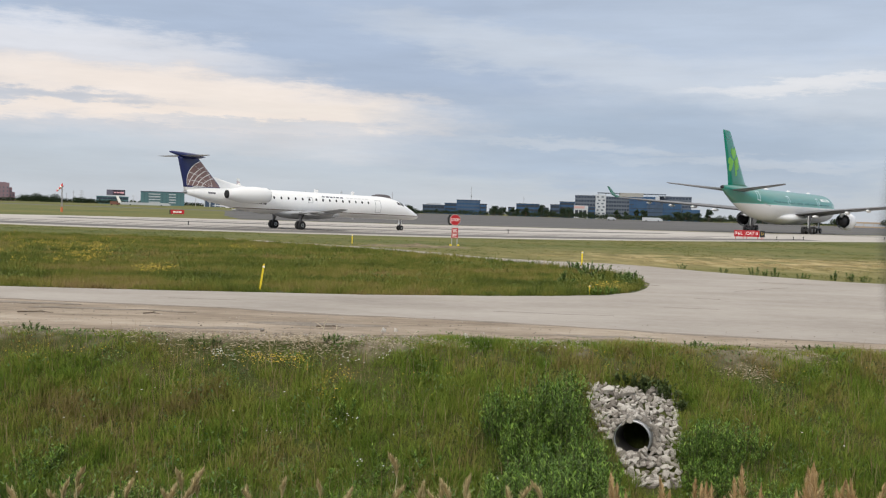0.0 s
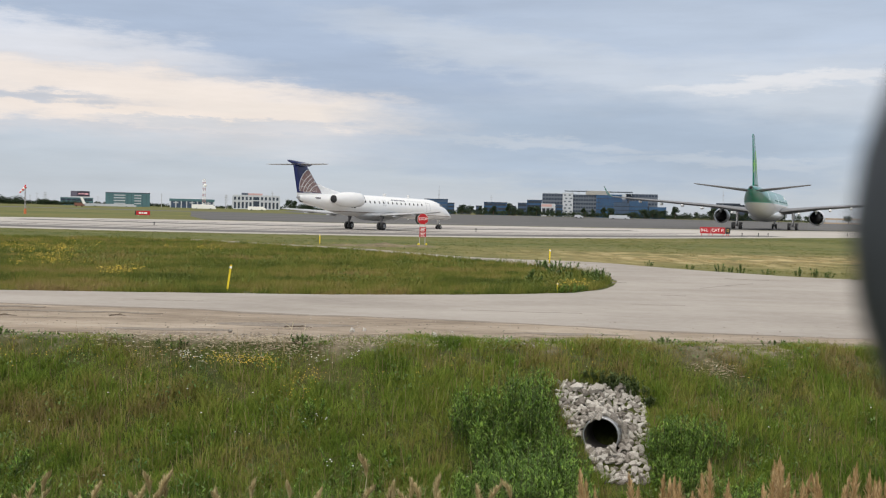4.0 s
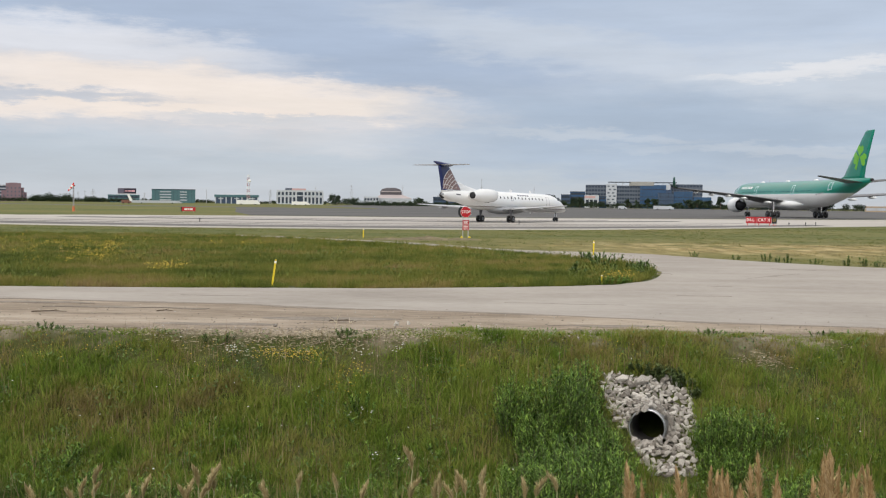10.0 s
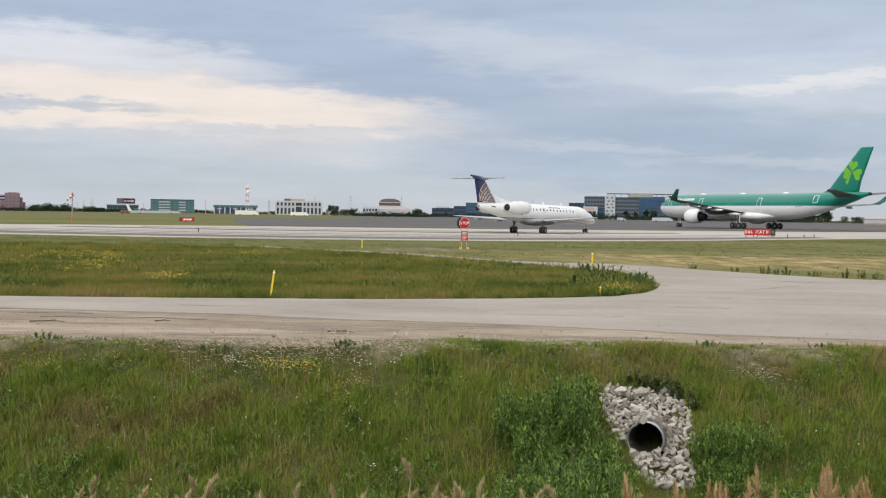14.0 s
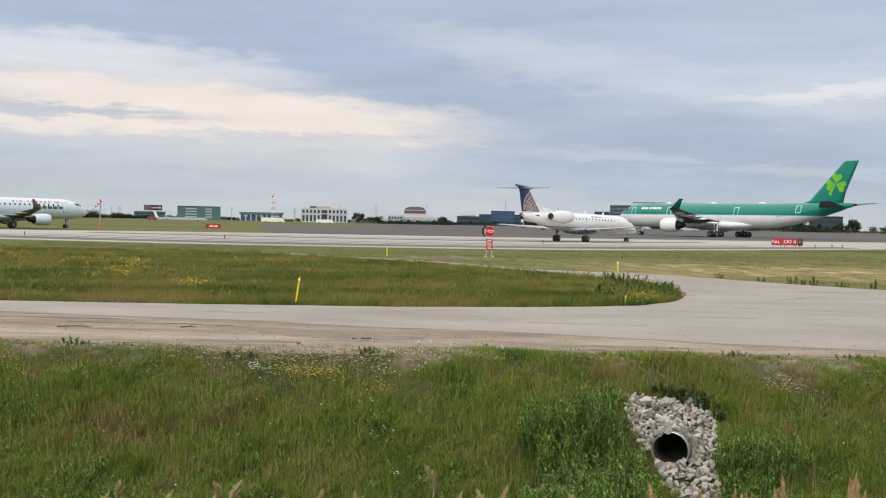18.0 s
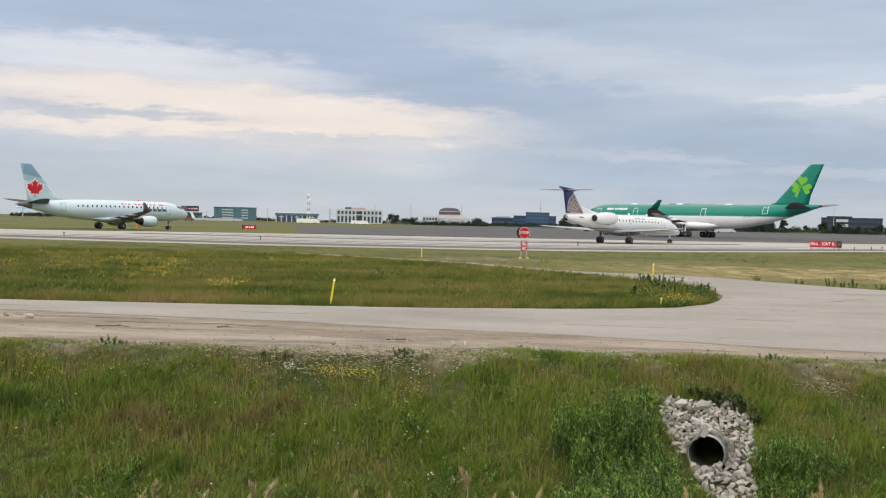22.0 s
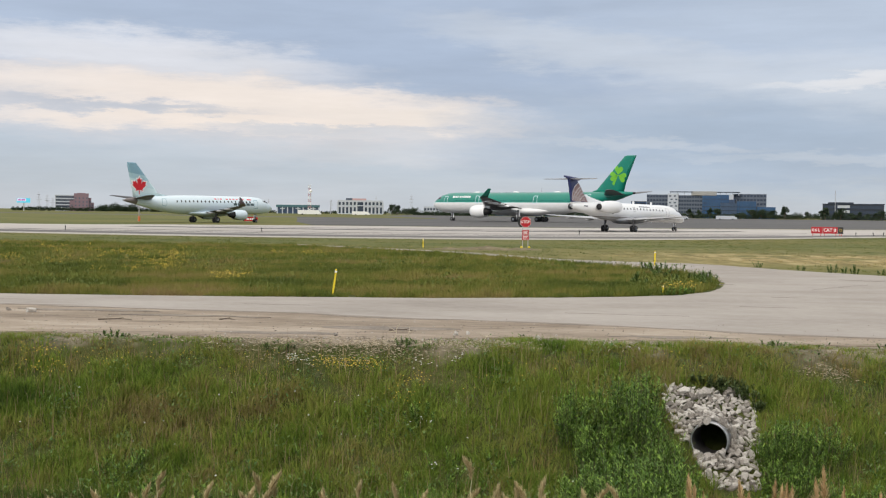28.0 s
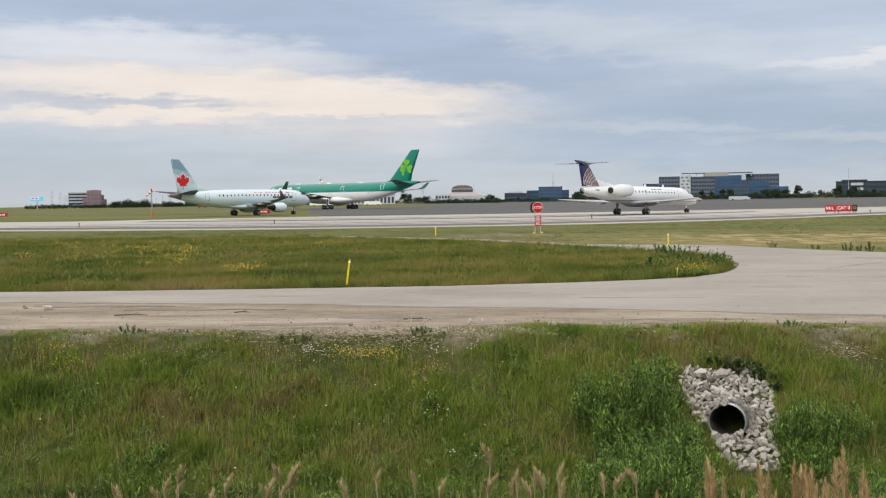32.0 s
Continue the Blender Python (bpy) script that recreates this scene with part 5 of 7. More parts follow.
def dark_office():
    p, u = facade_frame("office_building", 15.45, 18.3, D, "long dark glass office block with two pale bays")
    wall = part("wall", box(u(15.45), u(18.3), 0, 22, -0.5, 13.6), W_DARK, p)
    part("parapet", box(u(15.45) - 0.3, u(18.3) + 0.3, -0.3, 22.3, 13.6, 14.1), W_DARK, p)
    for f in range(3):
        part("window", box(u(15.5), u(18.25), -0.1, 0.2, 1.2 + 4.3 * f, 3.6 + 4.3 * f), W_MID, wall)
    for k in range(1, 24):
        x = u(15.45) + (u(18.3) - u(15.45)) * k / 24
        part("mullion", box(x - 0.14, x + 0.14, -0.2, 0.1, 0, 13.4), W_DARK, wall)
    for z in (6.2, 10.4):
        part("pale_bay", box(u(16.15), u(16.72), -0.5, 0.1, z, z + 2.3), W_PALE, wall, "pale concrete bay")
    part("penthouse", box(u(15.7), u(16.9), 5, 14, 14.1, 15.4), W_DARK, p)


dark_office()
office(20.6, 27.0, 3.2, 760, material("tan_wall", srgb(178, 160, 138), 0.9, 0, 0.15, 0.1, 1), W_PALE, 1, 14, "long low tan wall at the airfield's edge", depth=10)


def domed_hall():
    """A hall with a dark round-shouldered roof lantern over pale roof slopes."""
    p, u = facade_frame("hall", -4.88, -2.35, D - 40, "pale hall with a dark round-shouldered roof lantern")
    part("wall", box(u(-4.88), u(-2.35), 4, 34, -0.5, 6.4), W_PALE, p)
    side = part("side_wing", box(u(-4.88), u(-4.08), 0, 12, -0.5, 7.6), W_WHITE, p, "white side wing")
    for k in range(5):
        part("window", box(u(-4.84) + 2.6 * k, u(-4.84) + 2.6 * k + 1.7, -0.1, 0.3, 4.2, 6.4), G_DARK, side)
    dark = material("dark_shingle", srgb(84, 80, 84), 0.8)
    slope_ = material("pale_roof_slope", srgb(176, 166, 166), 0.7)
    ring = lambda x0, x1, y0, y1, z: [(x0, y0, z), (x1, y0, z), (x1, y1, z), (x0, y1, z)]
    part("roof", loft([ring(u(-4.3), u(-2.35), 4, 34, 6.4), ring(u(-3.95), u(-2.9), 11, 27, 10.0)]), slope_, p, "pale roof slopes")
    part("lantern", loft([ring(u(-4.02), u(-2.88), 10, 28, 9.6), ring(u(-4.02), u(-2.88), 10, 28, 12.6), ring(u(-3.92), u(-2.98), 11.5, 26.5, 14.6), ring(u(-3.68), u(-3.2), 14, 24, 15.8)]), dark, p, "dark roof lantern")
    part("lantern_band", box(u(-3.98), u(-2.92), 9.7, 10.1, 12.0, 12.7), slope_, p)


domed_hall()


def billboard():
    x, y = polar(-16.95, D - 30)
    p = thing("billboard", "dark digital billboard with a pink streak on a white leaning mast", "billboard", pose(x, y, 0, 0, 0, 16.95))
    part("mast", loft([[(3, 0, -0.5), (6, 0, -0.5), (6, 2, -0.5), (3, 2, -0.5)], [(0, 0, 7), (2, 0, 7), (2, 2, 7), (0, 2, 7)]]), SIGN_WHITE, p)
    s = part("screen", box(-7.6, 7.6, -0.6, 0.6, 7.8, 12.2, 0.1), glow("screen_dark", srgb(50, 42, 56), 0.12), p)
    for x0, x1, z0, z1 in ((-1.6, 0.4, 9.4, 10.4), (0.9, 3.1, 9.4, 10.4), (3.6, 6.6, 9.2, 10.6)):
        part("screen_image", box(x0, x1, -0.7, -0.61, z0, z1), glow("screen_rose", srgb(200, 150, 160), 0.25), s)
    part("screen_image", box(-7.4, -2.4, -0.7, -0.61, 8.0, 12.0), glow("screen_grey", srgb(92, 88, 104), 0.15), s)
    part("frame", box(-7.8, 7.8, -0.4, 0.4, 7.3, 7.8), GREY, p)
    x, y = polar(-25.0, D - 30)
    q = thing("billboard", "bright digital billboard in white, rose and cyan on a post", "billboard", pose(x, y, 0, 0, 0, 25.0))
    part("post", tube((0, 0.5, -0.5), (0, 0.5, 6.6), 0.5, 0.4, 8), GREY, q)
    screen = part("screen", box(-5.5, 5.0, -0.5, 0.5, 6.6, 10.4, 0.1), glow("screen_cyan", srgb(90, 190, 215), 0.45), q)
    part("screen_image", box(-5.0, 1.6, -0.6, -0.51, 7.9, 10.0), glow("screen_white", srgb(225, 205, 225), 0.5), screen)
    for x0, x1 in ((-4.4, -2.4), (-1.9, 0.9)):
        part("screen_image", box(x0, x1, -0.7, -0.61, 8.3, 9.6), glow("screen_purple", srgb(170, 120, 180), 0.35), screen)


billboard()


def mast(az, top, d=D, r=0.22):
    x, y = polar(az, d)
    p = thing("mast", "thin grey mast on the skyline", "mast", pose(x, y, 0), group="skyline masts")
    part("pole", tube((0, 0, -0.5), (0, 0, top), r * 1.4, r * 0.7, 8), GREY, p)
    part("arm", box(-1.0, 1.0, -0.1, 0.1, top * 0.86, top * 0.86 + 0.3), GREY, p)


for az, el in ((16.04, 1.36), (-7.39, 0.85), (-18.98, 0.48), (-19.3, 0.37), (-13.0, 0.6), (4.1, 0.95), (-2.83, 0.95), (-9.77, 0.62), (18.6, 0.9), (-6.6, 0.5), (-16.1, 0.38), (13.6, 0.6)):
    mast(az, metres(el + 0.12, D))


def pylon(az, top, d=D):
    """A steel transmission pylon with cross-arms."""
    p = thing("pylon", "grey steel transmission pylon on the skyline", "pylon", pose(*polar(az, d), 0, 0, 0, -az), group="skyline pylons")
    for sx in (-1, 1):
        for sy in (-1, 1):
            part("leg", tube((sx * 1.3, sy * 1.3, -0.3), (sx * 0.25, sy * 0.25, top), 0.13, 0.08, 4), GREY, p)
    for k, w in ((0.62, 2.3), (0.76, 1.9), (0.9, 1.4)):
        part("cross_arm", box(-w, w, -0.15, 0.15, top * k, top * k + 0.25), GREY, p)
    for k in range(6):
        a, b = top * k / 6, top * (k + 1) / 6
        w0, w1 = 1.3 - 1.05 * k / 6, 1.3 - 1.05 * (k + 1) / 6
        part("brace", joined(tube((-w0, -w0, a), (w1, -w1, b), 0.07, n=4), tube((w0, -w0, a), (-w1, -w1, b), 0.07, n=4)), GREY, p)


for az, top in ((-23.91, 14.0), (-23.66, 11.2), (-24.31, 15.3), (-18.6, 11.5), (-5.52, 18.5), (-9.75, 13.0)):
    pylon(az, top)


def lattice_tower():
    x, y = polar(-10.88, D - 40)
    p = thing("radio_tower", "red and white lattice radio tower", "tower", pose(x, y, 0))
    # Tower red, paled by haze that is mixed into the colour.
    HAZED_RED = material("hazed_tower_red", srgb(176, 130, 130), 0.6)
    h, w0, w1, n = 25.5, 1.3, 0.9, 10
    for k in range(n):
        a, b = h * k / n, h * (k + 1) / n
        wa, wb = w0 + (w1 - w0) * k / n, w0 + (w1 - w0) * (k + 1) / n
        bits = []
        for sx, sy in ((-1, -1), (1, -1), (1, 1), (-1, 1)):
            bits.append(tube((sx * wa, sy * wa, a), (sx * wb, sy * wb, b), 0.10, n=5))
        for s in (-1, 1):
            bits.append(tube((-wa, s * wa, a), (wb, s * wb, b), 0.07, n=4))
            bits.append(tube((wa, s * wa, a), (-wb, s * wb, b), 0.07, n=4))
        for q in bits:
            part("strut", q, SIGN_WHITE if k % 2 else HAZED_RED, p)
    part("dish", moved(lathe([(-0.5, 0.1), (-0.2, 1.1), (0, 1.3)], "y", 12), 1.2, -1, 20), SIGN_WHITE, p)


lattice_tower()


def vehicle(x, y, l, h, mat, label, name="van"):
    p = thing(name, label, name, facing(x, y))
    part("body", box(-l / 2, l / 2 - 0.9, -1.0, 1.0, 0.45, h, 0.15), mat, p)
    part("cab", box(l / 2 - 1.0, l / 2 + 0.5, -0.95, 0.95, 0.45, h * 0.72, 0.2), mat, p)
    part("windscreen", box(l / 2 + 0.1, l / 2 + 0.45, -0.98, 0.98, h * 0.45, h * 0.66, 0.05), GLASS, p)
    for u in (-l * 0.3, l * 0.32):
        for s in (-0.9, 0.9):
            part("wheel", moved(lathe([(-0.12, 0.2), (-0.12, 0.42), (0.12, 0.42), (0.12, 0.2)], "y", 12), u, s, 0.42), DARK, p)


for az, d, l, h, mat, lab in ((-10.9, 640, 13.0, 2.9, SIGN_WHITE, "white box lorry parked far across the field"), (-8.2, 640, 10.0, 2.4, SIGN_WHITE, "white van parked far across the field"),
                              (-15.5, 700, 30, 2.0, W_PALE, "long pale trailer far across the field"), (10.8, 620, 11.0, 2.3, W_WHITE, "white lorry before the glass offices"),
                              (-17.0, 640, 5.0, 2.2, material("orange_body", srgb(120, 80, 66), 0.6), "brown service vehicle beside the runway"),
                              (8.7, 640, 4.5, 2.0, W_PALE, "pale van before the offices"), (23.5, 420, 7.0, 2.4, DARK, "dark service vehicle beside the runway")):
    vehicle(*polar(az, d), l, h, mat, lab)


def dirt_mound(x, y, a, b, h, seed):
    """A low uneven mound of dug soil with a ragged foot."""
    n, m = 40, 14
    grid = []
    for j in range(m + 1):
        for i in range(n):
            t, r = 2 * math.pi * i / n, j / m
            k = 1 + 0.35 * noise.noise(Vector((math.cos(t) * 1.6, math.sin(t) * 1.6, seed)))
            u, v = a * r * k * math.cos(t), b * r * k * math.sin(t)
            z = h * (1 - r * r) * (0.75 + 0.5 * noise.noise(Vector((u * 1.5, v * 1.5, seed + 3)))) + 0.05 * noise.noise(Vector((u * 4, v * 4, seed))) * (1 - r)
            grid.append((u, v, z + 0.01 - 0.05 * r))
    faces = [(j * n + i, j * n + (i + 1) % n, (j + 1) * n + (i + 1) % n, (j + 1) * n + i) for j in range(m) for i in range(n)]
    ob = new("dirt_mound", mesh_of("dirt_mound", grid, faces, DUG_SOIL, True))
    ob.matrix_basis = pose(x, y, 0)
    return tagged(ob, "low mound of dug brown soil beside a sign", "soil")


DUG_SOIL = patched("dug_soil", [(0.10, 0.085, 0.05), (0.19, 0.155, 0.095), (0.30, 0.25, 0.16)], 1.2, 7, 0.95, 0.6, 0.05)
for k, q in enumerate(((-1.7, 63.2, 2.3, 1.5, 0.2), (0.3, 63.6, 1.6, 1.2, 0.12), (-3.9, 62.6, 1.5, 1.0, 0.12))):
    dirt_mound(*q, k * 5.0)

TREE_GREEN = leafy("dark_tree_leaves", [(0.014, 0.026, 0.014), (0.026, 0.046, 0.022), (0.045, 0.068, 0.03)], 0.4, 0.5)
BARK = material("bark", (0.10, 0.075, 0.055), 0.9, 0, 0.2, 2, 10, 0.3)


def leaf_cloud(rng, centres, radii, count, size):
    """Leaf quads scattered through several soft clumps."""
    k = rng.integers(0, len(centres), count)
    v = rng.normal(size=(count, 3))
    v /= np.linalg.norm(v, axis=1)[:, None]
    pos = np.array(centres)[k] + v * (np.array(radii)[k] * rng.uniform(0.35, 1.05, count))[:, None]
    a, b = rng.normal(size=(count, 3)), rng.normal(size=(count, 3))
    a /= np.linalg.norm(a, axis=1)[:, None]
    b -= a * np.sum(a * b, axis=1)[:, None]
    b /= np.linalg.norm(b, axis=1)[:, None]
    s = size * rng.uniform(0.6, 1.4, count)[:, None]
    verts = np.stack([pos - a * s, pos - b * s * 0.5, pos + a * s, pos + b * s * 0.5], 1).reshape(-1, 3)
    faces = np.arange(count * 4).reshape(-1, 4)
    return verts.tolist(), faces.tolist()


def tree(seed, h, spread, label):
    rng = np.random.default_rng(seed)
    p = thing("tree", label, "tree", group="trees on the skyline")
    bits = [tube((0, 0, -0.3), (0.1, 0, h * 0.5), 0.03 * h, 0.015 * h, 8)]
    cs, rs = [], []
    for k in range(9):
        a, z = rng.uniform(0, 6.28), h * rng.uniform(0.3, 0.86)
        r = spread * rng.uniform(0.3, 0.75) * (1.1 - 0.6 * z / h)
        c = (r * math.cos(a), r * math.sin(a), z)
        bits.append(tube((0, 0, h * 0.3), c, 0.012 * h, 0.004 * h, 5))
        cs.append(c), rs.append(spread * rng.uniform(0.32, 0.5))
    part("trunk", joined(*bits), BARK, p)
    part("crown", leaf_cloud(rng, cs, rs, 700, 0.055 * h), TREE_GREEN, p, "dark green leafy crown")
    return p


forms = [tree(1, 8.5, 4.0, "dark green broadleaf tree on the skyline"), tree(2, 7.0, 5.0, "low spreading dark green tree on the skyline"), tree(3, 10.0, 3.0, "narrow dark green tree on the skyline"),
         tree(4, 5.0, 4.5, "dark green bushy tree on the skyline")]
rng = np.random.default_rng(11)
spots = [(a, rng.uniform(880, 960)) for a in np.arange(-6.6, 3.4, 0.2)] + [(a, rng.uniform(890, 985)) for a in np.arange(3.5, 7.9, 0.3)] + [(a, rng.uniform(890, 940)) for a in (8.6, 9.0, 9.2, 9.5, 9.7, 9.9, 10.3, 11.2, 11.4, 11.6, 12.0, 12.15, 12.3, 12.5, 12.6, 12.75, 12.9, 13.05, 13.7, 13.8)] + \
        [(a, rng.uniform(900, 960)) for a in np.arange(14.3, 18.5, 0.27)] + [(a, rng.uniform(1050, 1150)) for a in np.arange(-25, -6.8, 0.42)] + [(18.8, 740), (19.0, 745), (19.6, 740), (20.1, 735), (20.5, 742), (22.0, 740)]
for k, (a, d) in enumerate(spots):
    x, y = polar(a + rng.uniform(-0.15, 0.15), d)
    s = rng.uniform(0.6, 1.15) * (0.7 if a < -6.8 else 0.42 if -1.4 < a < 2.3 or -5.2 < a < -2.3 else 1.0)
    m = pose(x, y, 0, 0, 0, rng.uniform(0, 360)) @ Matrix.Diagonal((s * 1.2, s * 1.2, s, 1))
    form = forms[k] if k < 4 else forms[rng.integers(0, 4) if a > -6.8 else 3]
    if k < 4:
        form.matrix_basis = m
    else:
        copy_thing(form, m @ Matrix.Diagonal((*(1 / q for q in form.scale), 1)))



def hedge(az0, az1, d, h, n, seed):
    """A continuous dark belt of bushes before the offices."""
    r = np.random.default_rng(seed)
    azs = np.arange(az0, az1, 0.12)
    cs = [(*polar(a, d + r.uniform(-6, 6)), h * r.uniform(0.3, 0.6)) for a in azs]
    rs = [h * r.uniform(0.35, 0.65) for _ in azs]
    v, f = leaf_cloud(r, cs, rs, n, 0.35)
    ob = part("hedge", (v, f), TREE_GREEN, None)
    tagged(ob, "dark green belt of bushes along the airfield's far edge", "hedge", kind="stuff")


hedge(-6.8, 3.6, 955, 4.2, 9000, 1)
hedge(3.6, 14.5, 930, 4.4, 18000, 2)
hedge(13.2, 18.6, 940, 4.0, 7000, 3)
hedge(18.6, 22.5, 950, 2.0, 2500, 9)
hedge(-25.5, -16.5, 985, 3.6, 16000, 4)
hedge(-16.5, -6.8, 1035, 3.2, 12000, 5)
hedge(-21.4, -19.6, 985, 6.5, 9000, 6)
hedge(-18.9, -18.0, 985, 4.6, 4000, 7)
hedge(-5.4, -1.2, 850, 2.6, 8000, 8)

# ---- the ditch: pipe, stones, grass, reeds and shrubs ----
PIPE = (2.645, 14.72, -0.93)


def culvert():
    p = thing("culvert_pipe", "corrugated galvanized steel culvert pipe end among stones", "pipe", pose(*PIPE, -5, 0, -17))
    prof_out = [(0.0, 0.243)] + [(0.04 * k, 0.248 + 0.009 * (k % 2)) for k in range(1, 30)]
    prof_in = [(0.0, 0.236)] + [(0.04 * k, 0.232 - 0.009 * (k % 2)) for k in range(1, 30)]
    zinc = material("galvanized_steel", (0.40, 0.41, 0.42), 0.55, 0.4, 0.2, 4, 30)
    part("outer_wall", lathe(prof_out, "y", 40, False), zinc, p, "", True)
    # The pipe's inner shade is painted: far darker grey than the zinc outside.
    part("inner_wall", lathe(list(reversed(prof_in)), "y", 40, False), material("shaded_pipe_inside", (0.09, 0.085, 0.085), 0.8, 0.2, 0.3, 4, 30), p, "dark pipe inside", True)
    # Added black disc that closes the pipe and stands for its unlit depth.
    part("depth_cap", lathe([(0.98, 0.0), (0.98, 0.236)], "y", 24, False), BLACK, p, "added black cap in place of the dark pipe depth")
    part("rim", lathe([(-0.004, 0.232), (-0.01, 0.24), (-0.01, 0.25), (0.005, 0.255), (0.02, 0.25), (0.005, 0.233)], "y", 40, False), STEEL, p, "bright cut rim", True)


culvert()
STONE = bpy.data.materials.new("quarry_stone")


def stone_material():
    m = STONE
    m.use_nodes = True
    nt = m.node_tree
    b = nt.nodes["Principled BSDF"]
    N, L = nt.nodes.new, nt.links.new
    tc, n, oi, r, add = N("ShaderNodeTexCoord"), N("ShaderNodeTexNoise"), N("ShaderNodeObjectInfo"), N("ShaderNodeValToRGB"), N("ShaderNodeMath")
    n.inputs["Scale"].default_value, n.inputs["Detail"].default_value = 14, 8
    L(tc.outputs["Object"], n.inputs[0])
    add.operation = "MULTIPLY_ADD"
    add.inputs[1].default_value = 0.55
    L(oi.outputs["Random"], add.inputs[0]), L(n.outputs[0], add.inputs[2])
    r.color_ramp.elements.new(0.5)
    for e, (q, c) in zip(r.color_ramp.elements, ((0.38, (0.085, 0.074, 0.063)), (0.66, (0.26, 0.235, 0.205)), (1.04, (0.57, 0.54, 0.495)))):
        e.position, e.color = q, (*c, 1)
    L(add.outputs[0], r.inputs[0]), L(r.outputs[0], b.inputs["Base Color"])
    b.inputs["Roughness"].default_value = 0.9
    bp = N("ShaderNodeBump")
    bp.inputs["Strength"].default_value, bp.inputs["Distance"].default_value = 0.5, 0.01
    L(n.outputs[0], bp.inputs["Height"]), L(bp.outputs[0], b.inputs["Normal"])


stone_material()


# the heap's two sides, from its foot to its top
STONE_EDGES = ((2.62, 2.52, 2.44, 2.36, 2.22, 2.18, 2.26), (3.10, 3.22, 3.29, 3.34, 3.40, 3.47, 3.12))


def stones():
    p = thing("riprap", "heap of broken pale limestone blocks round the culvert", "rocks")
    rng = np.random.default_rng(5)
    meshes = []
    for k in range(14):
        bm = bmesh.new()
        for q in rng.normal(size=(15, 3)):
            q = q / np.linalg.norm(q) * rng.uniform(0.72, 1.0)
            bm.verts.new(np.sign(q) * np.abs(q) ** 0.8)
        inner = bmesh.ops.convex_hull(bm, input=bm.verts)["geom_interior"]
        bmesh.ops.delete(bm, geom=[v for v in inner if isinstance(v, bmesh.types.BMVert)], context="VERTS")
        me = bpy.data.meshes.new("stone")
        bm.to_mesh(me)
        bm.free()
        me.materials.append(STONE)
        meshes.append(me)
    placed = []
    tries = 0
    while len(placed) < 700 and tries < 40000:
        tries += 1
        y = rng.uniform(14.0, 16.2)
        lo, hi = (float(np.interp(y, (13.7, 14.2, 14.6, 14.85, 15.2, 15.9, 16.2), q)) for q in STONE_EDGES)
        x = rng.uniform(lo, hi)
        s = rng.uniform(0.040, 0.062) if rng.random() < 0.84 else rng.uniform(0.066, 0.09)
        z = slope(x, y)
        if y > 16.12 + 0.15 * noise.noise(Vector((x * 3.1, 2.0, 0))) or x > hi + 0.1 * noise.noise(Vector((4.0, y * 2.7, 0))):
            continue
        over = abs(x - PIPE[0] - 0.03) < 0.27 and PIPE[1] < y < 15.9
        if abs(x - PIPE[0]) < 0.3 and PIPE[1] + 0.02 < y < PIPE[1] + 0.14:
            continue
        if abs(x - PIPE[0]) < 0.24 and PIPE[1] - 0.4 < y <= PIPE[1] + 0.02:
            z = PIPE[2] - 0.20 - 0.25 * (PIPE[1] - y)
        if over:
            z = max(z, PIPE[2] + math.sqrt(max(0, 0.27 ** 2 - (x - PIPE[0] - 0.03) ** 2)))
        if any((x - a) ** 2 + (y - b) ** 2 < (0.60 * (s + c)) ** 2 for a, b, c in placed):
            continue
        placed.append((x, y, s))
        m = pose(x, y, z + s * rng.uniform(0.0, 0.5), rng.normal(26, 32), rng.normal(0, 32), rng.uniform(0, 360)) @ Matrix.Diagonal((s * rng.uniform(1.0, 1.6), s * rng.uniform(0.8, 1.1), s * rng.uniform(0.55, 0.8), 1))
        piece("stone", meshes[rng.integers(0, 14)], p, m)
    for x, y, q in ((2.77, 15.9, 0.15), (2.5, 15.95, 0.11), (3.12, 15.95, 0.11)):
        piece("stone", meshes[3], p, pose(x, y, slope(x, y) + 0.06, 30, 10, 70 * x) @ Matrix.Diagonal((q, q * 0.8, q * 0.75, 1)))
    # blocks packed round the pipe's mouth and along its lower lip
    for k in range(34):
        a = math.radians(-215 + 250 * k / 33 + rng.uniform(-5, 5))
        s = rng.uniform(0.05, 0.085)
        low = math.sin(a) < -0.55
        q = pose(*PIPE, -5, 0, -17) @ Vector(((0.235 if low else 0.315) * math.cos(a), rng.uniform(-0.13, -0.02) if low else rng.uniform(0.17, 0.29), (0.235 if low else 0.315) * math.sin(a)))
        m = pose(*q, rng.uniform(0, 360), rng.uniform(0, 360), rng.uniform(0, 360)) @ Matrix.Diagonal((s * 1.3, s, s * 0.85, 1))
        piece("stone", meshes[rng.integers(0, 14)], p, m)
    return p


stones()


def fast_mesh(name, verts, faces, mat):
    """A mesh from arrays; faces have equally many corners."""
    me = bpy.data.meshes.new(name)
    n, k = faces.shape
    me.vertices.add(len(verts))
    me.vertices.foreach_set("co", np.ascontiguousarray(verts, np.float32).ravel())
    me.loops.add(n * k)
    me.loops.foreach_set("vertex_index", np.ascontiguousarray(faces, np.int32).ravel())
    me.polygons.add(n)
    me.polygons.foreach_set("loop_start", np.arange(0, n * k, k, dtype=np.int32))
    me.materials.append(mat)
    me.update(calc_edges=True)
    return me


def soft(x, y, seed, size):
    """A smooth pseudo-random field over the ground between -1 and 1."""
    r = np.random.default_rng(seed)
    out = np.zeros_like(x)
    for k in range(7):
        a, f, ph = r.uniform(0, 6.28), r.uniform(0.5, 1.8) / size, r.uniform(0, 6.28)
        out += np.sin((x * math.cos(a) + y * math.sin(a)) * f * 6.28 + ph)
    return out / 3.5


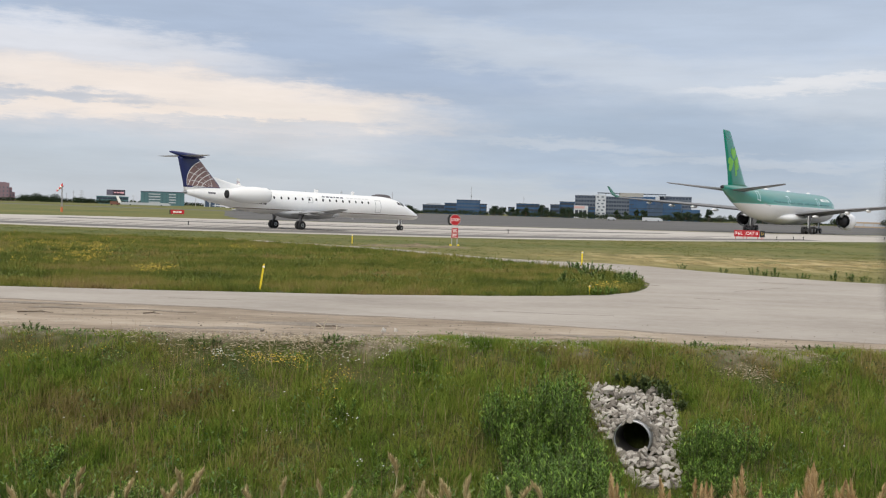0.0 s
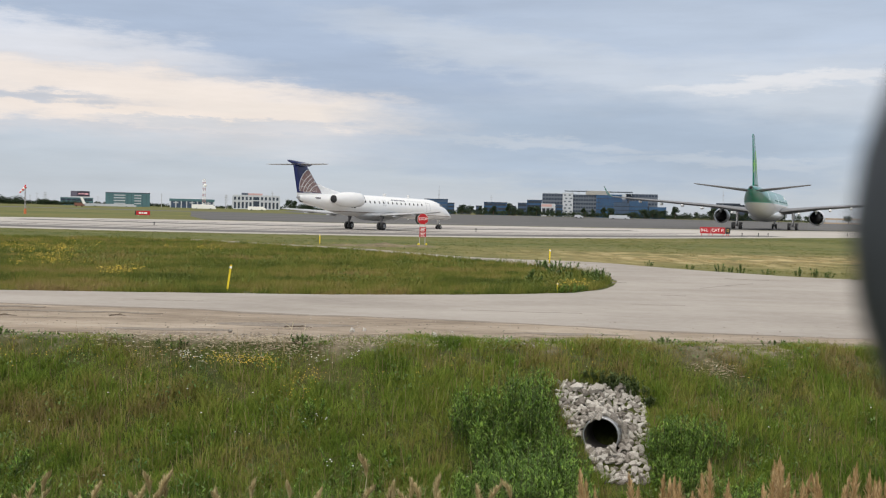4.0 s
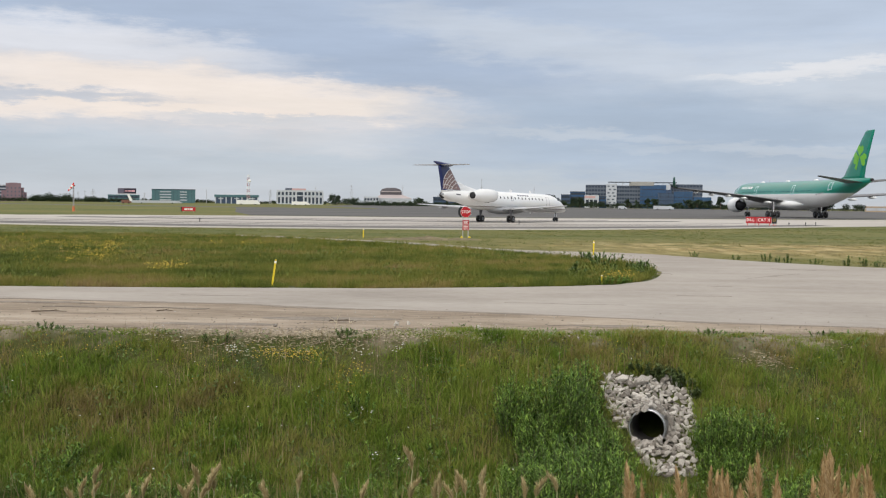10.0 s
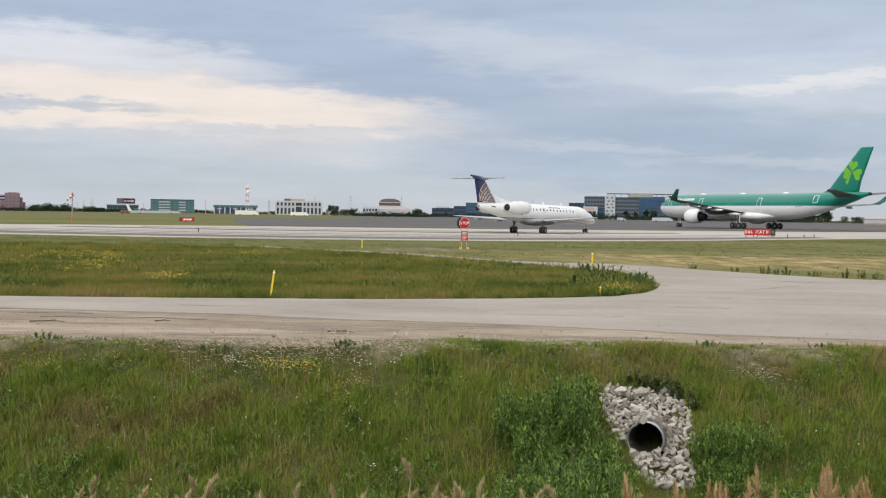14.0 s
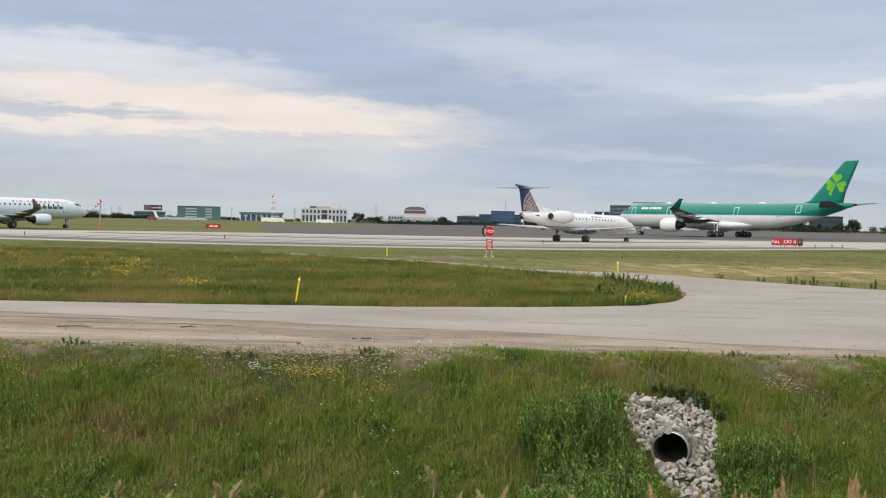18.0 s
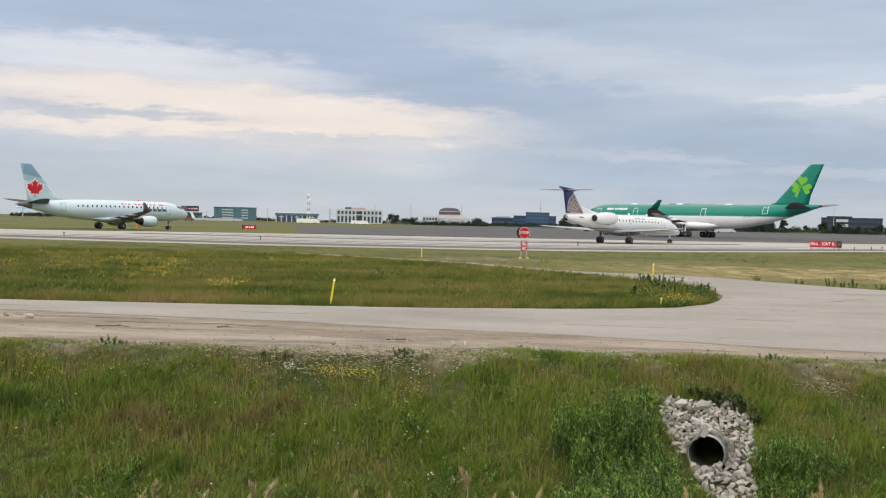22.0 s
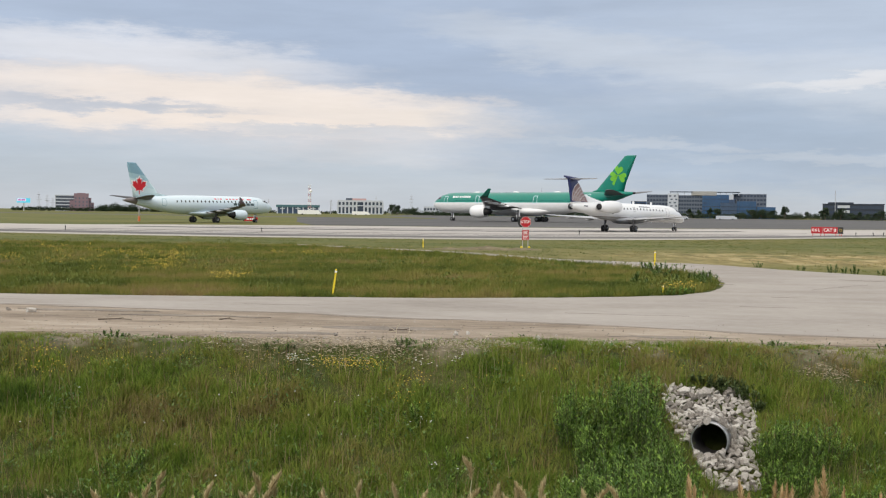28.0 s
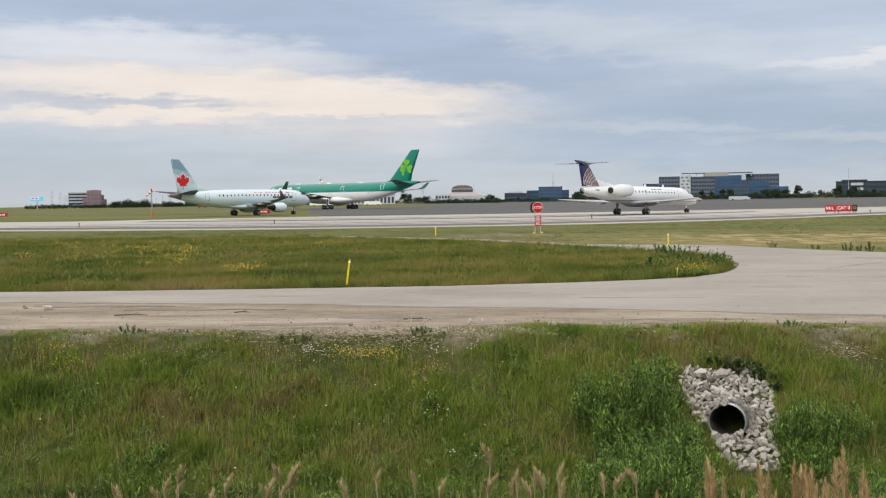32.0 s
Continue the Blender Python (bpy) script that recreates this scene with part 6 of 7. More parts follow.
def blades(name, x, y, h, w, mat, label, seed, lean=0.5, z=None):
    """Bent tapering grass blades as one cover."""
    r = np.random.default_rng(seed)
    n = len(x)
    z = np.interp(y, [p[0] for p in PROFILE], [p[1] for p in PROFILE]) - 0.04 if z is None else z
    a, b = r.uniform(0, 6.283, n), r.uniform(0, 6.283, n)
    side = np.stack([np.cos(a), np.sin(a), np.zeros(n)], 1) * (w / 2)[:, None]
    tilt = np.stack([np.cos(b), np.sin(b), np.zeros(n)], 1) * (h * r.uniform(0.1, 1.0, n) * lean)[:, None]
    root = np.stack([x, y, z], 1)
    up = np.zeros((n, 3))
    up[:, 2] = h
    mid, tip = root + up * 0.55 + tilt * 0.3, root + up * (1 - 0.25 * (np.linalg.norm(tilt, axis=1) / h)[:, None]) + tilt
    v = np.stack([root - side, root + side, mid - side * 0.8, mid + side * 0.8, tip], 1).reshape(-1, 3)
    k = np.arange(n)[:, None] * 5
    f = np.concatenate([k + [0, 1, 2], k + [1, 3, 2], k + [2, 3, 4]], 1).reshape(-1, 3)
    return tagged(new(name, fast_mesh(name, v, f, mat)), label, "grass", kind="stuff")




def tone_material(name, colors):
    """Leaf cover whose colour runs by a tone kept with each tuft."""
    m = material(name, (1, 1, 1), 0.75, 0, 0.18, 2.0, 25.0)
    nt = m.node_tree
    b = nt.nodes["Principled BSDF"]
    N, L = nt.nodes.new, nt.links.new
    at, r, mul = N("ShaderNodeAttribute"), N("ShaderNodeValToRGB"), N("ShaderNodeMix")
    at.attribute_name = "tone"
    while len(r.color_ramp.elements) < len(colors):
        r.color_ramp.elements.new(0.5)
    for k, (e, c) in enumerate(zip(r.color_ramp.elements, colors)):
        e.position, e.color = k / (len(colors) - 1), (*c, 1)
    L(at.outputs["Fac"], r.inputs[0])
    mul.data_type, mul.blend_type = "RGBA", "MULTIPLY"
    mul.inputs[0].default_value = 1.0
    old = b.inputs["Base Color"].links[0].from_socket
    L(r.outputs[0], mul.inputs[6]), L(old, mul.inputs[7])
    L(mul.outputs[2], b.inputs["Base Color"])
    b.inputs["Specular IOR Level"].default_value = 0.2
    return m


GRASS = tone_material("ditch_grass", [(0.042, 0.078, 0.012), (0.09, 0.15, 0.016), (0.138, 0.21, 0.026), (0.195, 0.232, 0.038), (0.225, 0.19, 0.062), (0.215, 0.16, 0.072)])
MEADOW = tone_material("meadow_grass", [(0.056, 0.079, 0.015), (0.097, 0.129, 0.021), (0.14, 0.162, 0.028), (0.192, 0.187, 0.041), (0.258, 0.215, 0.067), (0.254, 0.178, 0.084)])
STRAW = tone_material("dry_field_grass", [(0.07, 0.088, 0.02), (0.125, 0.145, 0.035), (0.175, 0.15, 0.045), (0.32, 0.245, 0.098), (0.53, 0.41, 0.21)])
WEED = leafy("weed_leaves", [(0.045, 0.10, 0.022), (0.085, 0.155, 0.035), (0.14, 0.20, 0.06)], 0.8, 0.5)
MEADOW_WEED = leafy("meadow_weed_leaves", [(0.065, 0.095, 0.015), (0.105, 0.14, 0.025), (0.15, 0.18, 0.04)], 0.8, 0.5)
STALK = leafy("tall_stalk", [(0.13, 0.16, 0.045), (0.21, 0.22, 0.075), (0.33, 0.27, 0.13)], 0.9, 0.8)
DRY = leafy("seeding_grass", [(0.15, 0.14, 0.05), (0.21, 0.165, 0.075), (0.20, 0.125, 0.075), (0.32, 0.25, 0.14)], 0.6, 0.7)


def tufts(name, cx, cy, per, wide, h, w, tone, mat, label, seed, lean=0.8, level=False, thin=False):
    """Tufts of bent grass blades that lean outwards, each tuft with its own tone and height."""
    r = np.random.default_rng(seed)
    m = len(cx)
    n = m * per
    rep = lambda q: np.repeat(q, per)
    a, rad = r.uniform(0, 6.283, n), np.sqrt(r.random(n)) * rep(wide)
    x, y = rep(cx) + np.cos(a) * rad, rep(cy) + np.sin(a) * rad
    z = np.zeros(n) - 0.02 if level else np.interp(y, [p[0] for p in PROFILE], [p[1] for p in PROFILE]) - 0.04
    hh = rep(h) * r.uniform(0.45, 1.15, n)
    b = a + r.normal(0, 0.9, n)
    tilt = np.stack([np.cos(b), np.sin(b), np.zeros(n)], 1) * (hh * r.uniform(0.1, 1.0, n) * lean)[:, None]
    c = r.uniform(0, 6.283, n)
    side = np.stack([np.cos(c), np.sin(c), np.zeros(n)], 1) * (w * r.uniform(0.6, 1.4, n) / 2)[:, None]
    root = np.stack([x, y, z], 1)
    up = np.zeros((n, 3))
    up[:, 2] = hh
    k = (np.linalg.norm(tilt, axis=1) / hh)[:, None]
    mid, tip = root + up * 0.55 + tilt * 0.3, root + up * (1 - 0.3 * k) + tilt
    if thin:
        v, c = np.stack([root - side, root + side, tip], 1).reshape(-1, 3), 3
        f = np.arange(n * 3).reshape(-1, 3)
    else:
        v, c = np.stack([root - side, root + side, mid - side * 0.8, mid + side * 0.8, tip], 1).reshape(-1, 3), 5
        i = np.arange(n)[:, None] * 5
        f = np.concatenate([i + [0, 1, 2], i + [1, 3, 2], i + [2, 3, 4]], 1).reshape(-1, 3)
    me = fast_mesh(name, v, f, mat)
    t = np.clip(np.repeat(rep(tone) + r.normal(0, 0.07, n), c), 0, 1).astype(np.float32)
    me.attributes.new("tone", "FLOAT", "POINT").data.foreach_set("value", t)
    return tagged(new(name, me), label, "grass", kind="stuff")


def grass():
    r = np.random.default_rng(21)

    def spread(n, x0, x1, y0, y1, keep):
        x, y = r.uniform(x0, x1, n), r.uniform(y0, y1, n)
        k = keep(x, y)
        return x[k], y[k]

    def off_stones(x, y):
        lo, hi = (np.interp(y, (13.7, 14.2, 14.6, 14.85, 15.2, 15.9, 16.2), q) for q in STONE_EDGES)
        return ~((y > 13.7) & (y < 16.12) & (x > lo + 0.02) & (x < hi))

    edge = np.array(SHOULDER)
    order = np.argsort(edge[:, 0])
    shoulder = lambda x: np.interp(x, edge[order, 0], edge[order, 1])
    # the ditch and its far bank
    ragged = lambda x, y: shoulder(x) + 0.05 + 0.8 * np.minimum(soft(x, y, 3, 2.6), 0.25) + 0.3 * soft(x, y, 13, 0.6)
    x, y = spread(48000, -9.8, 9.8, 8.8, 18.8, lambda x, y: off_stones(x, y) & (np.abs(x + 0.3) < 0.47 * y + 1.0) & (y < ragged(x, y)) & (r.random(len(x)) < 0.75 + 0.35 * soft(x, y, 4, 0.8)))
    up = np.clip((y - 12.5) / 4.0, 0, 1)
    tone = 0.42 + 0.19 * up + 0.17 * soft(x, y, 5, 3.0) + np.where(r.random(len(x)) < 0.24, 0.30, -0.10) * (1 - up) + 0.15 * soft(x, y, 6, 0.9) - 0.29 * np.clip((13.8 - y) / 1.5, 0, 1) + r.normal(0, 0.09, len(x))
    tone = tone - 0.2 * np.clip(3 * soft(x, y * 0.7, 71, 1.4) - 0.6, 0, 1)
    lush = 0.85 * np.exp(-((x + 0.5) / 1.9) ** 2 - ((y - 15.3) / 0.9) ** 2)
    tone = tone + (0.46 - tone) * lush
    h = np.clip((0.205 + 0.06 * soft(x, y, 7, 2.5) + 0.05 * soft(x, y, 16, 0.5)) * r.uniform(0.6, 1.4, len(x)) * np.clip((shoulder(x) + 0.35 - y) / 2.0, 0.14, 1.0) * np.where((y > shoulder(x) - 1.9) & (soft(x, y * 1.6, 23, 1.6) > 0.5), 0.45, 1.0), 0.04, 0.42)
    tufts("tall_grass", x, y, 20, r.uniform(0.05, 0.12, len(x)), h, 0.0085, tone, GRASS, "tall rough green grass on the ditch bank", 31, 0.9)
    x, y = spread(24000, -9.5, 9.5, 8.0, 16.8, lambda x, y: off_stones(x, y) & (r.random(len(x)) < 0.5 + 0.25 * soft(x, y, 8, 1.6)))
    blades("seeding_grass", x, y, np.clip(r.normal(0.38, 0.08, len(x)), 0.2, 0.6), r.uniform(0.004, 0.008, len(x)), DRY, "thin tan seeding grass stalks", 32, 0.3)
    # tall pale stalks on the near slope
    az, d, top = r.uniform(-0.45, 0.47, 900), r.uniform(6.0, 8.6, 900), r.uniform(0.232, 0.30, 900)
    az = az + 0.02 * np.sin(az * 60)
    x, y = d * np.sin(az), d * np.cos(az)
    z = np.interp(y, [p[0] for p in PROFILE], [p[1] for p in PROFILE])
    blades("tall_stalks", x, y, np.clip(2.1 - d * top - z, 0.3, 1.3), r.uniform(0.006, 0.013, 900), STALK, "tall pale green and tan grass stalks on the near slope", 37, 0.12, z - 0.05)
    # broad-leaved weeds between the blades, in drifts
    x, y = spread(60000, -9.0, 9.0, 10.5, 17.2, lambda x, y: off_stones(x, y) & (y < shoulder(x)) & (r.random(len(x)) < 0.15 + 0.75 * soft(x, y, 14, 1.3)))
    n = len(x)
    base = np.stack([x, y, np.interp(y, [p[0] for p in PROFILE], [p[1] for p in PROFILE]) + r.uniform(0.01, 0.30, n) * np.clip((shoulder(x) - 0.1 - y) / 1.5, 0.05, 1)], 1)
    a, l = r.uniform(0, 6.283, n), r.uniform(0.025, 0.07, n)
    d = np.stack([np.cos(a) * l, np.sin(a) * l, l * r.uniform(-0.2, 0.9, n)], 1)
    sd = np.stack([-np.sin(a) * l, np.cos(a) * l, np.zeros(n)], 1) * 0.22
    v = np.stack([base, base + d * 0.5 + sd, base + d, base + d * 0.5 - sd], 1).reshape(-1, 3)
    tagged(new("broadleaf_weeds", fast_mesh("broadleaf_weeds", v, np.arange(n * 4).reshape(-1, 4), WEED)), "low broad-leaved green weeds between the grass", "weeds", kind="stuff")
    # short tufts and litter on the dirt shoulder
    x, y = spread(16000, -14, 14, 17.0, 19.0, lambda x, y: (y < shoulder(x) + 0.35 + 0.6 * soft(x * 0.6, y, 25, 1.4)) & (soft(x * 0.7, y * 1.6, 15, 1.0) > 0.16))
    n = min(3600, len(x))
    tufts("short_tufts", x[:n], y[:n], 18, np.full(n, 0.07), r.uniform(0.025, 0.08, n), 0.009, 0.36 + r.normal(0, 0.13, n), GRASS, "short green tufts on the bare dirt", 36, 1.1)
    # the grassed island and the strip beyond the road
    near = lambda x: np.interp(x, *zip(*sorted((p[0], p[1]) for p in ISLAND[:57])))
    inside = lambda x, y: (y > near(x) + 0.1) & (x < np.interp(y, [25, 28, 29.5, 31.6, 35.5, 39.5, 42.8, 45.7, 48.3, 51.6, 57, 66], [8, 3.2, 4.9, 5.9, 6.6, 6.3, 5.2, 3.9, 2.2, 0.2, -3.8, -14]) - 0.12)
    for n, x0, y0, y1, per, w, seed in ((13000, -19, 25.2, 42, 24, 0.012, 33), (10000, -36, 42, 66, 14, 0.024, 34)):
        x, y = spread(n * 2, x0, 7, y0, y1, inside)
        tone = 0.44 + 0.26 * soft(x * 0.5, y, 9, 7) + 0.22 * soft(x * 0.4, y, 17, 2.4) + 0.15 * soft(x, y * 0.35, 27, 0.9) + np.where(r.random(len(x)) < 0.08, 0.3, 0) + r.normal(0, 0.07, len(x)) + 0.26 * np.exp(-((y - near(x)) / 1.3) ** 2) * (x < 1) * np.clip(0.6 + 0.8 * soft(x, y * 0.3, 51, 3.0), 0, 1.2)
        h = np.clip((0.19 + 0.06 * soft(x, y, 10, 4) + 0.05 * soft(x, y, 28, 1.1)) * r.uniform(0.6, 1.4, len(x)), 0.06, 0.4)
        tufts("meadow_grass", x, y, per, r.uniform(0.06, 0.14, len(x)), h, w, tone, MEADOW, "green meadow grass on the island between roads", seed, 0.8, True, True)
    # broad-leaved drifts on the island
    x, y = spread(70000, -22, 7, 25.2, 46, lambda x, y: inside(x, y) & (r.random(len(x)) < 0.9 * soft(x, y * 0.6, 24, 2.6) - 0.05))
    n = len(x)
    base = np.stack([x, y, r.uniform(0.04, 0.36, n)], 1)
    a, l = r.uniform(0, 6.283, n), r.uniform(0.03, 0.08, n)
    d = np.stack([np.cos(a) * l, np.sin(a) * l, l * r.uniform(0.2, 1.6, n)], 1)
    sd = np.stack([-np.sin(a) * l, np.cos(a) * l, np.zeros(n)], 1) * 0.2
    v = np.stack([base, base + d * 0.5 + sd, base + d, base + d * 0.5 - sd], 1).reshape(-1, 3)
    tagged(new("meadow_weeds", fast_mesh("meadow_weeds", v, np.arange(n * 4).reshape(-1, 4), MEADOW_WEED)), "drifts of dark broad-leaved weeds in the meadow", "weeds", kind="stuff")
    tx, ty = zip(*[(p[0], p[1]) for p in TAXI_NEAR])
    jn = sorted((p[0], p[1]) for p in JUNCTION)
    jx, jy = zip(*jn)
    beyond = lambda x, y: (y > np.where(x < -14, 67, np.interp(x, jx, jy)) + 0.3) & (y < np.interp(x, tx, ty) - 0.4)
    x, y = spread(60000, -48, 54, 37, 115, lambda x, y: beyond(x, y) & (r.random(len(x)) < 0.45 + 0.6 * soft(x * 0.3, y, 61, 6.0)))
    dry = np.clip((x - 1) / 8, 0, 1) * np.exp(-((y - 54.5) / (7.0 + 0.1 * np.clip(x, 0, 40))) ** 2) * np.clip(0.95 + 1.3 * soft(x * 0.3, y * 1.1, 19, 14) + 0.9 * soft(x * 0.3, y * 1.0, 29, 4.0), 0, 1.25)
    tone = 0.17 + 0.80 * dry - 0.08 * (x < 0) + 0.16 * soft(x * 0.5, y * 2.0, 12, 14) + 0.16 * soft(x * 0.5, y, 18, 3.5) + 0.16 * soft(x, y * 0.25, 62, 1.3) + r.normal(0, 0.09, len(x)) - 0.3 * np.exp(-np.clip(y - np.interp(x, jx, jy), 0, 9) / 1.2) * (x > 2)
    tufts("field_grass", x, y, 8, r.uniform(0.12, 0.3, len(x)), np.clip(r.normal(0.08, 0.03, len(x)), 0.03, 0.2), 0.026, tone, STRAW, "short dry grass beside the taxiway", 35, 1.0, True, True)


grass()


def flowers(name, petal, spots, per, label, seed, size, ground=None):
    """Small flower heads on thin stalks in drifts."""
    r = np.random.default_rng(seed)
    pts = []
    for cx, cy, sp, n in spots:
        pts.append(np.stack([r.normal(cx, sp, n * per), r.normal(cy, sp * 0.5, n * per)], 1))
    p = np.concatenate(pts)
    n = len(p)
    z = np.interp(p[:, 1], [q[0] for q in PROFILE], [q[1] for q in PROFILE]) + r.uniform(0.2, 0.38, n) * np.where(p[:, 1] > 20, 1, np.clip((17.3 - p[:, 1]) / 1.5, 0.12, 1))
    c = np.stack([p[:, 0], p[:, 1], z], 1)
    v, s = [], size * r.uniform(0.6, 1.4, n)[:, None]
    for k in range(6):
        a = 2 * math.pi * k / 6
        v.append(c + s * np.array([math.cos(a), math.sin(a) * 0.8, 0.35 * math.sin(a) * 1.0]))
    v = np.stack(v, 1).reshape(-1, 3)
    f = np.arange(n * 6).reshape(-1, 6)
    return tagged(new(name, fast_mesh(name, v, f, petal)), label, "flowers", kind="stuff")


FLOWER = material("yellow_petals", srgb(190, 162, 48), 0.7, 0, 0.2, 5, 40)
MEADOW_FLOWER = material("dusty_yellow_petals", srgb(176, 150, 40), 0.7, 0, 0.2, 5, 40)
PETAL = material("white_petals", (0.50, 0.50, 0.45), 0.7, 0, 0.1, 5, 40)


def gravel():
    """Loose pale stones along the dirt shoulder's edge."""
    r = np.random.default_rng(66)
    n = 2200
    x = np.concatenate([r.uniform(-12, 12, 1500), r.normal(-0.8, 2.2, 700)])
    y = np.concatenate([r.uniform(17.3, 21.5, 1500), r.normal(17.5, 0.25, 700)])
    s = np.concatenate([r.uniform(0.008, 0.020, 1500), r.uniform(0.010, 0.028, 700)])[:, None]
    z = np.interp(y, [p[0] for p in PROFILE], [p[1] for p in PROFILE]) + 0.012
    c = np.stack([x, y, z], 1)
    d = np.array([(1, 0, 0), (0, 1, 0), (-1, 0, 0), (0, -1, 0), (0, 0, 0.7), (0, 0, -0.7)])
    v = c[:, None, :] + d[None] * s[:, None] * r.uniform(0.6, 1.4, (n, 6, 1)) + r.normal(0, 0.2, (n, 6, 3)) * s[:, None]
    f = np.array([(0, 1, 4), (1, 2, 4), (2, 3, 4), (3, 0, 4), (1, 0, 5), (2, 1, 5), (3, 2, 5), (0, 3, 5)])
    f = (np.arange(n)[:, None, None] * 6 + f[None]).reshape(-1, 3)
    m = leafy("gravel_stone", [(0.16, 0.135, 0.11), (0.26, 0.23, 0.195), (0.42, 0.39, 0.35)], 3.0, 0.7)
    tagged(new("gravel", fast_mesh("gravel", v.reshape(-1, 3), f, m)), "loose pale gravel on the dirt shoulder", "gravel", kind="stuff")


gravel()
flowers("yellow_wildflowers", FLOWER, [(-2.75, 16.25, 0.16, 26), (-2.35, 16.2, 0.14, 22), (-2.1, 16.12, 0.10, 10), (-1.45, 15.75, 0.12, 12), (-1.6, 15.35, 0.12, 6), (-3.5, 16.25, 0.3, 8), (-4.1, 15.9, 0.3, 4), (-5.5, 16.4, 0.35, 10),
                                       (-7.4, 16.5, 0.25, 20), (-7.1, 15.9, 0.3, 16), (-6.4, 16.2, 0.4, 8), (-0.6, 15.7, 0.4, 5), (0.4, 16.3, 0.4, 4), (2.6, 16.6, 0.3, 4), (5.4, 16.6, 0.5, 5)], 4,
        "yellow wildflowers scattered through the grass", 41, 0.0082)
flowers("white_wildflowers", PETAL, [(-3.4, 16.35, 0.06, 6), (-3.2, 16.3, 0.10, 3), (-0.85, 16.5, 0.10, 3), (-1.35, 16.3, 0.15, 3), (-1.3, 14.9, 0.12, 2), (-3.6, 14.5, 1.5, 3), (-0.8, 13.9, 0.25, 2), (-4.5, 15.5, 1.5, 3), (4.5, 15.5, 1.5, 2)], 4, "small white wildflowers in the grass", 42, 0.011)
rng = np.random.default_rng(83)
DRIFTS = [(-16.2, 47.9, 1.5), (-14.3, 45.1, 1.2), (-18.2, 47.1, 1.4), (-11.8, 34.5, 0.9), (-22.6, 53.9, 2.2), (-17.4, 38.5, 1.2), (-13.2, 40.5, 1.2), (-15.5, 43.0, 1.3), (-9.1, 46.9, 0.7), (-8.3, 30.0, 0.5), (-12.6, 37.0, 0.9)]
flowers("yellow_meadow_flowers", MEADOW_FLOWER, [(cx + rng.normal(0, sp), cy + rng.normal(0, sp * 1.4), rng.uniform(0.08, 0.2), int(rng.integers(2, 6))) for cx, cy, sp in DRIFTS for _ in range(8)] + [(4.3, 28.9, 0.14, 6), (4.65, 29.25, 0.12, 5), (4.0, 28.75, 0.1, 3), (-5, 38, 1.5, 3), (-2, 58, 3, 6), (-7, 55, 2, 8)], 5,
        "drifts of yellow wildflowers in the meadow", 43, 0.017)


def straw_litter():
    """Pale dead stems that lie along the edge of the dirt."""
    r = np.random.default_rng(84)
    spots = [(-4.2, 17.15, 0.7, 0.22, 500), (-2.9, 16.95, 0.8, 0.24, 1100), (-1.9, 17.1, 0.7, 0.26, 1000), (-0.7, 17.2, 0.6, 0.24, 700), (0.4, 17.3, 0.5, 0.2, 220), (4.85, 16.5, 0.25, 0.10, 700), (5.6, 16.9, 0.4, 0.16, 160), (-6.6, 17.3, 0.6, 0.2, 90)]
    c = np.concatenate([np.stack([r.normal(x, sx, n), r.normal(y, sy, n)], 1) for x, y, sx, sy, n in spots])
    n = len(c)
    z = np.interp(c[:, 1], [p[0] for p in PROFILE], [p[1] for p in PROFILE]) + r.uniform(0.012, 0.04, n)
    a, l = r.normal(0, 0.9, n), r.uniform(0.008, 0.042, n)
    d = np.stack([np.cos(a) * l, np.sin(a) * l, r.normal(0, 0.25, n) * l], 1)
    q = np.stack([-np.sin(a), np.cos(a), np.full(n, 0.6)], 1) * r.uniform(0.002, 0.0065, n)[:, None]
    p = np.stack([c[:, 0], c[:, 1], z], 1)
    v = np.stack([p - d - q, p + d - q, p + d * 0.9 + q, p - d * 0.9 + q], 1).reshape(-1, 3)
    m = leafy("dead_straw", [(0.19, 0.155, 0.10), (0.30, 0.25, 0.17), (0.43, 0.37, 0.27)], 3.0, 0.8)
    tagged(new("straw_litter", fast_mesh("straw_litter", v, np.arange(n * 4).reshape(-1, 4), m)), "pale dead straw lying along the edge of the dirt", "straw", kind="stuff")


straw_litter()


def dead_branch(x, y, h, seed):
    """A bleached dead twig that stands in the dirt, forked at its top."""
    r = np.random.default_rng(seed)
    p = thing("dead_branch", "bleached dead branch standing at the edge of the dirt", "branch", pose(x, y, slope(x, y)))
    pale = material("bleached_wood", (0.50, 0.43, 0.33), 0.9, 0, 0.2, 6, 40)
    top = Vector((0.05, 0, h))
    part("stem", tube((0, 0, -0.05), top, 0.010, 0.007, 6), pale, p)
    for k in range(5):
        a, t = r.uniform(0, 6.28), r.uniform(0.4, 1.0)
        q = Vector((0.05 * t, 0, h * t))
        part("twig", tube(q, q + Vector((0.16 * math.cos(a), 0.08 * math.sin(a), r.uniform(-0.02, 0.10))), 0.007, 0.003, 5), pale, p)


for k, (x, y, h) in enumerate(((-1.95, 17.5, 0.26), (-1.75, 17.45, 0.16), (-0.5, 17.35, 0.14))):
    dead_branch(x, y, h, 400 + k)


def leaf_strip(rng, root, tip, w, sag):
    a, b = Vector(root), Vector(tip)
    m = a.lerp(b, 0.55) + Vector((0, 0, sag))
    s = (b - a).cross(Vector((0, 0, 1)))
    s = (s.normalized() if s.length > 1e-6 else Vector((1, 0, 0))) * w / 2
    return [tuple(a - s * 0.4), tuple(a + s * 0.4), tuple(m + s), tuple(m - s), tuple(b)], [(0, 1, 2, 3), (3, 2, 4)]


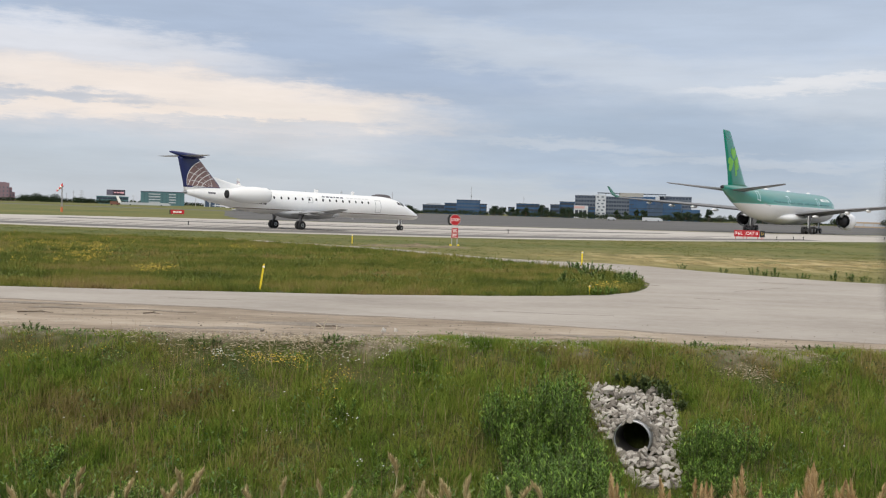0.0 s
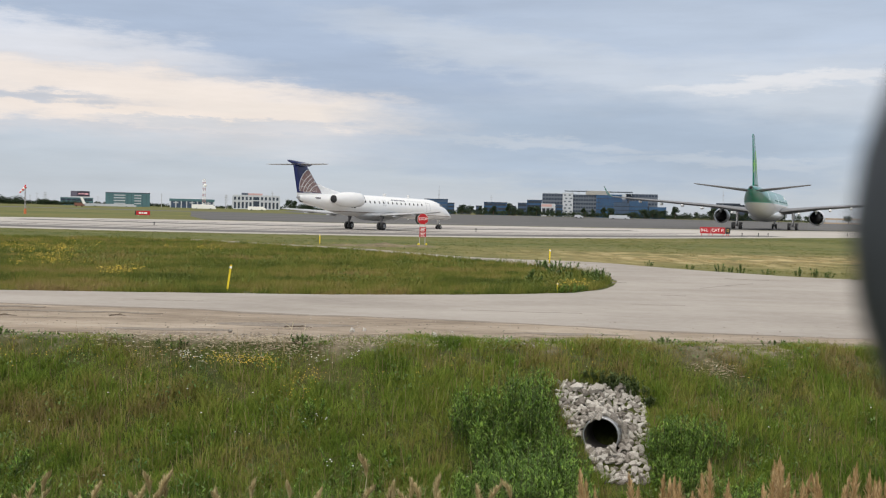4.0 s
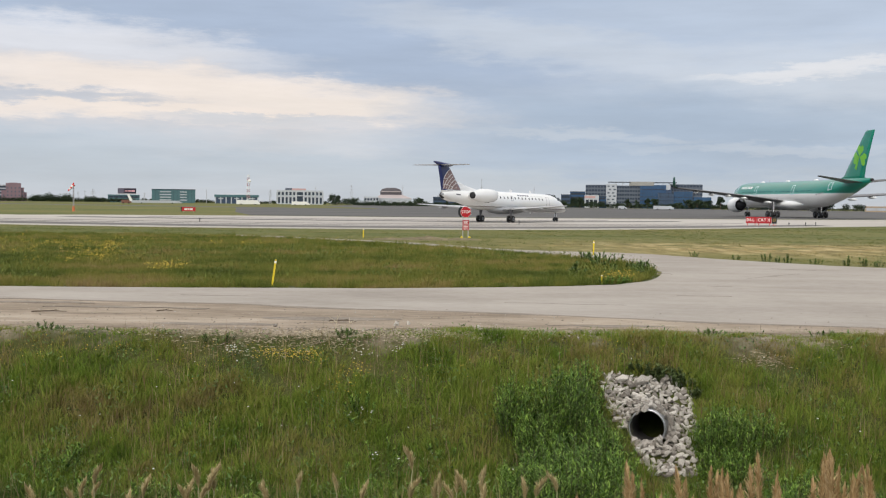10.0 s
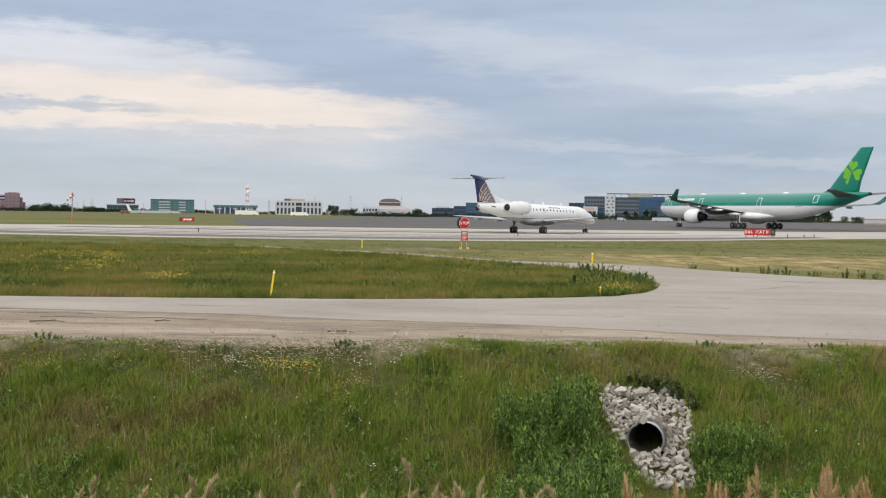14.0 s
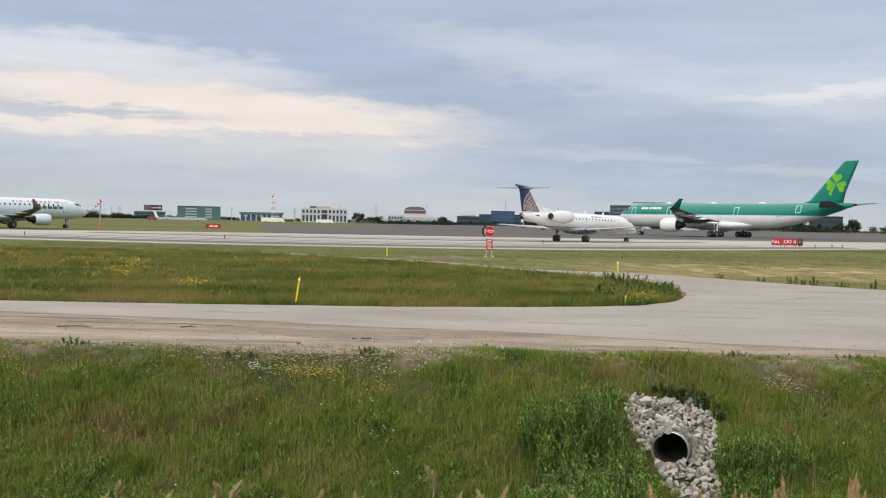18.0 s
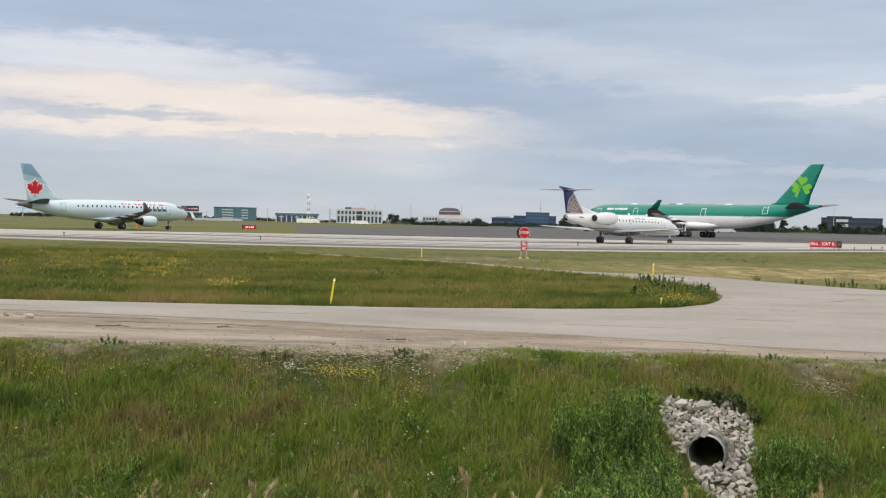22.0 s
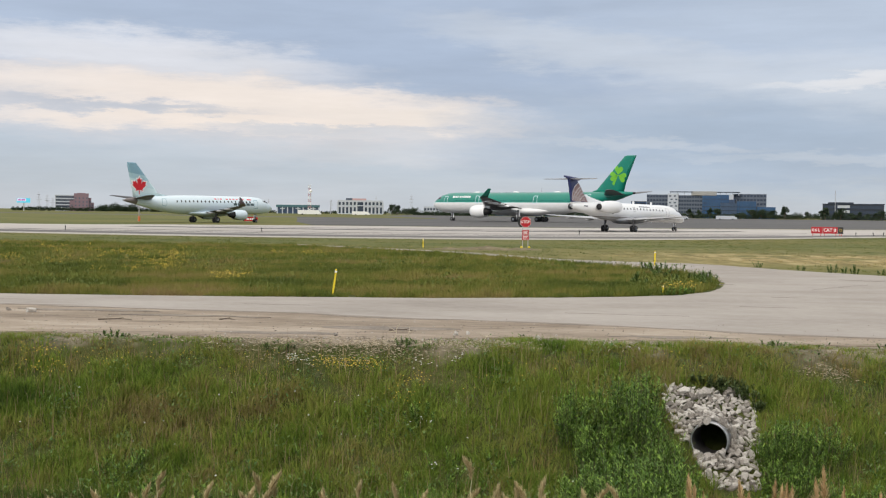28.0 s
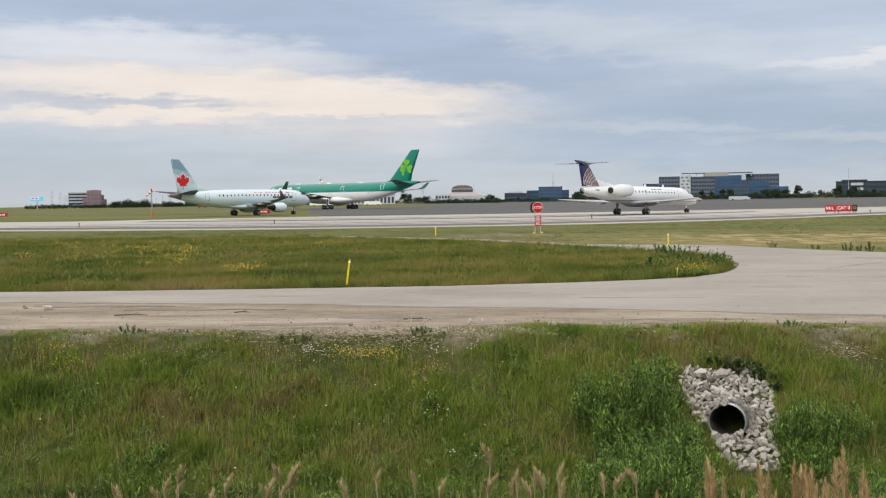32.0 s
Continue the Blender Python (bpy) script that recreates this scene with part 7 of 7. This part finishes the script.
REED_STEM = material("reed_stalk", (0.38, 0.35, 0.22), 0.8, 0, 0.2, 5, 40)
REED_LEAF = leafy("reed_leaves", [(0.08, 0.11, 0.03), (0.14, 0.15, 0.05), (0.2, 0.17, 0.08)], 2.0, 0.4)
PLUME = leafy("reed_plume", [(0.35, 0.275, 0.14), (0.47, 0.38, 0.20), (0.59, 0.50, 0.29)], 6.0, 0.6)
RUST = leafy("rusty_reed_plume", [(0.34, 0.22, 0.10), (0.46, 0.315, 0.155), (0.58, 0.435, 0.245)], 6.0, 0.6)


def reed(seed, h, plume_len, plume_mat, label, fat):
    rng = np.random.default_rng(seed)
    p = thing("reed", label, "reed", group="reeds along the ditch")
    lean = Vector((rng.uniform(-0.12, 0.12), rng.uniform(-0.08, 0.08), 1)).normalized()
    top = lean * h
    part("stem", tube((0, 0, -0.1), tuple(top), 0.0045, 0.0025, 6), REED_STEM, p, "dry tan stalk")
    bits = []
    for k in range(5):
        z = h * (0.25 + 0.12 * k)
        a = rng.uniform(0, 6.28)
        l = rng.uniform(0.2, 0.4)
        r0 = lean * z
        bits.append(leaf_strip(rng, r0, r0 + Vector((l * 0.6 * math.cos(a), l * 0.6 * math.sin(a), l * 0.55)), 0.014, 0.05))
    part("leaf_spray", joined(*bits), REED_LEAF, p, "thin green-tan leaves")
    n = int((5000 if plume_mat == PLUME else 8500) * fat)
    verts, faces = [], []
    droop = rng.uniform(-1, 1)
    for k in range(n):
        t = rng.random()
        r = fat * (math.sin(math.pi * min(1, t * 0.9 + 0.1)) ** 0.8) * rng.uniform(0.2, 1.0)
        a = rng.uniform(0, 6.28)
        base = top + lean * (plume_len * (t * 0.85 - 0.15)) + Vector((droop * (0.11 if plume_mat == PLUME else 0.06) * t * t, 0, -0.02 * abs(droop) * t * t if plume_mat == PLUME else 0))
        q = base + Vector((r * math.cos(a) + droop * 0.02, r * math.sin(a), rng.uniform(0.02, 0.055)))
        v, f = leaf_strip(rng, base, q + Vector((0, 0, 0.012)), 0.0042, 0.004)
        faces += [tuple(i + len(verts) for i in u) for u in f]
        verts += v
    part("plume", (verts, faces), plume_mat, p, "feathery seed plume")
    p["tall"] = h + 0.85 * plume_len
    return p


def reeds():
    rng = np.random.default_rng(77)
    tan = [reed(50 + k, 1.2 + 0.06 * k, 0.14 + 0.02 * k, PLUME, "tan reed with a feathery seed plume", 0.040 + 0.008 * k) for k in range(3)]
    rust = [reed(60 + k, 1.22 + 0.07 * k, 0.25 + 0.03 * k, RUST, "rusty brown reed with a dense seed plume", 0.036 + 0.005 * k) for k in range(3)]
    first = {id(o): True for o in tan + rust}

    def put(ob, az, d, drop):
        """Set a reed d metres out so that its plume ends drop degrees under the eye."""
        x, y = polar(az, d)
        z = bank(x, y)
        s = (2.1 - d * math.tan(radians(drop)) - z) / ob["tall"]
        m = pose(x, y, z, 0, 0, rng.uniform(0, 360)) @ Matrix.Diagonal((s, s, s, 1))
        if first.pop(id(ob), False):
            ob.matrix_basis = m
        else:
            copy_thing(ob, m @ Matrix.Diagonal((*(1 / q for q in ob.scale), 1)))

    for az, d, drop in ((-18.0, 6.6, 13.3), (-16.1, 6.9, 13.9), (-13.4, 6.4, 13.4), (-12.7, 6.3, 13.5), (-7.4, 6.4, 13.9), (-6.2, 6.6, 14.3), (-3.3, 6.4, 12.7), (-2.0, 6.1, 14.2), (2.3, 6.3, 13.6), (3.0, 6.2, 14.3), (4.7, 6.3, 14.0), (0.4, 6.5, 14.0),
                        (-9.6, 6.6, 14.5), (-20.5, 6.5, 14.2), (-15, 6.2, 14.4), (-4.8, 6.9, 14.5), (-0.8, 6.0, 14.4), (-17.0, 6.3, 14.6), (-10.8, 6.4, 14.4), (1.4, 6.1, 14.5), (-22, 6.4, 13.8), (-24, 6.3, 14.0),
                        *[(rng.uniform(-24, 6), rng.uniform(5.8, 7.2), rng.uniform(13.6, 15.2)) for _ in range(12)]):
        put(tan[rng.integers(0, 3)], az, d, drop)
    clumps = [(6.5, 1), (8.2, 1), (9.6, 2), (11.0, 3), (12.6, 4), (14.0, 4), (15.2, 5), (16.4, 5), (17.8, 6), (19.2, 5), (20.8, 6), (22.4, 6), (24.2, 6), (26.0, 5)]
    for az in [rng.normal(c, 0.55) for c, m in clumps for _ in range(m)]:
        put(rust[rng.integers(0, 3)], az, rng.uniform(3.9, 5.4), rng.uniform(12.7, 15.0) + 0.5 * math.sin(az * 1.9) - 0.07 * max(0, az - 11))


reeds()

SHRUB_STEM = material("green_shrub_stem", (0.075, 0.085, 0.035), 0.8, 0, 0.2, 5, 40)
SHRUB_GREEN = leafy("willow_leaves", [(0.038, 0.085, 0.014), (0.115, 0.215, 0.028), (0.25, 0.385, 0.065)], 1.6, 0.5)
ROADSIDE = leafy("roadside_weed_leaves", [(0.045, 0.085, 0.022), (0.10, 0.165, 0.038), (0.19, 0.27, 0.07)], 1.5, 0.7)
SHRUB_DARK = leafy("dark_weed_leaves", [(0.035, 0.06, 0.02), (0.065, 0.10, 0.03), (0.12, 0.155, 0.05)], 1.5, 0.6)


def shrub(x, y, h, w, count, leaf, mat, label, seed, name="shrub", slim=0.26):
    """Upright leafy stems in a clump."""
    rng = np.random.default_rng(seed)
    z = bank(x, y) if y < 18 else 0.0
    p = thing(name, label, "shrub", pose(x, y, z))
    stems, verts, faces = [], [], []
    n = max(6, int(count / 60))
    for k in range(n):
        a, r = rng.uniform(0, 6.28), w / 2 * math.sqrt(rng.random())
        root = Vector((r * 0.5 * math.cos(a), r * 0.5 * math.sin(a), -0.12))
        hh = h * rng.uniform(0.4, 1.25) * (1 - 0.35 * r / (w / 2))
        top = Vector((r * 1.1 * math.cos(a), r * 1.1 * math.sin(a), hh))
        stems.append(tube(root, top, 0.006 * max(1, h), 0.002, 4))
        for i in range(count // n):
            t = 0.15 + 0.85 * rng.random() ** 0.75
            c = root.lerp(top, t)
            b = rng.uniform(0, 6.28)
            l = leaf * rng.uniform(0.6, 1.3)
            v, f = leaf_strip(rng, c, c + Vector((l * math.cos(b), l * math.sin(b), l * rng.uniform(0.0, 1.3))), l * slim, l * 0.06)
            faces += [tuple(q + len(verts) for q in u) for u in f]
            verts += v
    if n <= 20:
        for q in stems:
            part("stem", q, SHRUB_STEM, p)
    else:
        part("branching_stem", joined(*stems), SHRUB_STEM, p)
    part("foliage", (verts, faces), mat, p)


for k, (az, d, h, w, n) in enumerate(((4.6, 14.2, 0.8, 0.9, 2000), (6.4, 14.5, 1.05, 0.9, 2400), (7.8, 13.9, 0.95, 0.7, 2200), (3.2, 14.8, 0.75, 0.9, 1600), (8.7, 13.3, 0.85, 0.6, 2000), (5.8, 13.2, 0.8, 0.9, 2000), (6.9, 15.2, 0.8, 0.7, 1500), (4.0, 13.2, 0.6, 0.9, 1500), (9.3, 12.9, 0.55, 0.5, 1100),
                                      (5.2, 12.3, 1.0, 0.9, 1900), (6.7, 12.0, 1.1, 0.8, 2000), (8.1, 12.4, 1.0, 0.6, 1700), (3.9, 11.9, 0.8, 0.9, 1500), (9.0, 11.8, 0.75, 0.5, 1200), (5.9, 11.4, 0.85, 0.8, 1500), (7.3, 11.2, 0.8, 0.7, 1300), (5.4, 14.9, 1.0, 0.9, 1800))):
    x, y = polar(az, d)
    shrub(x, y, h, w * 0.8, int(n * 2.7), 0.048, SHRUB_GREEN, "bright green willow-like shrub beside the culvert", 90 + k, slim=0.28)
for k, (az, d, h, w, n) in enumerate(((13.6, 14.75, 0.62, 0.55, 1700), (14.3, 14.9, 0.66, 0.6, 1800), (14.9, 14.7, 0.55, 0.6, 1400), (13.9, 14.2, 0.5, 0.5, 1300), (14.6, 14.1, 0.5, 0.6, 1200), (15.9, 15.2, 0.5, 0.7, 1000), (11.6, 12.2, 0.4, 0.5, 600), (17.2, 13.6, 0.6, 0.8, 1000), (18.6, 12.9, 0.55, 0.8, 900), (16.4, 12.4, 0.5, 0.7, 900), (20.2, 13.4, 0.6, 0.8, 900))):
    x, y = polar(az, d)
    shrub(x, y, h, w, int(n * 3.0), 0.042, SHRUB_GREEN, "small rounded green shrub beside the stones", 110 + k, slim=0.28)
for k, (az, d, h, w, n) in enumerate(((9.9, 16.55, 0.10, 0.5, 400), (10.4, 16.45, 0.17, 0.45, 700), (11.0, 16.4, 0.13, 0.5, 600), (11.6, 16.4, 0.15, 0.45, 600), (12.1, 16.3, 0.14, 0.45, 600), (12.5, 16.1, 0.12, 0.35, 400))):
    x, y = polar(az, d)
    shrub(x, y, h, w, n * 2, 0.04, SHRUB_DARK, "dark low weeds over the stones", 120 + k, "weed_clump", 0.4)
rng = np.random.default_rng(58)
for k in range(17):
    f = rng.random()
    y = 31.5 + 10 * f
    x = float(np.interp(y, (31.6, 35.5, 39.5, 42.8), (5.6, 6.3, 6.0, 4.9))) - abs(rng.normal(0.1, 0.9))
    shrub(x, y, rng.uniform(0.16, 0.42) + 0.1 * f, rng.uniform(0.3, 0.8), int(rng.uniform(200, 480)), rng.uniform(0.06, 0.09), ROADSIDE, "green roadside weed clump at the tip of the meadow", 130 + k, "weed_clump", 0.42)
for k, (x, y, h, w, n) in enumerate(((12.0, 41.9, 0.36, 0.45, 420), (12.6, 41.2, 0.42, 0.3, 360), (12.3, 41.5, 0.28, 0.4, 300), (10.0, 45.5, 0.26, 0.5, 300), (14.4, 39.9, 0.44, 0.35, 420), (14.9, 39.6, 0.36, 0.4, 380), (15.3, 39.4, 0.24, 0.5, 300), (11.2, 43.4, 0.2, 0.4, 240), (13.5, 40.6, 0.18, 0.6, 260))):
    shrub(x, y, h, w, n, 0.055, ROADSIDE, "dark green weeds at the edge of the road", 160 + k, "weed_clump", 0.36)
for k, (x, y) in enumerate(((4.3, 28.95), (4.65, 29.3), (4.0, 28.8))):
    shrub(x, y, 0.26, 0.45, 500, 0.05, SHRUB_GREEN, "flowering yellow-green weed clump at the road's edge", 170 + k, "weed_clump", 0.3)


rng = np.random.default_rng(31)
for k in range(22):
    az, d = rng.uniform(-21, 3.2), rng.uniform(12.2, 15.3)
    x, y = polar(az, d)
    shrub(x, y, rng.uniform(0.22, 0.4), rng.uniform(0.5, 0.9), int(rng.uniform(400, 800)), rng.uniform(0.03, 0.05), SHRUB_GREEN, "leafy green weed clump in the ditch grass", 150 + k, "weed_clump", 0.3)


for k, (x, y, h, w) in enumerate(((-3.7, 16.8, 0.14, 0.5), (-6.6, 17.3, 0.09, 0.6), (-1.7, 17.0, 0.14, 0.4), (6.0, 17.7, 0.10, 0.6), (8.2, 17.6, 0.11, 0.8), (4.2, 17.8, 0.09, 0.6))):
    shrub(x, y, h, w, 700, 0.04, ROADSIDE, "low weed clump at the edge of the dirt shoulder", 180 + k, "weed_clump", 0.3)


def loose_rock(x, y, s, k):
    p = thing("rock", "pale loose rock lying on the dirt shoulder", "rock", pose(x, y, 0.014 + 0.25 * s, 20 * k, 35 * k, 50 * k))
    me = bpy.data.objects["stone"].data.copy()
    me.transform(Matrix.Diagonal((s * 0.9, s * 0.6, s * 0.5, 1)))
    ob = piece("block", me, p, pose(0, 0, 0))


for k, (x, y, s) in enumerate(((-9.7, 21.1, 0.16), (-10.3, 21.4, 0.09), (-1.0, 18.4, 0.09), (-0.8, 18.6, 0.07), (0.4, 18.1, 0.08), (-3.0, 18.0, 0.07))):
    loose_rock(x, y, s, k)


def twig(x, y, l, turn):
    p = thing("twig", "dry dark twig lying on the dirt shoulder", "twig", pose(x, y, 0.03, 0, 0, turn))
    part("stick", joined(tube((0, 0, 0), (l * 0.6, 0.02, 0.015), 0.014, 0.010, 6), tube((l * 0.6, 0.02, 0.015), (l, -0.03, 0.0), 0.010, 0.004, 6), tube((l * 0.45, 0.01, 0.01), (l * 0.7, 0.12, 0.03), 0.007, 0.003, 5)), BARK, p)


twig(-7.8, 19.8, 0.65, 4)
twig(-2.2, 18.9, 0.5, -10)
twig(-5.6, 20.2, 0.3, 12)

# ---- hairline cracks and stains in the service road ----
CRACK = material("road_crack", (0.27, 0.245, 0.22), 0.95, 0, 0.2, 3, 20)
STAIN = material("damp_dirt_stain", (0.23, 0.195, 0.16), 0.95, 0, 0.35, 1.5, 9)


def crack(x0, y0, x1, y1, w, seed):
    r = np.random.default_rng(seed)
    n = max(6, int(math.hypot(x1 - x0, y1 - y0) / 0.25))
    line = [(x0 + (x1 - x0) * k / n + r.normal(0, 0.05), y0 + (y1 - y0) * k / n + r.normal(0, 0.06)) for k in range(n + 1)]
    ws = [w * r.uniform(0.3, 1.0) * math.sin(math.pi * (k + 0.4) / (n + 0.8)) for k in range(n + 1)]
    sheet("road_crack", [(x, y - q) for (x, y), q in zip(line, ws)] + [(x, y + q) for (x, y), q in reversed(list(zip(line, ws)))], 0.026, CRACK, "dark hairline crack in the worn road", "crack")


for k, q in enumerate(((5.2, 25.4, 6.4, 25.2, 0.03), (6.6, 28.6, 7.4, 28.3, 0.05), (6.1, 33.6, 6.7, 33.2, 0.06), (8.5, 31.5, 11.0, 34.5, 0.025), (-6.0, 23.8, -4.6, 23.7, 0.02), (-13, 23.9, -11, 24.0, 0.025), (9.5, 22.5, 12.5, 22.2, 0.03), (10.8, 37.0, 12.0, 36.2, 0.05), (1.0, 22.9, 3.6, 22.6, 0.02))):
    crack(*q, 300 + k)
# the soft brown rim along the road's worn edge
rim = [p for p in NEAR_EDGE if -16 < p[0] < 7]
sheet("dirt_rim", [(x, y + 0.05) for x, y in rim] + [(x, y - 0.16 - 0.08 * math.sin(1.7 * x)) for x, y in reversed(rim)], 0.016, STAIN, "brown rim of damp dirt along the road's edge", "stain", 0.1, 0.3)
for k, (x, y, a, b) in enumerate(((-2.2, 19.3, 1.3, 0.28), (-6.4, 20.9, 1.6, 0.12), (-8.8, 21.7, 1.5, 0.16), (2.6, 18.7, 1.0, 0.14), (-4.0, 18.3, 1.0, 0.2))):
    sheet("dirt_stain", [(x + a * math.cos(0.26 * j), y + b * math.sin(0.26 * j)) for j in range(24)], 0.018 if y < 20 else 0.027, STAIN, "dark damp stain on the dirt shoulder", "stain", 0.25, 0.2)


def fence_wire():
    """A galvanized chain-link strand a hand's width from the lens."""
    p = thing("fence_wire", "grey galvanized chain-link fence strand hanging close to the lens", "fence")
    az = radians(25.65)
    c = Vector((0.082 * math.sin(az), 0.082 * math.cos(az), 2.0996))
    side = Vector((math.cos(az), -math.sin(az), 0))
    rings = []
    n, r = 18, 0.0050
    zs = [-1.7 + 0.004 * k for k in range(600)]
    pts = []
    for z in zs:
        u = (1 - math.cos(2 * math.pi * z / 0.066)) / 2
        pts.append(c + side * (0.0125 * u) + Vector((0, 0, z)))
    for k, q in enumerate(pts):
        t = (pts[min(k + 1, len(pts) - 1)] - pts[max(k - 1, 0)]).normalized()
        a = t.cross(Vector((0, 1, 0))).normalized()
        b = t.cross(a)
        rings.append([tuple(q + a * r * math.cos(2 * math.pi * j / n) + b * r * math.sin(2 * math.pi * j / n)) for j in range(n)])
    part("strand", loft(rings), material("weathered_zinc", (0.052, 0.058, 0.066), 0.5, 0.4, 0.2, 30, 300), p, "", True)


fence_wire()

# ---- what moves ----
JET_WAY = [(0, -3.0, 115.1, 45.5), (1.5, 0.1, 120.6, 51.5), (3, 2.66, 125.1, 56.0), (6, 7.7, 133.6, 57.5), (9, 12.52, 138.9, 57.0), (12, 16.8, 143.8, 55.7), (15.5, 19.82, 147.3, 55.1), (19, 21.65, 149.5, 54.7), (24, 22.75, 150.9, 54.4), (28, 23.05, 151.6, 54.2), (32, 23.1, 152.2, 54.1)]
AIRLINER_WAY = [(0, 80.1, 227.2, 55.7), (3, 82.7, 239.3, 63.7), (6, 79.9, 251.2, 76.1), (8, 75.07, 258.2, 86.6), (10, 68.0, 263.6, 97.8), (12, 60.31, 266.6, 108.6), (14, 51.2, 269.0, 118.4), (16, 43.45, 271.7, 125.6), (18, 35.5, 274.9, 131.9), (21, 22.7, 280.0, 138.3), (24, 8.1, 286.8, 141.7), (26.5, -7.91, 296.8, 143.6), (28, -22.9, 303.6, 144.5), (29, -34.74, 310.7, 145.0), (30, -48.9, 318.8, 145.5), (31, -65.17, 328.8, 145.9), (32, -83.3, 340.0, 146.2)]
TWIN_WAY = [(0, -104.0, 92.0, 61.0), (8, -84.6, 128.5, 60.0), (14, -70.2, 155.6, 59.0), (17, -64.0, 167.2, 58.4), (19, -61.0, 172.8, 58.0), (21, -57.09, 177.6, 57.4), (23, -53.42, 182.3, 56.9), (24, -51.1, 184.6, 56.6), (26.5, -46.68, 190.0, 56.4), (28, -44.03, 192.9, 56.3), (29, -42.86, 194.5, 56.2), (30, -41.8, 195.9, 56.1), (32, -40.5, 198.5, 55.8)]


def motions():
    for ob, way in ((jet, JET_WAY), (airliner, AIRLINER_WAY), (twin, TWIN_WAY)):
        walk(ob, [(t, pose(x, y, 0.02, 0, 0, h)) for t, x, y, h in way])
        # the wheels roll by the distance that the aircraft has covered
        gone = [0.0]
        for p, q in zip(way, way[1:]):
            gone.append(gone[-1] + math.hypot(q[1] - p[1], q[2] - p[2]))
        times, t = [0.0], 0.0
        while t < 32.0:
            k = max(i for i in range(len(way) - 1) if way[i][0] <= t)
            speed = (gone[k + 1] - gone[k]) / (way[k + 1][0] - way[k][0])
            r = min(w[3] for w in WHEELS[ob.name])
            step = 3.0 if speed < 0.15 else max(1, math.floor(1.2 * r / speed * 30)) / 30
            t = min(32.0, t + step, way[k + 1][0] if way[k + 1][0] > t + 1e-6 else 32.0)
            times.append(t)
        for wheel, dx, dy, r in WHEELS[ob.name]:
            walk(wheel, [(t, pose(dx, dy, r) @ Matrix.Rotation(float(np.interp(t, [p[0] for p in way], gone)) / r, 4, "Y")) for t in times])


motions()
